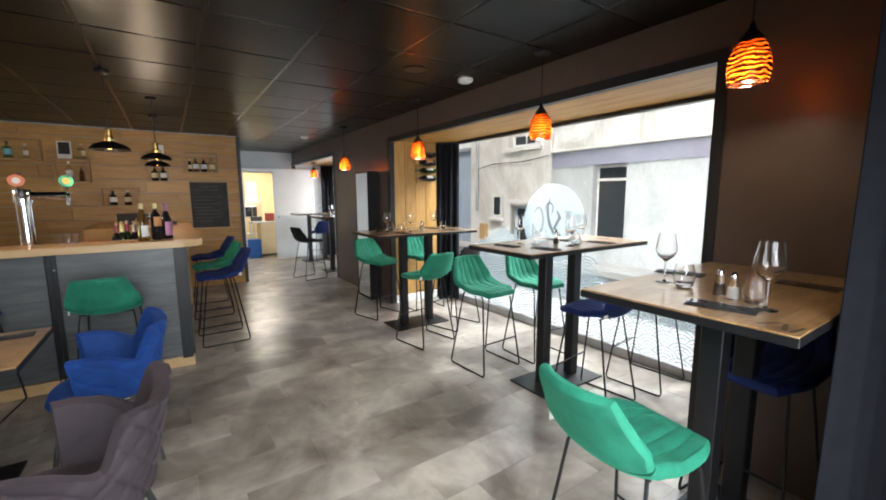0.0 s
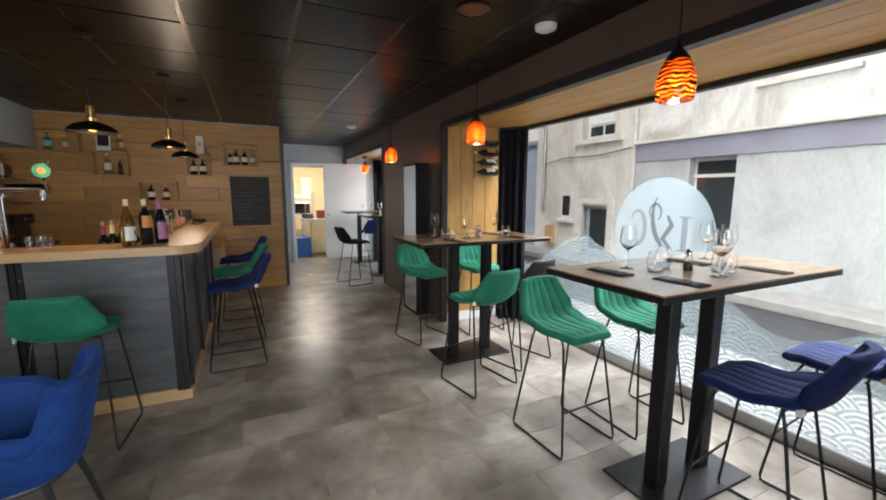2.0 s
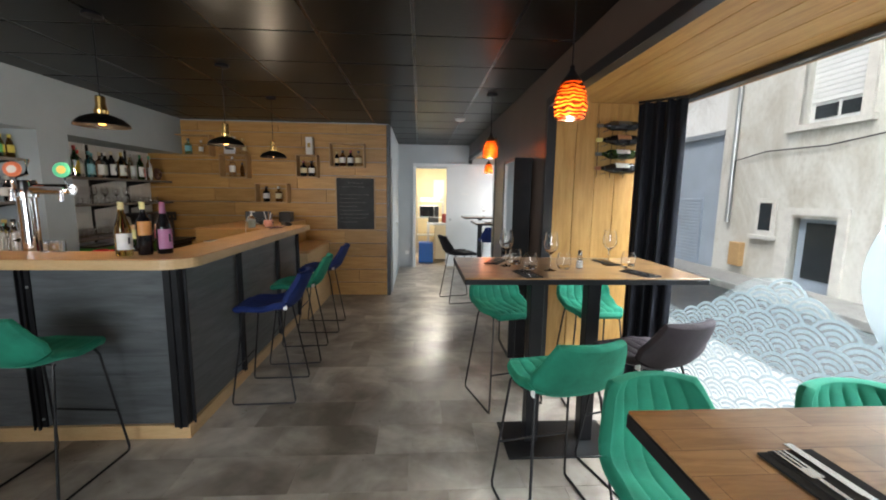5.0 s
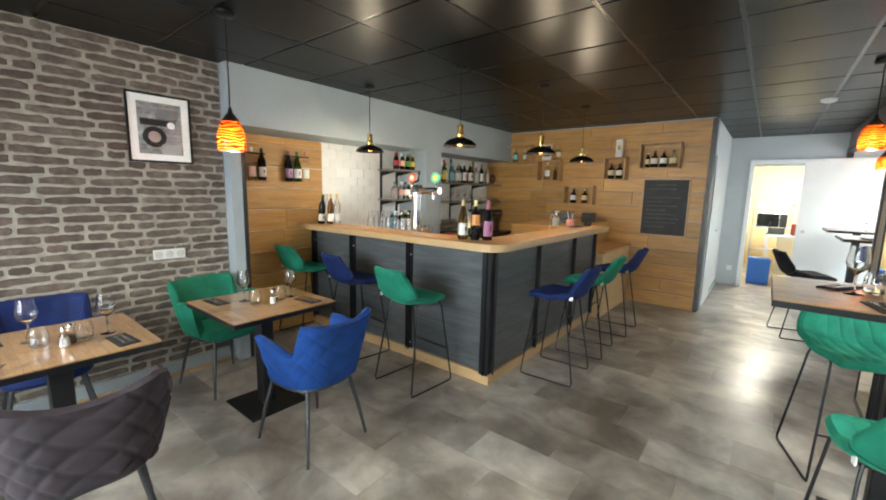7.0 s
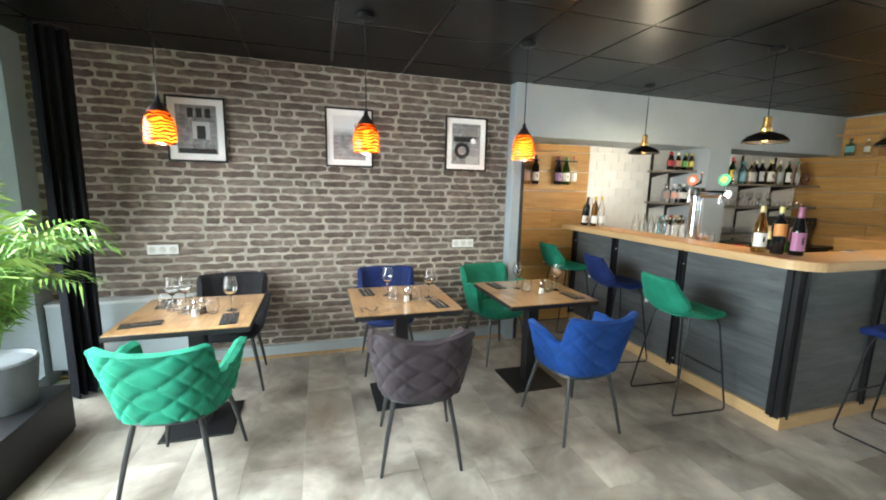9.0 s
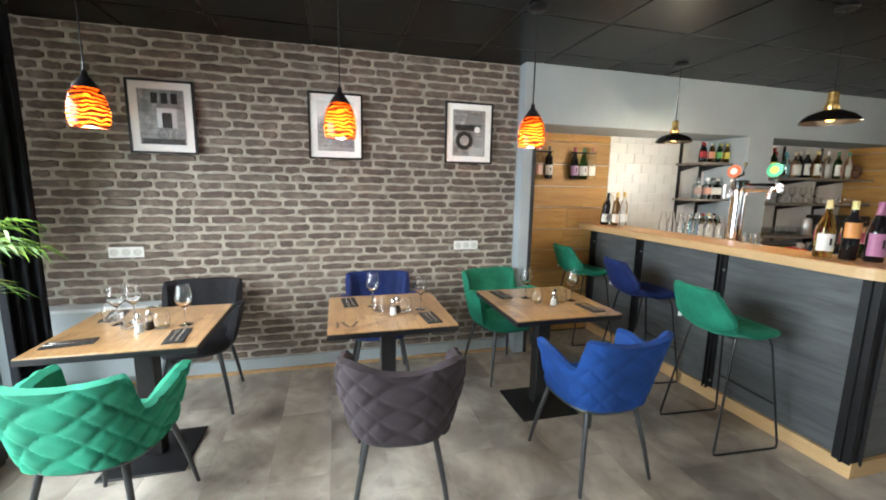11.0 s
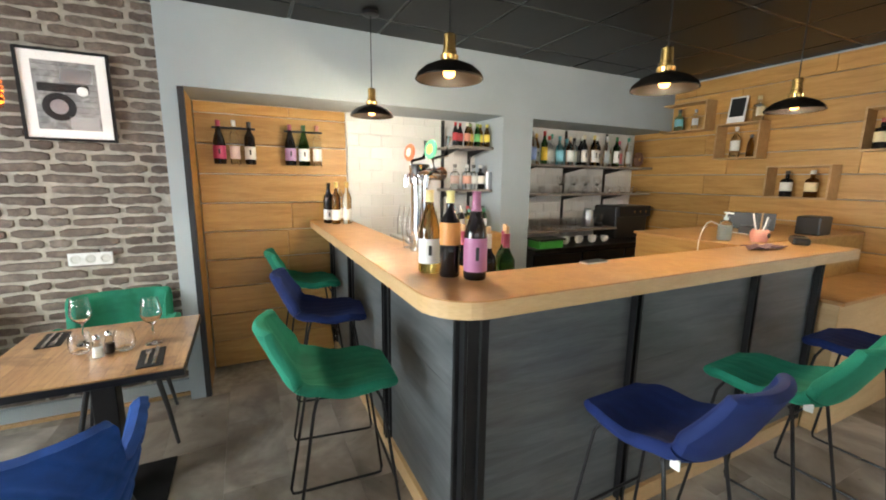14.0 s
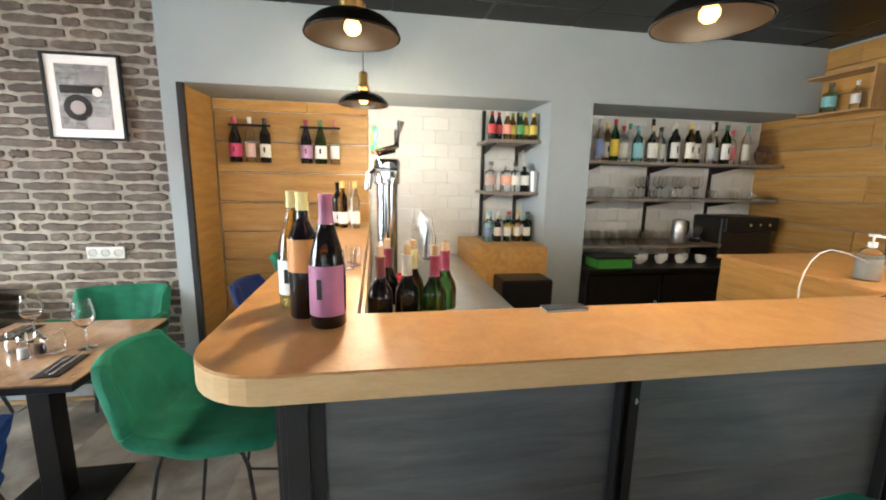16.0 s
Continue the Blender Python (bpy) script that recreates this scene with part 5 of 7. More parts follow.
for s, rgb, rgb2 in ((-0.01, (0.80, 0.22, 0.10), (0.85, 0.80, 0.75)), (0.27, (0.10, 0.50, 0.28), (0.80, 0.50, 0.12))):
    f = part("faucet", tube([(s, 0.03, 0.47), (s, -0.05, 0.475), (s, -0.075, 0.46), (s, -0.08, 0.40)], 0.013, 10), M_CHROME, tap, "", True)
    part("handle", tube([(s, -0.03, 0.48), (s, -0.045, 0.54), (s, 0.03, 0.56), (s, 0.045, 0.65)], [0.009, 0.010, 0.011, 0.015], 10), M_CHROME, f, "", True)
    part("medallion", lathe([(0, -0.006), (0.044, -0.006), (0.047, 0), (0.044, 0.006), (0, 0.006)], 24, None, pose(s, -0.055, 0.585, 84, 0, 12)), paint("medallion_%d" % int(9 * s + 1), rgb), f, "coloured round medallion", True)
    part("medallion_core", lathe([(0, 0.0065), (0.024, 0.0065), (0.024, 0.0075), (0, 0.0075)], 20, None, pose(s, -0.055, 0.585, 84, 0, 12)), paint("core_%d" % int(9 * s + 1), rgb2), f, "", True)
tray = thing("cup_tray", "black tray of red stacked cups behind the bar edge", "tray", "", pose(-0.52, 4.45, 0.8905))
part("tray_body", boxed(-0.13, 0.13, -0.05, 0.05, 0, 0.02, 0.004), M_PLASTIC, tray)
for cx in (-0.06, 0.04):
    part("cup_stack", lathe([(0, 0.0205), (0.030, 0.0205), (0.033, 0.10), (0.036, 0.104), (0.037, 0.16), (0.040, 0.164), (0.041, 0.235), (0.038, 0.237), (0.034, 0.15), (0, 0.15)], 20, None, Matrix.Translation((cx, 0, 0))), paint("red", (0.50, 0.02, 0.03)), tray, "red plastic cups", True)
for k in range(3):
    glassware(SG, "water_glass", "clear straight glass on the bar", -0.74 + 0.05 * k, 4.24 + 0.02 * (k % 2), BZ, "small glasses behind the bar", 0.7)

soap = thing("soap_dispenser", "clear pump bottle of hand gel on the bar", "dispenser", "", pose(-0.33, 6.20, 1.1305))
part("bottle_body", lathe([(0, 0), (0.036, 0), (0.040, 0.006), (0.040, 0.09), (0.030, 0.115), (0.014, 0.125), (0, 0.125)], 20), M_BOT_CLEAR, soap, "", True)
part("gel", lathe([(0, 0.004), (0.036, 0.005), (0.036, 0.085), (0, 0.085)], 18), paint("gel", (0.60, 0.66, 0.66), 0.3), soap, "", True)
part("pump", lathe([(0, 0.125), (0.014, 0.125), (0.014, 0.145), (0.004, 0.147), (0.004, 0.165), (0.016, 0.166), (0.016, 0.175), (0, 0.176)], 14), M_WHITE, soap, "white pump head", True)
part("spout", tube([(0, 0, 0.170), (0.04, 0.0, 0.168)], 0.005, 8), M_WHITE, soap)
pot = thing("pen_pot", "pink pot holding pens and scissors on the bar", "pen pot", "", pose(-0.20, 6.33, 1.1305))
part("pot_body", lathe([(0, 0), (0.040, 0), (0.050, 0.03), (0.048, 0.06), (0.040, 0.075), (0.037, 0.074), (0.044, 0.05), (0, 0.006)], 20), paint("pink", (0.78, 0.36, 0.28)), pot, "", True)
part("badge", lathe([(0, 0), (0.016, 0), (0.016, 0.002), (0, 0.002)], 14, None, pose(0.049, 0, 0.042, 0, 88)), M_PLASTIC, pot)
for k, rgb in enumerate(((0.1, 0.1, 0.12), (0.8, 0.8, 0.8), (0.05, 0.05, 0.06), (0.75, 0.72, 0.68), (0.35, 0.2, 0.1))):
    a = k * 1.3
    part("pen", tube([(0.01 * math.cos(a), 0.01 * math.sin(a), 0.02), (0.045 * math.cos(a), 0.045 * math.sin(a), 0.14 + 0.01 * k)], 0.005, 8), paint("pen_%d" % k, rgb), pot)
cloth = thing("bar_cloth", "crumpled mauve cloth lying on the bar", "cloth", "", pose(0.0, 5.96, BZ))
part("fabric", grid_sheet(14, 10, lambda u, v: Vector((0.10 * (u - 0.5) + 0.01 * math.sin(v * 9), 0.24 * (v - 0.5) + 0.012 * math.sin(u * 8), 0.006 + 0.010 * (1 + math.sin(u * 9 + v * 5) * math.cos(v * 8)))), 0.003), plain("mauve_cotton", (0.20, 0.12, 0.14), 0.9, 0, 0.2, 20, 0.2), cloth, "", True)
term = thing("card_terminal", "black card payment terminal on the bar", "card terminal", "", pose(-0.02, 6.38, BZ, 0, 0, 30))
part("terminal_body", boxed(-0.04, 0.04, -0.09, 0.09, 0, 0.04, 0.012, 2), M_PLASTIC, term)
part("screen", boxed(-0.028, 0.028, 0.02, 0.075, 0.0402, 0.0415), M_DKGL, term)
till = thing("till_tablet", "black tablet till on a tilted stand beside the wall", "till", "", pose(-0.45, 6.70, 1.1305, 0, 0, 200))
part("tablet", box(bmesh.new(), -0.14, 0.14, -0.012, 0.0, 0.03, 0.15, 0.004), M_PLASTIC, till)
part("stand", boxed(-0.05, 0.05, 0.0005, 0.08, 0, 0.06, 0.006), M_PLASTIC, till)
printer = thing("receipt_printer", "black receipt printer beside the till", "printer", "", pose(-0.25, 7.1, 1.1305))
part("printer_body", boxed(-0.07, 0.07, -0.09, 0.09, 0, 0.13, 0.012, 2), M_PLASTIC, printer)
cable = thing("white_cable", "thin white cable looping over the bar edge", "cable")
part("wire", tube([(-0.20, 5.74, 0.895), (-0.20, 5.74, 1.08), (-0.2, 5.735, 1.15), (-0.2, 5.745, 1.20), (-0.2, 5.765, 1.235), (-0.205, 5.80, 1.262), (-0.22, 5.86, 1.27), (-0.26, 5.98, 1.25), (-0.33, 6.25, 1.18), (-0.40, 6.60, 1.135)], 0.003, 6), M_WHITE, cable)
book = thing("order_pad", "small dark order pad lying on the bar edge", "notebook", "", pose(-0.085, 4.84, BZ, 0, 0, 2))
part("pages", boxed(-0.022, 0.022, -0.06, 0.06, 0, 0.006, 0.001), M_PAPER, book)
part("cover", boxed(-0.023, 0.023, -0.061, 0.061, 0.0062, 0.008, 0.0005), M_PLASTIC, book)

# inner side of the bar
inner = thing("bar_undercounter", "steel undercounter with sink behind the bar", "counter")
part("steel_top", boxed(-2.27, -0.125, 4.31, 4.98, 0.86, 0.89, 0.004), M_STEEL, inner)
part("carcass", boxed(-2.27, -0.13, 4.31, 4.92, 0, 0.86), M_PANEL, inner)
part("steel_top_side", boxed(-0.60, -0.125, 4.99, 6.03, 0.86, 0.89, 0.004), M_STEEL, inner)
part("carcass_side", boxed(-0.56, -0.13, 4.99, 6.03, 0, 0.86), M_PANEL, inner)
part("inner_face", boxed(-2.27, -0.125, 4.292, 4.304, 0.89, BAR_TOP - 0.058), M_TOPEDGE, inner, "pale oak inner face")
rnd = random.Random(8)
for k, (x, y, body, lab, cap) in enumerate(((-0.26, 4.475, M_BOT_BLACK, None, (0.16, 0.04, 0.05)), (-0.40, 4.50, M_BOT_BLACK, WHITE_L, (0.30, 0.04, 0.08)), (-0.28, 4.555, M_BOT_BLACK, None, (0.75, 0.72, 0.66)), (-0.37, 4.58, M_BOT_GREEN, None, (0.72, 0.66, 0.30)), (-0.26, 4.635, M_BOT_GREEN, None, (0.30, 0.04, 0.08)), (-0.34, 4.68, M_BOT_GREEN, WHITE_L, (0.30, 0.04, 0.08)))):
    b = bottle(pose(x, y - 0.125, 0.955), "wine", body, lab, cap, "opened wine bottle with cork behind the bar", "opened bottles behind the bar", (0.1, 0.4), 0.80)
    part("cork", lathe([(0, 0.30), (0.010, 0.30), (0.011, 0.335), (0, 0.335)], 10), paint("cork", (0.50, 0.33, 0.18), 0.8), b, "pale cork", True)
rail = thing("bottle_rail", "steel speed rail holding opened bottles", "bottle rail")
part("rail_body", boxed(-0.46, -0.20, 4.31, 4.62, 0.8905, 0.9545, 0.004), M_STEEL, rail)
cab = thing("oak_side_cabinet", "oak cabinet with open front behind the bar", "cabinet")
part("cabinet_body", boxed(-2.27, -1.72, 4.99, 5.52, 0, 1.03, 0.004), M_OAK, cab)
bask = thing("wire_basket", "dark metal mesh basket in the bar corner", "basket", "", pose(-1.60, 5.30, 0.0))
part("basket_body", boxed(-0.11, 0.11, -0.17, 0.17, 0, 0.85, 0.01), M_BLACK, bask)
end_cab = thing("oak_end_cabinet", "oak cabinet joining the bar and the board wall", "cabinet")
part("cabinet_body", boxed(-0.85, -0.168, 6.06, 7.69, 0, 1.115, 0.003), M_OAK, end_cab)
part("cabinet_top", boxed(-0.87, -0.1675, 6.05, 7.695, 1.115, 1.13, 0.003), M_TOP, end_cab)
low = thing("low_oak_cabinet", "low pale oak cabinet at the end of the bar", "cabinet")
part("cabinet_body", boxed(-0.165, 0.16, 6.52, 7.69, 0, 0.80, 0.003), M_TOPEDGE, low)
part("cabinet_top", boxed(-0.165, 0.18, 6.51, 7.695, 0.80, 0.825, 0.003), M_TOP, low)


# ---- shelves behind the bar ----
M_SHELF = wood("grey_shelf_board", [(0.25, (0.16, 0.13, 0.11)), (0.75, (0.30, 0.26, 0.22))], (10, 2, 10), 0.5, 7, 0.05, 0.1)


def wall_shelf(y0, y1, z, depth, rails, label):
    s = thing("wall_shelf", label, "shelf", "shelves behind the bar")
    part("board", boxed(-2.30, -2.30 + depth, y0, y1, z - 0.022, z, 0.002), M_SHELF, s)
    for r in rails:
        bm = boxed(-2.30, -2.30 + depth * 0.8, r - 0.010, r + 0.010, z - 0.032, z - 0.0225)
        vs = [bm.verts.new(p) for p in ((-2.30, r - 0.004, z - 0.032), (-2.30 + depth * 0.75, r - 0.004, z - 0.032), (-2.30, r - 0.004, z - 0.085), (-2.30, r + 0.004, z - 0.032), (-2.30 + depth * 0.75, r + 0.004, z - 0.032), (-2.30, r + 0.004, z - 0.085))]
        for f in ((0, 1, 2), (3, 5, 4), (0, 3, 4, 1), (1, 4, 5, 2), (2, 5, 3, 0)):
            bm.faces.new([vs[i] for i in f])
        part("bracket", bm, M_BLACK, s, "black steel bracket")


for z in (1.77, 1.40, 1.03):
    wall_shelf(5.13, 5.525, z, 0.34, (5.20, 5.46), "dark wood wall shelf on black brackets in the first niche")
for y in (5.18, 5.46):
    structure("trim_rail", boxed(-2.30, -2.28, y - 0.012, y + 0.012, 0.95, 2.01), M_BLACK, "black shelf upright")
wall_shelf(5.85, 7.60, 1.64, 0.36, (6.05, 6.65, 7.25), "dark wood wall shelf carrying spirit bottles")
wall_shelf(5.85, 7.60, 1.36, 0.36, (6.05, 6.65, 7.25), "dark wood wall shelf carrying glasses")
wall_shelf(5.85, 7.10, 1.00, 0.38, (6.05, 6.65), "dark wood wall shelf carrying tumblers and a kettle")
for y in (6.05, 6.65, 7.25):
    structure("trim_rail", boxed(-2.30, -2.285, y - 0.012, y + 0.012, 0.9, 2.01), M_BLACK, "black shelf upright")
SP = "spirit bottles on the shelf"
kinds = [("square", M_BOT_BLACK, None, (0.05, 0.05, 0.05)), ("slim", M_BOT_CLEAR, (0.22, 0.30, 0.55), (0.7, 0.7, 0.7)), ("slim", M_BOT_GREEN, (0.80, 0.60, 0.05), (0.5, 0.05, 0.05)), ("spirit", M_BOT_CLEAR, WHITE_L, (0.6, 0.05, 0.05)), ("spirit", M_BOT_BLUE, (0.25, 0.60, 0.72), (0.2, 0.6, 0.7)), ("spirit", M_BOT_ROSE, WHITE_L, (0.7, 0.6, 0.4)), ("spirit", M_BOT_CLEAR, (0.62, 0.66, 0.58), (0.05, 0.05, 0.05)), ("wine", M_BOT_BLACK, WHITE_L, (0.7, 0.65, 0.5)), ("wine", M_BOT_AMBER, WHITE_L, (0.75, 0.6, 0.2)), ("wine", M_BOT_BLACK, WHITE_L, (0.8, 0.8, 0.75)), ("slim", M_BOT_CLEAR, (0.62, 0.66, 0.66), (0.75, 0.75, 0.75)), ("wine", M_BOT_GREEN, WHITE_L, (0.05, 0.2, 0.1)), ("spirit", M_BOT_CLEAR, (0.70, 0.20, 0.22), (0.6, 0.1, 0.2)), ("slim", M_BOT_CLEAR, (0.70, 0.74, 0.70), (0.1, 0.4, 0.3))]
for k, (kind, body, lab, cap) in enumerate(kinds):
    bottle(pose(-2.06 + 0.03 * (k % 3 - 1), 5.93 + 0.108 * k, 1.6405), kind, body, lab, cap, "spirit bottle with a coloured label on the bar shelf", SP, (0.12, 0.52))
for k in range(7):
    kind, body, lab, cap = kinds[(k * 5 + 3) % 14]
    bottle(pose(-2.20, 5.98 + 0.20 * k, 1.6405), kind, body, lab, cap, "spirit bottle with a coloured label on the bar shelf", SP, (0.12, 0.52))
wreath = thing("wicker_wreath", "round brown wicker basket leaning on the shelf", "basket", "", pose(-2.08, 7.53, 1.73))
for k in range(3):
    part("ring", tube([(0.0 + 0.01 * k, (0.065 - 0.012 * k) * math.cos(a * math.pi / 10), (0.065 - 0.012 * k) * math.sin(a * math.pi / 10)) for a in range(20)], 0.015, 6, None, True), paint("wicker", (0.16, 0.08, 0.05), 0.9), wreath)
for k in range(26):
    glassware(SG if k % 3 else TB, "bar_glass", "clear glass upside down on the bar shelf", -2.02 - 0.09 * (k % 3), 5.95 + 0.062 * k, 1.3605, "glasses on the bar shelves", 0.72)
for k in range(8):
    glassware(WG, "wine_glass", "clear stemmed wine glass on the bar shelf", -2.12 - 0.06 * (k % 2), 6.45 + 0.085 * k, 1.3605, "wine glasses on the bar shelves", 0.85)
for k in range(20):
    glassware(SG, "bar_tumbler", "clear straight tumbler on the bar shelf", -1.97 - 0.085 * (k % 3), 5.90 + 0.041 * k, 1.0005, "tumblers on the bar shelves", 1.0)
kettle = thing("kettle", "brushed steel kettle with black handle on the shelf", "kettle", "", pose(-2.05, 6.80, 1.0005))
part("kettle_body", lathe([(0, 0), (0.062, 0), (0.064, 0.01), (0.050, 0.17), (0.045, 0.185), (0.02, 0.195), (0, 0.195)], 24), M_STEEL, kettle, "", True)
part("handle", tube([(0.0, 0.045, 0.18), (0.0, 0.085, 0.17), (0.0, 0.09, 0.09), (0.0, 0.06, 0.03)], 0.010, 8), M_PLASTIC, kettle)
grinder = thing("blender_jug", "glass blender jug on a dark base", "blender", "", pose(-2.08, 6.99, 1.0005))
part("jug", lathe([(0.035, 0.03), (0.055, 0.10), (0.05, 0.13), (0.048, 0.13), (0.053, 0.10), (0.033, 0.034)], 20), M_GLASS, grinder, "", True)
part("base", lathe([(0, 0), (0.05, 0), (0.045, 0.03), (0, 0.03)], 20), M_PLASTIC, grinder, "", True)
coffee = thing("coffee_machine", "black coffee machine standing in the bar corner", "coffee machine", "", pose(-2.02, 7.38, 0.86))
part("machine_body", boxed(-0.26, 0.06, -0.26, 0.24, 0, 0.36, 0.02, 2), M_PLASTIC, coffee)
part("front_panel", boxed(0.06, 0.10, -0.26, 0.24, 0.24, 0.36, 0.01), M_BLACK, coffee)
for k in range(3):
    part("knob", lathe([(0, 0), (0.014, 0), (0.012, 0.02), (0, 0.02)], 12, None, pose(0.10, -0.05 + 0.09 * k, 0.30, 0, 90)), M_CHROME, coffee, "chrome knob", True)
back = thing("back_counter", "black refrigerated back counter with glass doors", "counter")
part("counter_top", boxed(-2.30, -1.72, 5.85, 7.69, 0.83, 0.86, 0.004), M_BLACK, back)
part("counter_body", boxed(-2.30, -1.78, 5.86, 7.69, 0, 0.83), M_PLASTIC, back)
for k in range(3):
    dr = part("glass_door", boxed(-1.78, -1.765, 5.88 + 0.6 * k, 6.46 + 0.6 * k, 0.08, 0.80, 0.003), M_DKGL, back)
    part("door_handle", boxed(-1.765, -1.75, 6.42 + 0.6 * k, 6.44 + 0.6 * k, 0.3, 0.6, 0.003), M_STEEL, dr)
for k in range(7):
    c = thing("coffee_cup", "white porcelain coffee cup stacked on the back counter", "cup", "cups on the back counter", pose(-1.90 - 0.08 * (k % 2), 6.36 + 0.09 * k, 0.8605))
    part("cup_body", lathe([(0, 0), (0.022, 0), (0.036, 0.03), (0.038, 0.06), (0.036, 0.06), (0.033, 0.03), (0, 0.006)], 16), M_WHITE, c, "", True)
    part("handle", tube([(0.036, 0, 0.05), (0.055, 0, 0.045), (0.05, 0, 0.02), (0.034, 0, 0.015)], 0.004, 6), M_WHITE, c)
crate = thing("green_crate", "green plastic crate under a black tray", "crate", "", pose(-1.82, 6.05, 0.8605))
part("crate_body", boxed(-0.09, 0.09, -0.14, 0.14, 0, 0.07, 0.006), paint("green_plastic", (0.06, 0.30, 0.05)), crate)
part("black_tray", boxed(-0.10, 0.10, -0.16, 0.16, 0.071, 0.09, 0.004), M_PLASTIC, crate, "black tray")
for k, (x, body, lab, cap) in enumerate(((5.17, M_BOT_BLACK, (0.5, 0.03, 0.04), (0.4, 0.02, 0.03)), (5.23, M_BOT_BLACK, (0.5, 0.03, 0.04), (0.4, 0.02, 0.03)), (5.285, M_BOT_AMBER, (0.7, 0.3, 0.2), (0.7, 0.7, 0.6)), (5.335, M_BOT_AMBER, (0.7, 0.5, 0.1), (0.2, 0.3, 0.1)), (5.385, M_BOT_GREEN, (0.1, 0.35, 0.1), (0.2, 0.3, 0.1)), (5.435, M_BOT_AMBER, (0.75, 0.6, 0.1), (0.7, 0.6, 0.1)), (5.485, M_BOT_AMBER, (0.75, 0.6, 0.1), (0.7, 0.6, 0.1)))):
    bottle(pose(-2.02 - 0.03 * (k % 2), x, 1.7705), "small", body, lab, cap, "small soft drink bottle on the niche shelf", "small bottles on the niche shelves")
for k, (y, body, lab, cap) in enumerate(((5.18, M_BOT_CLEAR, (0.5, 0.35, 0.3), (0.2, 0.2, 0.2)), (5.30, M_BOT_CLEAR, (0.75, 0.4, 0.3), (0.7, 0.7, 0.7)), (5.37, M_BOT_CLEAR, WHITE_L, (0.05, 0.05, 0.05)), (5.44, M_BOT_BLACK, WHITE_L, (0.7, 0.7, 0.65)))):
    bottle(pose(-2.04, y, 1.4005), "square", body, lab, cap, "short spirit bottle on the niche shelf", "short bottles on the niche shelves")
shk = thing("cocktail_shaker", "brushed steel cocktail shaker on the niche shelf", "shaker", "", pose(-2.0, 5.50, 1.4005))
part("cup", lathe([(0, 0), (0.026, 0), (0.034, 0.15), (0.032, 0.15), (0, 0.006)], 18), M_STEEL, shk, "", True)
for k in range(10):
    kind, body, lab, cap = kinds[(k * 3 + 1) % 14]
    bottle(pose(-2.0 - 0.09 * (k % 2), 5.16 + 0.038 * k, 1.0305), "square" if k % 2 else "small", body, lab, cap, "syrup bottle on the lowest niche shelf", "syrup bottles on the niche shelf")
# bottles on the left end of the bar
for k, (x, y, kind, body, tilt) in enumerate(((-2.02, 4.08, "wine", M_BOT_BLACK, 9), (-2.02, 4.17, "slim", M_BOT_CLEAR, -4), (-1.92, 4.12, "slim", M_BOT_AMBER, 5), (-1.90, 4.20, "slim", M_BOT_CLEAR, 0))):
    bottle(pose(x, y, BZ + 0.006, 0, tilt, 0), kind, body, WHITE_L, None if k < 2 else (0.7, 0.5, 0.15), "wine bottle standing in a wire holder on the bar", "bottles at the end of the bar", (0.1, 0.35))
for k in range(7):
    c = thing("carafe", "clear glass water carafe behind the bar", "carafe", "carafes behind the bar", pose(-1.85 + 0.10 * k, 4.62, 0.8905 + 0.16))
    part("carafe_body", lathe([(0, 0), (0.036, 0), (0.040, 0.01), (0.040, 0.12), (0.022, 0.19), (0.020, 0.23), (0.018, 0.23), (0.020, 0.19), (0.037, 0.12), (0.036, 0.012), (0, 0.006)], 18), M_GLASS, c, "", True)
crt = thing("glass_rack", "grey dishwasher rack carrying carafes", "rack")
part("rack_body", boxed(-1.93, -1.18, 4.54, 4.72, 0.8902, 1.05, 0.006), M_ALU, crt)


# ---- wall wine holders in the niche ----
def holder(y0, tints):
    h = thing("wall_bottle_holder", "black wall bar holding three wine bottles by the neck", "bottle holder", "wall bottle holders", pose(-2.28, y0, 1.83))
    part("bar", boxed(0.045, 0.060, -0.04, 0.24, -0.008, 0.008, 0.003), M_BLACK, h)
    for k in range(2):
        part("arm", boxed(0.0, 0.045, 0.0 + 0.2 * k - 0.006, 0.0 + 0.2 * k + 0.006, -0.006, 0.006), M_BLACK, h)
    for k, (kind, body, lab, cap) in enumerate(tints):
        bottle(pose(-2.225, y0 + 0.10 * k, 1.575), kind, body, lab, cap, "wine bottle hanging in the wall holder on oak boards", "bottles in the wall holders", (0.12, 0.42))


holder(3.37, (("burgundy", M_BOT_BLACK, (0.55, 0.04, 0.15), (0.3, 0.03, 0.08)), ("slim", M_BOT_CLEAR, (0.7, 0.5, 0.45), (0.7, 0.7, 0.7)), ("wine", M_BOT_BLACK, WHITE_L, (0.05, 0.05, 0.05))))
holder(3.85, (("burgundy", M_BOT_BLACK, (0.38, 0.22, 0.40), (0.3, 0.05, 0.1)), ("burgundy", M_BOT_GREEN, WHITE_L, (0.08, 0.2, 0.08)), ("slim", M_BOT_CLEAR, WHITE_L, (0.5, 0.2, 0.15))))


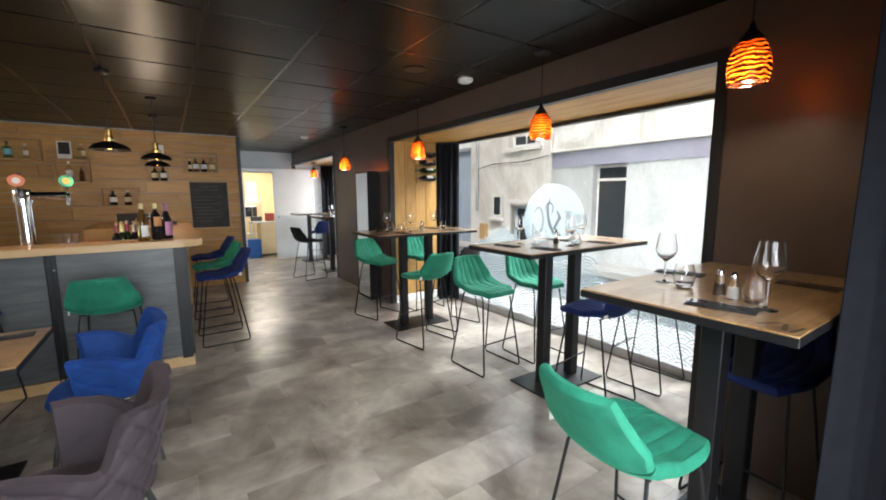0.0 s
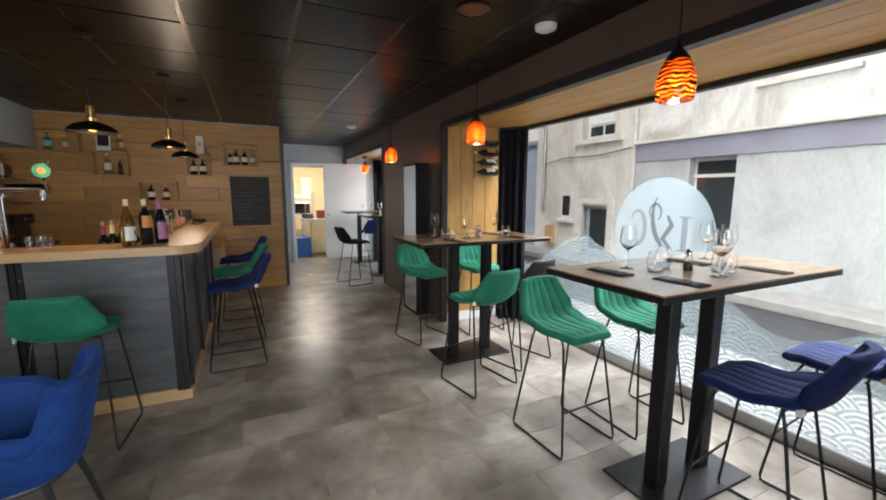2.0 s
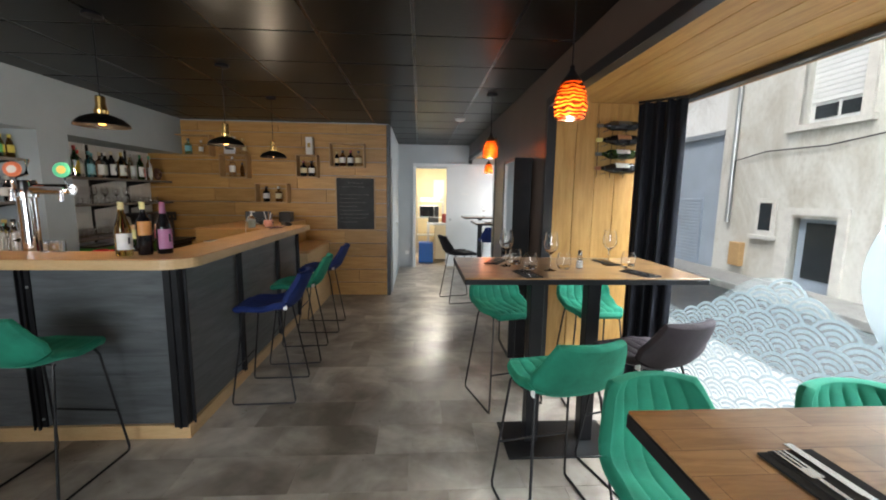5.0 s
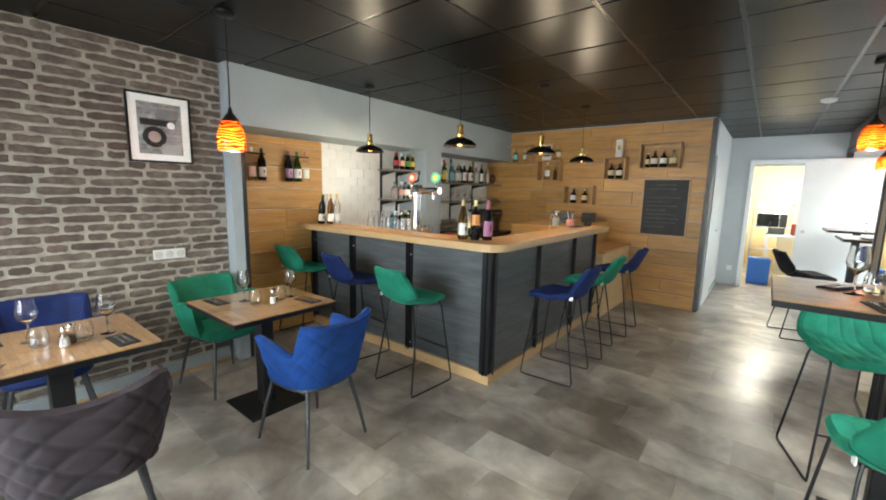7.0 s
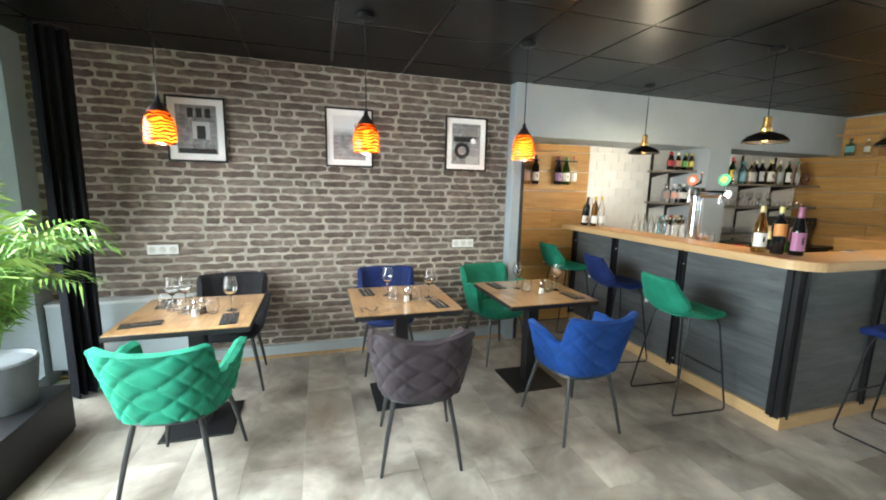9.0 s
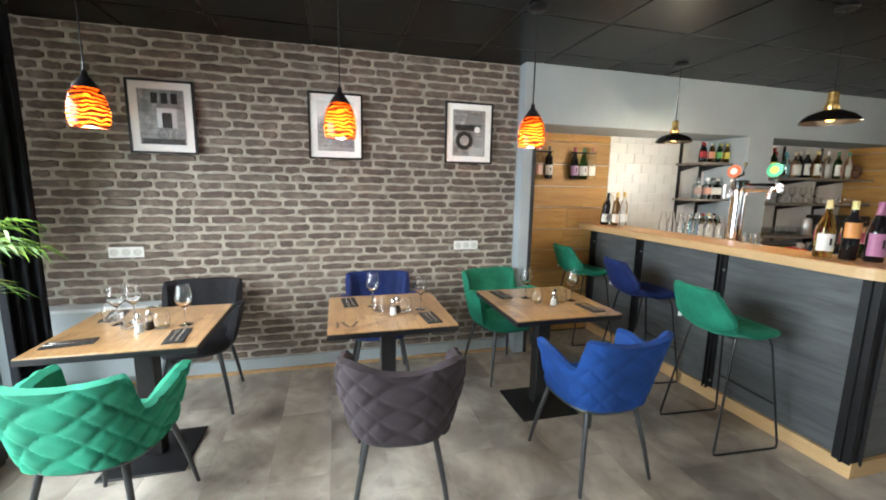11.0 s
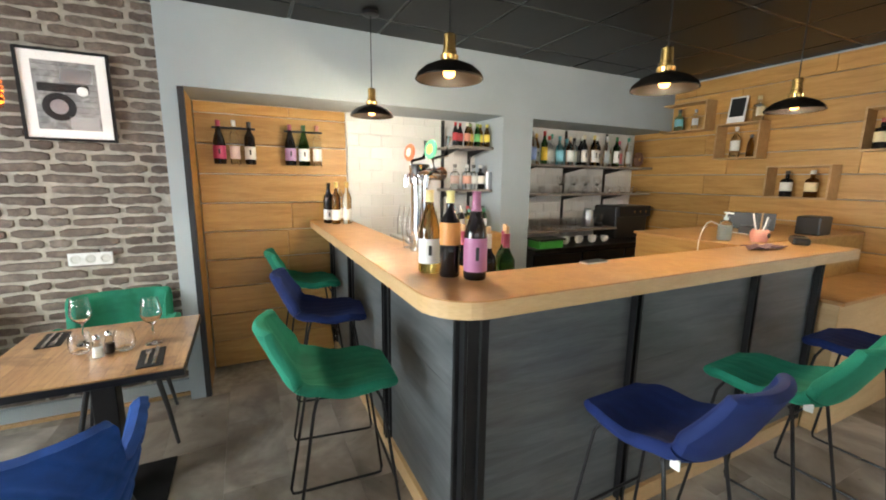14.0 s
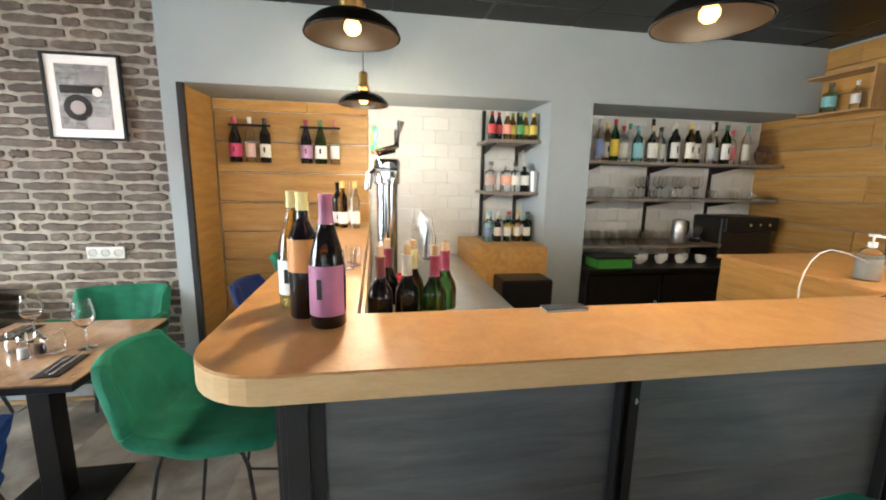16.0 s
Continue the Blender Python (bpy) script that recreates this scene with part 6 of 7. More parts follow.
# ---- crates on the oak board wall ----
def wall_crate(x0, x1, z0, z1, items):
    c = thing("wall_crate", "open oak crate hung on the board wall with bottles", "crate shelf", "crates on the board wall", pose((x0 + x1) / 2, 7.70, z0))
    w, h, d = (x1 - x0) / 2, z1 - z0, 0.16
    part("bottom", boxed(-w, w, -d, 0, 0, 0.014, 0.001), M_CRATE, c)
    part("top", boxed(-w, w, -d, 0, h - 0.014, h, 0.001), M_CRATE, c)
    part("side", boxed(-w, -w + 0.014, -d, 0, 0.014, h - 0.014, 0.001), M_CRATE, c)
    part("side", boxed(w - 0.014, w, -d, 0, 0.014, h - 0.014, 0.001), M_CRATE, c)
    for dx, kind, body, lab, cap in items:
        bottle(pose((x0 + x1) / 2 + dx, 7.62, z0 + 0.0145, 0, 0, -80), kind, body, lab, cap, "decorative spirit bottle in an oak wall crate", "bottles in the wall crates")


wall_crate(-1.86, -1.38, 1.99, 2.27, ((-0.08, "square", M_BOT_BLUE, (0.2, 0.5, 0.55), (0.1, 0.1, 0.1)), (0.09, "small", M_BOT_CLEAR, WHITE_L, (0.7, 0.7, 0.7))))
wall_crate(-1.27, -0.90, 1.70, 2.02, ((-0.04, "spirit", M_BOT_CLEAR, WHITE_L, (0.7, 0.7, 0.7)), (0.09, "small", M_BOT_AMBER, None, (0.1, 0.1, 0.1))))
wall_crate(-0.81, -0.37, 1.36, 1.63, ((-0.09, "square", M_BOT_BLACK, WHITE_L, (0.05, 0.05, 0.05)), (0.08, "square", M_BOT_AMBER, CREAM_L, (0.6, 0.6, 0.55))))
wall_crate(-0.24, 0.05, 1.72, 2.03, ((-0.06, "square", M_BOT_BLACK, CREAM_L, (0.3, 0.05, 0.05)), (0.05, "square", M_BOT_BLACK, WHITE_L, (0.05, 0.05, 0.05))))
wall_crate(0.22, 0.70, 1.87, 2.20, ((-0.15, "small", M_BOT_BLACK, CREAM_L, (0.6, 0.5, 0.2)), (-0.07, "square", M_BOT_AMBER, WHITE_L, (0.1, 0.1, 0.1)), (0.04, "square", M_BOT_BLACK, WHITE_L, (0.5, 0.1, 0.1)), (0.15, "square", M_BOT_CLEAR, CREAM_L, (0.1, 0.1, 0.1))))
pc = thing("framed_card", "small framed black sign standing on a wall crate", "sign", "", pose(-1.15, 7.62, 2.021, -8, 0, 0))
part("frame", boxed(-0.075, 0.075, -0.012, 0, 0, 0.24, 0.002), M_PAPER, pc)
part("sheet", boxed(-0.06, 0.06, -0.0135, -0.012, 0.06, 0.225), M_PLASTIC, pc)
bottle(pose(-0.97, 7.62, 2.0205), "square", M_BOT_CLEAR, CREAM_L, (0.5, 0.4, 0.2), "clear spirit bottle standing on a wall crate")
bx = thing("gift_box", "tall white carton standing on a wall crate", "carton", "", pose(-0.06, 7.62, 2.0305))
part("carton", boxed(-0.045, 0.045, -0.045, 0.045, 0, 0.24, 0.002), M_PAPER, bx)
part("print", boxed(-0.02, 0.02, -0.0465, -0.045, 0.10, 0.16), paint("gold", (0.5, 0.35, 0.12)), bx)


# ---- wine rack in the bay ----
rack = thing("wine_rack", "black wire wall rack holding four lying wine bottles", "wine rack", "", pose(2.99, 4.955, 1.66))
for x in (-0.11, 0.0, 0.11):
    part("upright", tube([(x, -0.012, 0.0), (x, -0.012, 0.44)], 0.003, 6), M_BLACK, rack)
for k in range(4):
    z = 0.03 + 0.108 * k
    for x in (-0.08, 0.08):
        part("cradle", tube([(x, -0.012, z + 0.05), (x, -0.10, z + 0.05), (x, -0.10, z), (x, -0.012, z)], 0.003, 6), M_BLACK, rack)
    bottle(pose(2.99 + 0.16, 4.895, 1.66 + z + 0.042, 0, -90, 0), "wine" if k % 2 else "burgundy", M_BOT_BLACK if k != 1 else M_BOT_GREEN, (WHITE_L, WHITE_L, (0.55, 0.25, 0.12), (0.1, 0.1, 0.1))[k], ((0.35, 0.12, 0.06), (0.1, 0.1, 0.1), (0.7, 0.6, 0.2), (0.1, 0.1, 0.1))[k], "wine bottle lying in the wall rack", "bottles in the wine rack", (0.15, 0.5))


# ---- palm by the front window ----
ped = thing("pedestal", "low black painted box pedestal by the front window", "pedestal", "", pose(-0.78, -0.32, 0))
part("pedestal_box", boxed(-0.32, 0.36, -0.18, 0.18, 0.02, 0.285, 0.004), M_BLACK, ped)
part("top_board", boxed(-0.325, 0.365, -0.185, 0.185, 0.285, 0.30, 0.003), M_BLACK, ped)
part("plinth", boxed(-0.31, 0.35, -0.17, 0.17, 0, 0.02), M_PLASTIC, ped)
plant = thing("palm_plant", "green areca palm with drooping fronds in a grey pot", "plant", "", pose(-0.88, -0.33, 0.3005))
part("pot", lathe([(0, 0), (0.13, 0), (0.16, 0.26), (0.15, 0.27), (0.14, 0.25), (0, 0.22)], 24), plain("grey_pot", (0.10, 0.11, 0.12), 0.6, 0, 0.15, 8, 0.1), plant, "matte grey pot", True)


def leaf_material():
    m, t, b = nodes_of("palm_leaf")
    c = ramp(t, rand_value(t, True), [(0, (0.06, 0.15, 0.02)), (0.6, (0.14, 0.28, 0.035)), (1, (0.26, 0.34, 0.06))])
    t.links.new(c, b.inputs["Base Color"])
    b.inputs["Roughness"].default_value = 0.45
    b.inputs["Subsurface Weight"].default_value = 0.0
    return m


M_LEAF = leaf_material()
rnd = random.Random(3)
for f in range(34):
    ang, lean, length = rnd.uniform(0, 6.283), rnd.uniform(0.2, 0.85), rnd.uniform(0.75, 1.2)
    d = Vector((math.cos(ang), math.sin(ang), 0))
    pts = []
    for k in range(13):
        s = k / 12
        out = lean * (0.15 * s + 0.55 * s * s) * length
        up = length * (1.05 * s - 0.62 * lean * s * s * s)
        pts.append(d * out + Vector((0, 0, 0.22 + up)))
    bm = tube(pts, [0.005 * (1 - 0.7 * k / 12) for k in range(13)], 5)
    side = Vector((-d.y, d.x, 0))
    for k in [q / 2 for q in range(5, 25)]:
        lo, fr = int(k), k - int(k)
        p = pts[lo].lerp(pts[min(12, lo + 1)], fr)
        tang = (pts[lo] - pts[lo - 1]).normalized()
        for s in (-1, 1):
            l = (0.26 - 0.10 * abs(k - 7) / 6) * rnd.uniform(0.8, 1.1)
            tip = p + side * s * l * 0.72 + tang * l * 0.55 - Vector((0, 0, l * rnd.uniform(0.15, 0.55)))
            midp = p + side * s * l * 0.42 + tang * l * 0.30
            w = tang * 0.0085
            v = [bm.verts.new(q) for q in (p, midp - w, tip, midp + w)]
            bm.faces.new(v)
    part("frond", bm, M_LEAF, plant)


# ---- kitchen seen through the doorway ----
kl = thing("kitchen_ceiling_light", "white square ceiling light in the kitchen, lit", "ceiling light", "", pose(1.9, 11.6, CEIL))
part("frame", boxed(-0.31, 0.31, -0.31, 0.31, -0.03, 0, 0.004), M_WHITE, kl)
part("diffuser", boxed(-0.29, 0.29, -0.29, 0.29, -0.034, -0.0305), glow("kitchen_light_panel", (1.0, 0.93, 0.8), 6.0), kl, "glowing diffuser")
area_lamp("kitchen_lamp", (1.9, 11.6, CEIL - 0.06), (1.9, 11.6, 0), 0.58, 0.58, 45, (1.0, 0.93, 0.80))
kt = thing("kitchen_worktable", "pale worktable with lower shelf in the kitchen", "worktable", "", pose(1.95, 11.1, 0))
part("tabletop", boxed(-0.30, 0.5, -0.3, 0.3, 0.82, 0.86, 0.004), M_STEEL, kt)
part("cabinet_body", boxed(-0.12, 0.48, -0.28, 0.28, 0.05, 0.82, 0.004), M_CREAM2, kt, "cream cabinet body")
for x in (-0.27, 0.46):
    for y in (-0.27, 0.27):
        part("leg", boxed(x - 0.02, x + 0.02, y - 0.02, y + 0.02, 0, 0.82), M_STEEL, kt)
mw = thing("microwave_oven", "steel microwave oven on a kitchen shelf", "microwave oven", "", pose(1.72, 12.2, 0.92))
part("oven_body", boxed(-0.25, 0.25, -0.18, 0.18, 0, 0.30, 0.008), M_STEEL, mw)
part("oven_door", boxed(-0.23, 0.12, -0.192, -0.18, 0.02, 0.28, 0.004), M_DKGL, mw)
part("control_panel", boxed(0.13, 0.24, -0.19, -0.18, 0.02, 0.28), M_PLASTIC, mw)
ks = thing("kitchen_shelf", "steel kitchen shelf unit", "shelf", "", pose(1.75, 12.25, 0))
for z in (0.45, 0.90, 1.30):
    part("shelf_board", boxed(-0.35, 0.35, -0.22, 0.22, z, z + 0.02), M_STEEL, ks)
for x in (-0.33, 0.33):
    for y in (-0.2, 0.2):
        part("upright", boxed(x - 0.012, x + 0.012, y - 0.012, y + 0.012, 0, 1.5), M_STEEL, ks)
for k, (x, y, z, w, h, rgb, nm) in enumerate(((1.62, 12.2, 1.3205, 0.14, 0.10, (0.5, 0.5, 0.5), "stack of grey trays"), (1.88, 12.2, 1.3205, 0.12, 0.08, (0.7, 0.68, 0.6), "white storage box"), (1.62, 10.7, 0.0, 0.16, 0.45, (0.02, 0.12, 0.45), "blue plastic bin"), (2.1, 11.1, 0.8605, 0.10, 0.20, (0.35, 0.05, 0.04), "red slicer machine"), (1.8, 11.2, 0.8605, 0.12, 0.12, (0.08, 0.08, 0.08), "black kitchen appliance"), (2.0, 13.0, 1.4, 0.15, 0.5, (0.8, 0.75, 0.6), "white paper notices pinned"))):
    b = thing("storage_box" if k < 2 else ("waste_bin" if k == 2 else "kitchen_appliance" if k < 5 else "wall_notice"), nm + " in the kitchen", "box" if k < 2 else ("bin" if k == 2 else "appliance" if k < 5 else "notice"), "", pose(x, y, z))
    part("body", boxed(-w, w, -w * (0.8 if k < 5 else 0.05), w * (0.8 if k < 5 else 0.05), 0, h, 0.01), paint("kit_%d" % k, rgb), b)


# ---- street outside ----
def facade_paint(name, base, stain, rough=0.85, amount=0.6):
    m, t, b = nodes_of(name)
    v = coords(t, (1, 1, 0.55))
    n = noise_tex(t, v, 0.9, 7, 0.68, 0.6)
    f = noise_tex(t, v, 22.0, 5, 0.6)
    c = ramp(t, n, [(0.36, stain), (0.55, base), (0.8, tuple(min(1, x * 1.08) for x in base))])
    c = mix(t, c, ramp(t, f, [(0.3, (0.8, 0.8, 0.78)), (0.6, (1, 1, 1))]), amount, "MULTIPLY")
    t.links.new(c, b.inputs["Base Color"])
    b.inputs["Roughness"].default_value = rough
    bump(t, b, f, 0.3, 0.01)
    return m


M_RENDER = facade_paint("weathered_cream_render", (0.70, 0.69, 0.65), (0.52, 0.49, 0.43))
M_UPPER = facade_paint("stained_white_render", (0.76, 0.76, 0.745), (0.42, 0.40, 0.36))
M_SHOPG = facade_paint("pale_grey_render", (0.53, 0.55, 0.56), (0.43, 0.45, 0.45))
M_BAND = plain("lilac_grey_band", (0.30, 0.30, 0.38), 0.6, 0, 0.08, 2, 0.05)
M_STONE = plain("pale_dressed_stone", (0.66, 0.64, 0.60), 0.8, 0, 0.1, 6, 0.2)
M_GREYBLUE = plain("grey_blue_wall", (0.36, 0.42, 0.50), 0.7, 0, 0.08, 2, 0.1)
M_DKGLASS = plain("dark_window_glass", (0.03, 0.035, 0.04), 0.08, 0, 0.1, 3, 0)
M_ASPHALT = plain("asphalt", (0.06, 0.06, 0.062), 0.9, 0, 0.2, 8, 0.5)
M_PAVE = plain("pavement_concrete", (0.35, 0.34, 0.32), 0.85, 0, 0.12, 4, 0.3)
structure("ground", boxed(-300, 300, -300, 300, -0.35, -0.20), M_ASPHALT, "grey asphalt street")
structure("pavement", boxed(3.62, 4.8, -20, 30, -0.199, -0.06, 0.01), M_PAVE, "concrete pavement outside the shop window")
structure("pavement_far", boxed(7.3, 8.2, -20, 30, -0.199, -0.06, 0.01), M_PAVE, "concrete pavement along the houses opposite")
structure("pavement_front", boxed(-20, 3.6, -3.0, -1.21, -0.199, -0.06, 0.01), M_PAVE, "concrete pavement before the shop front")
X = 8.2
shop = thing("shop_building", "grey rendered shop building with lilac band and stained upper wall", "building")
bm = boxed(X, X + 6, -14, 5.10, -0.2, 2.17)
box(bm, X, X + 6, 5.93, 7.13, -0.2, 2.17)
box(bm, X, X + 6, 5.10, 5.93, -0.2, 0.35)
box(bm, X + 0.25, X + 6, 5.10, 5.93, 0.35, 2.17)
part("wall", bm, M_SHOPG, shop, "pale grey rendered ground floor")
part("fascia", boxed(X - 0.03, X + 0.4, -14, 7.13, 2.171, 2.53), M_BAND, shop, "lilac grey fascia band")
part("cornice", boxed(X - 0.12, X + 0.3, -14, 7.15, 2.531, 2.585, 0.01), M_STONE, shop)
part("upper_wall", boxed(X + 0.02, X + 6, -14, 7.13, 2.586, 7.0), M_UPPER, shop, "stained white upper wall")
part("roof", boxed(X - 0.2, X + 6.2, -14, 7.13, 7.0, 7.3), M_ASPHALT, shop)
w = part("window", boxed(X + 0.18, X + 0.24, 5.10, 5.93, 0.35, 2.165), M_STONE, shop, "shop window in a pale frame")
part("pane", boxed(X + 0.16, X + 0.18, 5.16, 5.87, 0.42, 1.80), M_DKGLASS, w)
part("pane", boxed(X + 0.16, X + 0.18, 5.16, 5.87, 1.86, 2.10), M_DKGLASS, w)
part("transom", boxed(X + 0.14, X + 0.18, 5.10, 5.93, 1.80, 1.86), M_STONE, w)
part("upper_window_sill", boxed(X - 0.08, X + 0.1, 3.6, 4.9, 3.22, 3.30, 0.01), M_STONE, shop)

house = thing("stone_house", "weathered cream rendered house with stone door and window surrounds", "house")
HX = X + 0.05
bm = boxed(HX, HX + 6, 7.15, 7.78, -0.2, 7.2)
box(bm, HX, HX + 6, 7.78, 8.80, 1.17, 2.78)
box(bm, HX, HX + 6, 7.78, 8.80, 4.4, 7.2)
box(bm, HX + 0.25, HX + 6, 7.78, 8.80, -0.2, 4.4)
box(bm, HX, HX + 6, 8.80, 10.6, -0.2, 7.2)
part("wall", bm, M_RENDER, house)
part("roof", boxed(HX - 0.25, HX + 6.2, 7.15, 10.6, 7.2, 7.5), M_ASPHALT, house)
bm = boxed(HX - 0.04, HX + 0.02, 7.72, 7.88, -0.2, 1.23)
box(bm, HX - 0.04, HX + 0.02, 8.70, 8.96, -0.2, 1.23)
box(bm, HX - 0.05, HX + 0.02, 7.72, 8.96, 1.23, 1.36)
part("door_surround", bm, M_STONE, house, "pale dressed stone surround")
d = part("door", boxed(HX + 0.14, HX + 0.2, 7.88, 8.70, -0.2, 1.23), M_GREYBLUE, house, "grey panelled door")
part("door_glass", boxed(HX + 0.12, HX + 0.14, 8.0, 8.55, 0.1, 1.1), M_DKGLASS, d)
bm = boxed(HX - 0.04, HX + 0.02, 8.80, 8.96, 2.80, 4.4)
box(bm, HX - 0.04, HX + 0.02, 7.62, 7.78, 2.80, 4.4)
box(bm, HX - 0.10, HX + 0.05, 7.55, 9.0, 2.70, 2.80)
part("window_surround", bm, M_STONE, house, "pale stone window surround")
w = part("window", boxed(HX + 0.16, HX + 0.22, 7.78, 8.80, 2.8, 4.4), M_WHITE, house, "white window with lowered shutter")
for k in range(2):
    part("pane", boxed(HX + 0.14, HX + 0.16, 7.86 + 0.45 * k, 8.24 + 0.45 * k, 2.9, 3.12), M_DKGLASS, w)
for k in range(14):
    part("shutter_slat", boxed(HX + 0.13, HX + 0.16, 7.80, 8.78, 3.17 + k * 0.085, 3.25 + k * 0.085, 0.004), M_WHITE, w)
w = part("small_window", boxed(HX - 0.03, HX + 0.02, 9.05, 9.50, 0.80, 1.52, 0.005), M_STONE, house, "small window in a stone surround")
part("pane", boxed(HX - 0.036, HX - 0.03, 9.14, 9.41, 0.90, 1.43), M_DKGLASS, w)
part("sill", boxed(HX - 0.12, HX, 9.0, 9.55, 0.72, 0.80, 0.006), M_STONE, w)
part("downpipe", tube([(HX - 0.06, 7.2, -0.1), (HX - 0.06, 7.2, 6.9)], 0.045, 10), M_STONE, house, "pale downpipe")
part("downpipe", tube([(HX - 0.06, 10.2, 1.0), (HX - 0.06, 10.2, 6.9)], 0.045, 10), M_ALU, house, "grey downpipe")
part("meter_box", boxed(HX - 0.12, HX, 9.7, 10.0, 0.1, 0.6, 0.01), M_CRATE, house, "small ochre meter box")
part("cable", tube([(HX - 0.03, 7.3, 2.5), (HX - 0.05, 8.2, 2.40), (HX - 0.05, 9.4, 2.42), (HX - 0.06, 10.15, 2.3), (HX - 0.06, 10.2, 1.2)], 0.012, 6), M_PLASTIC, house, "sagging black cable")
garage = thing("garage_building", "grey-blue garage with a slatted roller door", "building")
bm = boxed(HX + 0.1, HX + 6, 10.65, 16, -0.2, 2.9)
part("wall", bm, M_GREYBLUE, garage)
part("roof", boxed(HX, HX + 6.2, 10.62, 16, 2.9, 3.02), M_ALU, garage)
rd = part("roller_door", boxed(HX + 0.06, HX + 0.1, 11.2, 13.6, -0.1, 1.5), M_GREYBLUE, garage)
for k in range(20):
    part("slat", boxed(HX + 0.04, HX + 0.06, 11.22, 13.58, -0.1 + k * 0.08, -0.03 + k * 0.08, 0.008), M_GREYBLUE, rd)
far = thing("gable_building", "tall pale rendered gable behind the garage", "building")
part("wall", boxed(HX + 1.2, HX + 8, 10.7, 24, 3.03, 9), M_UPPER, far)
part("roof", boxed(HX + 1.0, HX + 8.2, 10.6, 24, 9, 9.3), M_ASPHALT, far)
opp = thing("house_opposite_front", "pale rendered house across the street before the shop front", "house")
part("wall", boxed(-14, 7.5, -11, -8.5, -0.2, 6.5), M_UPPER, opp)
part("roof", boxed(-14.2, 7.7, -11.2, -8.3, 6.5, 6.9), M_ASPHALT, opp)

# own building above and around, so that the street is closed on this side
structure("wall_upper_storey", boxed(-2.45, 3.62, -1.2, 13.2, CEIL + 0.09, 6.5), M_RENDER, "upper storey above the restaurant")


# ---- frosted film on the shop window ----
def film_material(name, clear, colour):
    m, t, b = nodes_of(name)
    tl = t.nodes.new("ShaderNodeBsdfTranslucent")
    tl.inputs["Color"].default_value = (*colour, 1)
    tp = t.nodes.new("ShaderNodeBsdfTransparent")
    a1, a2 = t.nodes.new("ShaderNodeMixShader"), t.nodes.new("ShaderNodeMixShader")
    b.inputs["Base Color"].default_value = (*colour, 1)
    b.inputs["Roughness"].default_value = 0.6
    a1.inputs["Fac"].default_value = 0.75
    t.links.new(b.outputs["BSDF"], a1.inputs[1])
    t.links.new(tl.outputs["BSDF"], a1.inputs[2])
    a2.inputs["Fac"].default_value = clear
    t.links.new(a1.outputs["Shader"], a2.inputs[1])
    t.links.new(tp.outputs["BSDF"], a2.inputs[2])
    t.links.new(a2.outputs["Shader"], t.nodes["Material Output"].inputs["Surface"])
    return m


M_FILM = film_material("frosted_film", 0.36, (0.25, 0.30, 0.32))
M_FILM_THIN = film_material("thin_frosted_film", 0.66, (0.25, 0.29, 0.30))
M_FILM_CUT = film_material("cut_letter_film", 0.30, (0.05, 0.06, 0.065))
M_FILM_PALE = film_material("pale_letter_film", 0.55, (0.10, 0.12, 0.125))
R = 0.135


def wave_film(parent, y0, y1):
    verts, faces = [], []
    rows = 16
    for r in range(rows):
        cz = 0.02 + r * R / 2
        n = int((y1 - y0) / (2 * R)) + 2
        for k in range(n):
            cy = y0 + k * 2 * R + (R if r % 2 else 0)
            crest = 0.80 + 0.16 * math.sin(cy * 2.1 + 0.6) + 0.09 * math.sin(cy * 5.3)
            if cz > crest:
                continue
            lows = [(cy - R, cz - R / 2), (cy + R, cz - R / 2), (cy, cz - R)]
            for b0, b1 in ((0.22, 0.34), (0.44, 0.56), (0.66, 0.78), (0.88, 1.0)):
                for s in range(18):
                    a0, a1 = math.pi * s / 18, math.pi * (s + 1) / 18
                    am, rm = (a0 + a1) / 2, (b0 + b1) / 2 * R
                    my, mz = cy + rm * math.cos(am), cz + rm * math.sin(am)
                    if any((my - a) ** 2 + (mz - b) ** 2 < (R * 1.04) ** 2 for a, b in lows):
                        continue
                    quad = [(b0, a0), (b1, a0), (b1, a1), (b0, a1)]
                    pts = [(cy + q * R * math.cos(a), cz + q * R * math.sin(a)) for q, a in quad]
                    if min(p[0] for p in pts) < y0 + 0.05 or max(p[0] for p in pts) > y1 - 0.05 or min(p[1] for p in pts) < 0.095:
                        continue
                    i = len(verts)
                    verts += [(3.396, p[0], p[1]) for p in pts]
                    faces.append((i, i + 1, i + 2, i + 3))
    me = bpy.data.meshes.new("wave_film")
    me.from_pydata(verts, [], faces)
    me.materials.append(M_FILM)
    ob = new("wave_film", me)
    ob.parent = parent
    tagged(ob, "frosted film of overlapping wave scales", kind="stuff")


wave_film(window_1, 1.0, 5.0)
wave_film(window_2, 7.14, 10.1)


def film_sheet(parent, y0, y1):
    """The thin film behind the waves, with a wavy upper edge."""
    bm = bmesh.new()
    n = 60
    prev = None
    for k in range(n + 1):
        y = y0 + 0.05 + (y1 - y0 - 0.1) * k / n
        top = 0.88 + 0.16 * math.sin(y * 2.1 + 0.6) + 0.09 * math.sin(y * 5.3)
        pair = (bm.verts.new((3.398, y, 0.095)), bm.verts.new((3.398, y, top)))
        if prev:
            bm.faces.new((prev[0], pair[0], pair[1], prev[1]))
        prev = pair
    part("film_sheet", bm, M_FILM_THIN, parent, "thin frosted film")


film_sheet(window_1, 1.0, 5.0)
film_sheet(window_2, 7.14, 10.1)


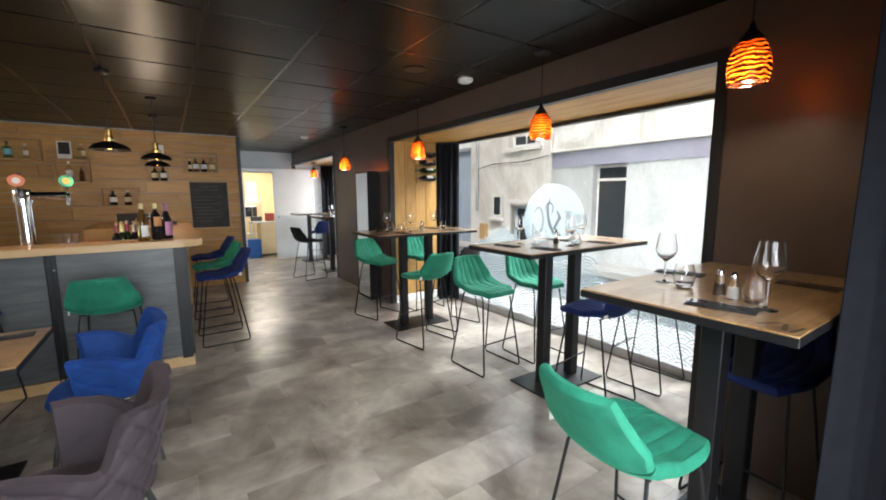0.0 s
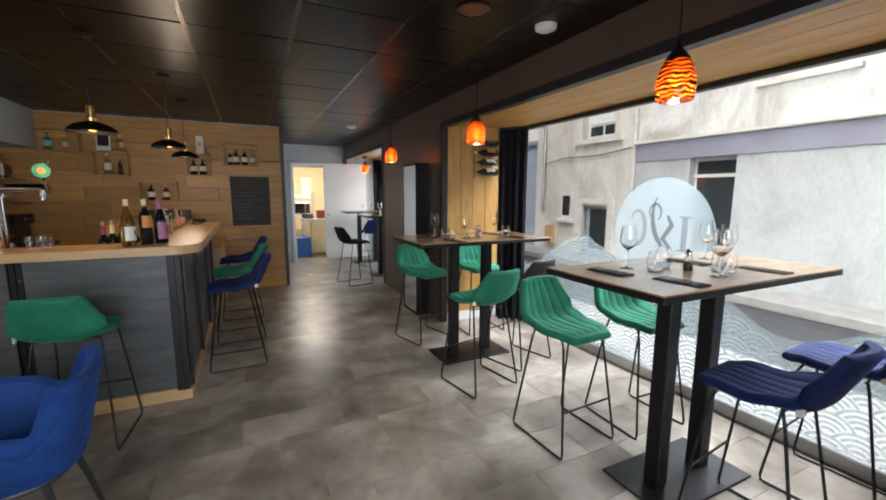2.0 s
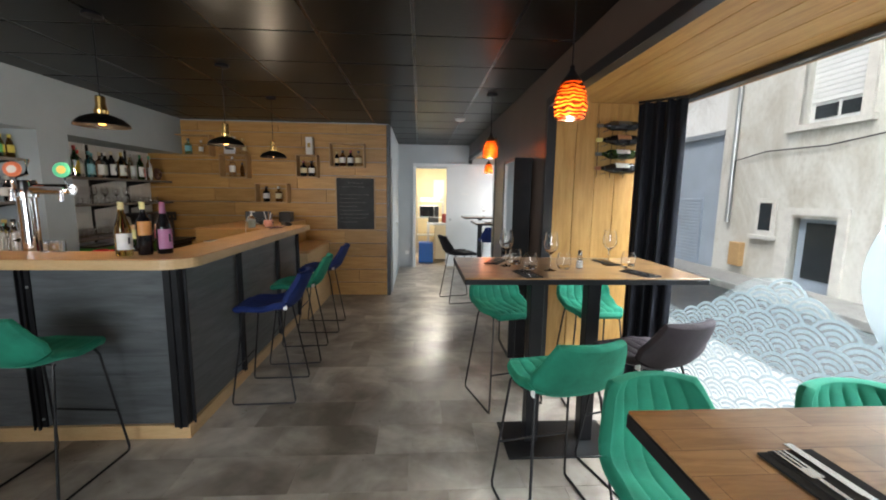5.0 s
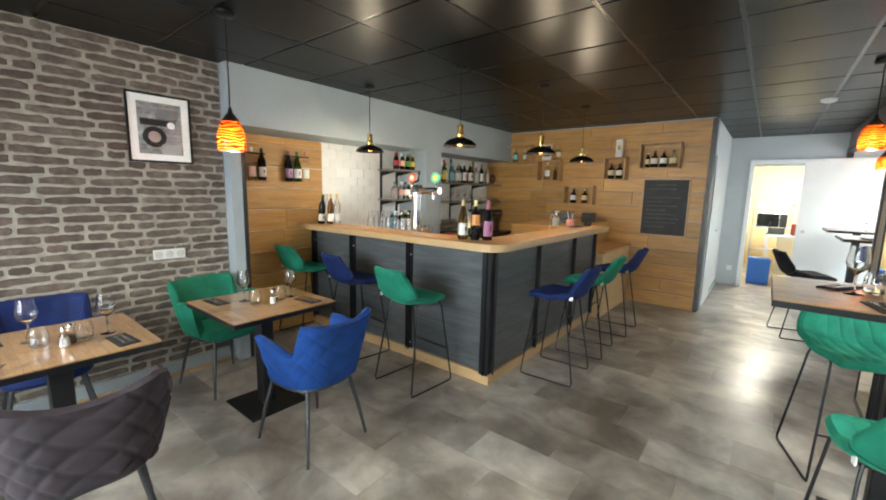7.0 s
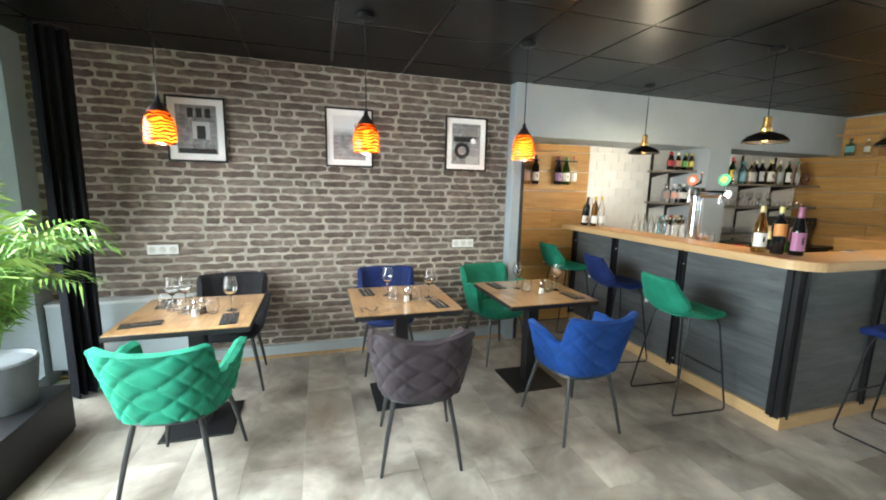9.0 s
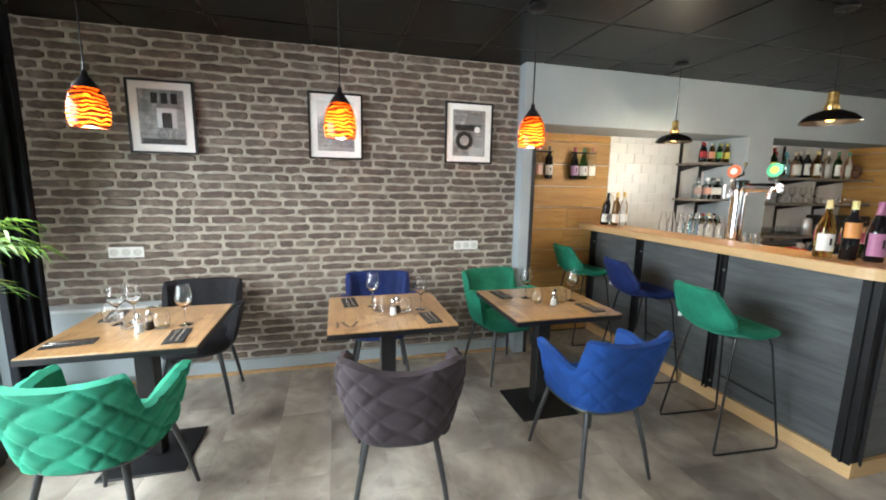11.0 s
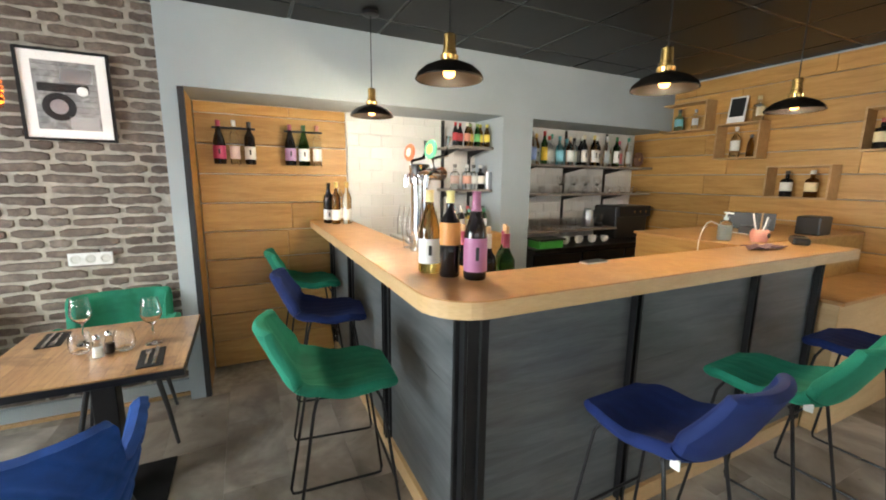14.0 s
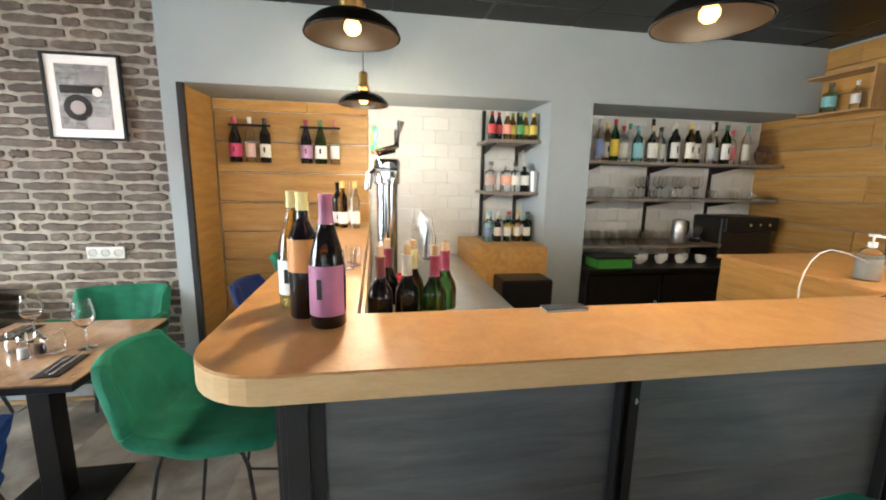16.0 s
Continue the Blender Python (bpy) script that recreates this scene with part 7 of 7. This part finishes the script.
def disc(parent):
    cy, cz, r = 2.94, 1.20, 0.42
    bm = bmesh.new()
    bm.faces.new([bm.verts.new((3.394, cy + r * math.cos(2 * math.pi * k / 72), cz + r * math.sin(2 * math.pi * k / 72))) for k in range(72)])
    emblem = part("film_disc", bm, M_FILM, parent, "round frosted emblem")

    def ribbon(pts, w0, w1, dark=False):
        bm = bmesh.new()
        n = len(pts)
        prev = None
        for i, (y, z) in enumerate(pts):
            a, b = pts[max(0, i - 1)], pts[min(n - 1, i + 1)]
            d = Vector((b[0] - a[0], b[1] - a[1])).normalized()
            w = w0 + (w1 - w0) * math.sin(math.pi * i / (n - 1))
            l = (bm.verts.new((3.391, cy + y - d.y * w, cz + z + d.x * w)), bm.verts.new((3.391, cy + y + d.y * w, cz + z - d.x * w)))
            if prev:
                bm.faces.new((prev[0], l[0], l[1], prev[1]))
            prev = l
        part("emblem_stroke", bm, M_FILM_CUT if dark else M_FILM_PALE, emblem)

    ribbon([(0.05 * math.sin(t * 5.2 + 0.3) * (1 - 0.3 * t) + 0.02, 0.22 - 0.40 * t + 0.05 * math.cos(t * 6)) for t in [k / 30 for k in range(31)]], 0.004, 0.020, True)
    ribbon([(0.045 + 0.05 * math.cos(a), 0.15 + 0.065 * math.sin(a)) for a in [radians(-40 + 280 * k / 24) for k in range(25)]], 0.004, 0.010, True)
    ribbon([(-0.20, 0.12), (-0.20, -0.12)], 0.022, 0.022)
    ribbon([(-0.25, 0.125), (-0.15, 0.125)], 0.006, 0.006)
    ribbon([(-0.25, -0.125), (-0.15, -0.125)], 0.006, 0.006)
    ribbon([(-0.06, 0.13), (-0.10, 0.06), (-0.03, -0.05), (-0.12, -0.14)], 0.010, 0.022, True)
    ribbon([(0.20 + 0.07 * math.cos(a), 0.02 + 0.14 * math.sin(a)) for a in [radians(30 + 300 * k / 24) for k in range(25)]], 0.006, 0.018)
    ribbon([(0.28, -0.02), (0.28, -0.14), (0.22, -0.15)], 0.012, 0.014)
    ribbon([(-0.02 + 0.09 * math.cos(a), -0.20 + 0.10 * math.sin(a)) for a in [radians(60 + 200 * k / 20) for k in range(21)]], 0.003, 0.008)


disc(window_1)


# ---- pieces of walls and floor ----
def tile_floor():
    me = finish("tile", boxed(-0.3045, 0.3045, -0.1515, 0.1515, -0.008, 0.0, 0.0006), M_FLOOR)
    y, r = -0.62, 0
    while y < 10.1:
        x = -1.83 - (0.0 if r % 3 == 0 else 0.2 if r % 3 == 1 else 0.41)
        while x < 3.36:
            xa, xb, ya, yb = max(x, -1.925), min(x + 0.61, 3.36), y, min(y + 0.304, 10.1)
            inside_bar = xb < 0.03 and ya > 4.25
            behind = xb < 1.03 and ya > 7.72
            pier = xa > 2.48 and (5.0 < ya and yb < 7.14 or yb < 1.0)
            if xb - xa > 0.06 and not (inside_bar or behind or pier):
                if xb - xa > 0.60 and yb - ya > 0.30:
                    ob = new("tile", me)
                    ob.location = (x + 0.305, y + 0.152, 0)
                else:
                    ob = new("tile", finish("tile_cut", boxed(-(xb - xa) / 2 + 0.0005, (xb - xa) / 2 - 0.0005, -(yb - ya) / 2 + 0.0005, (yb - ya) / 2 - 0.0005, -0.008, 0.0), M_FLOOR))
                    ob.location = ((xa + xb) / 2, (ya + yb) / 2, 0)
                ob.parent = floor
            x += 0.61
        y += 0.304
        r += 1


tile_floor()
bm = boxed(-2.3, 0.03, 4.22, 7.7, -0.0079, 0.0)
structure("floor_bar", bm, M_FLOOR, "grey vinyl floor behind the bar")
structure("floor_kitchen", boxed(0.2, 3.6, 10.1, 13.1, -0.0079, 0.0), M_FLOOR, "pale kitchen floor")


def brick_mesh(bm_target, y0, y1, z0, z1, rnd, face=-1.952):
    """One rough brick slip, proud of the mortar, with uneven edges."""
    d = rnd.uniform(0.007, 0.015)
    j = lambda s=0.0045: rnd.uniform(-s, s)
    n = 6
    front, back = [], []
    tilt, rc = rnd.uniform(-0.006, 0.006), 0.007
    low = [(y0 + (y1 - y0) * k / n, z0 + j() + (rc if k in (0, n) else 0) + tilt * (k / n - 0.5)) for k in range(n + 1)]
    high = [(y1 - (y1 - y0) * k / n, z1 + j() - (rc if k in (0, n) else 0) - tilt * (k / n - 0.5)) for k in range(n + 1)]
    outline = low + [(y1 + j(), (z0 + z1) / 2)] + high + [(y0 + j(), (z0 + z1) / 2)]
    cy, cz = (y0 + y1) / 2, (z0 + z1) / 2
    back = [bm_target.verts.new((face, a, b)) for a, b in outline]
    front = [bm_target.verts.new((face + d + j(0.0015), a + (0.005 if a < cy else -0.005), b + (0.005 if b < cz else -0.005))) for a, b in outline]
    m = len(outline)
    for k in range(m):
        q = (k + 1) % m
        bm_target.faces.new((back[k], back[q], front[q], front[k]))
    c = bm_target.verts.new((face + d + 0.002, cy, cz))
    for k in range(m):
        bm_target.faces.new((front[k], front[(k + 1) % m], c))


def brick_wall():
    rnd = random.Random(12)
    rest = bmesh.new()
    count = 0
    z = 0.118
    row = 0
    while z < CEIL - 0.02:
        zt = min(z + 0.0465, CEIL - 0.004)
        y = -0.62 - rnd.uniform(0, 0.2)
        while y < 3.08:
            w = rnd.choice((0.10, 0.14, 0.19, 0.21, 0.23, 0.25, 0.27))
            a, b = max(y, -0.62), min(y + w, 3.095)
            if b - a > 0.04:
                near = 0.75 < z < 2.0 and 0.9 < y
                if near and count < 300:
                    bm = bmesh.new()
                    brick_mesh(bm, a, b, z, zt, rnd)
                    part("brick", bm, M_BRICK, wall_west)
                    count += 1
                else:
                    brick_mesh(rest, a, b, z, zt, rnd)
            y += w + rnd.uniform(0.016, 0.026)
        z += 0.0627 + rnd.uniform(-0.001, 0.001)
        row += 1
    ob = part("bricks", rest, M_BRICK_REST, wall_west)
    tagged(ob, "dark brick slips", kind="stuff")


brick_wall()


def metro_tiles():
    m, t, b = nodes_of("white_metro_tile")
    tone = ramp(t, rand_value(t), [(0, (0.70, 0.70, 0.69)), (1, (0.78, 0.78, 0.77))])
    t.links.new(tone, b.inputs["Base Color"])
    b.inputs["Roughness"].default_value = 0.2
    bump(t, b, noise_tex(t, coords(t), 5.0, 2), 0.08, 0.01)
    me = finish("metro_tile", boxed(0, 0.008, -0.099, 0.099, -0.049, 0.049, 0.003), m)
    z, r = 0.85, 0
    while z < 2.02:
        y = 4.30 - (0.1 if r % 2 else 0)
        while y < 7.68:
            a, b2, zt = max(y, 4.295), min(y + 0.2, 7.70), min(z + 0.1, 2.018)
            if not (a > 5.53 and b2 < 5.84) and b2 - a > 0.03:
                if b2 - a > 0.199 and zt - z > 0.099:
                    ob = new("metro_tile", me)
                else:
                    ob = new("metro_tile", finish("metro_tile_cut", boxed(0, 0.008, -(b2 - a) / 2 + 0.0015, (b2 - a) / 2 - 0.0015, -(zt - z) / 2 + 0.0015, (zt - z) / 2 - 0.0015, 0.002), m))
                ob.location = (-2.309, (a + b2) / 2, (z + zt) / 2)
                ob.parent = wall_bar_back
            y += 0.2
        z += 0.1
        r += 1


metro_tiles()
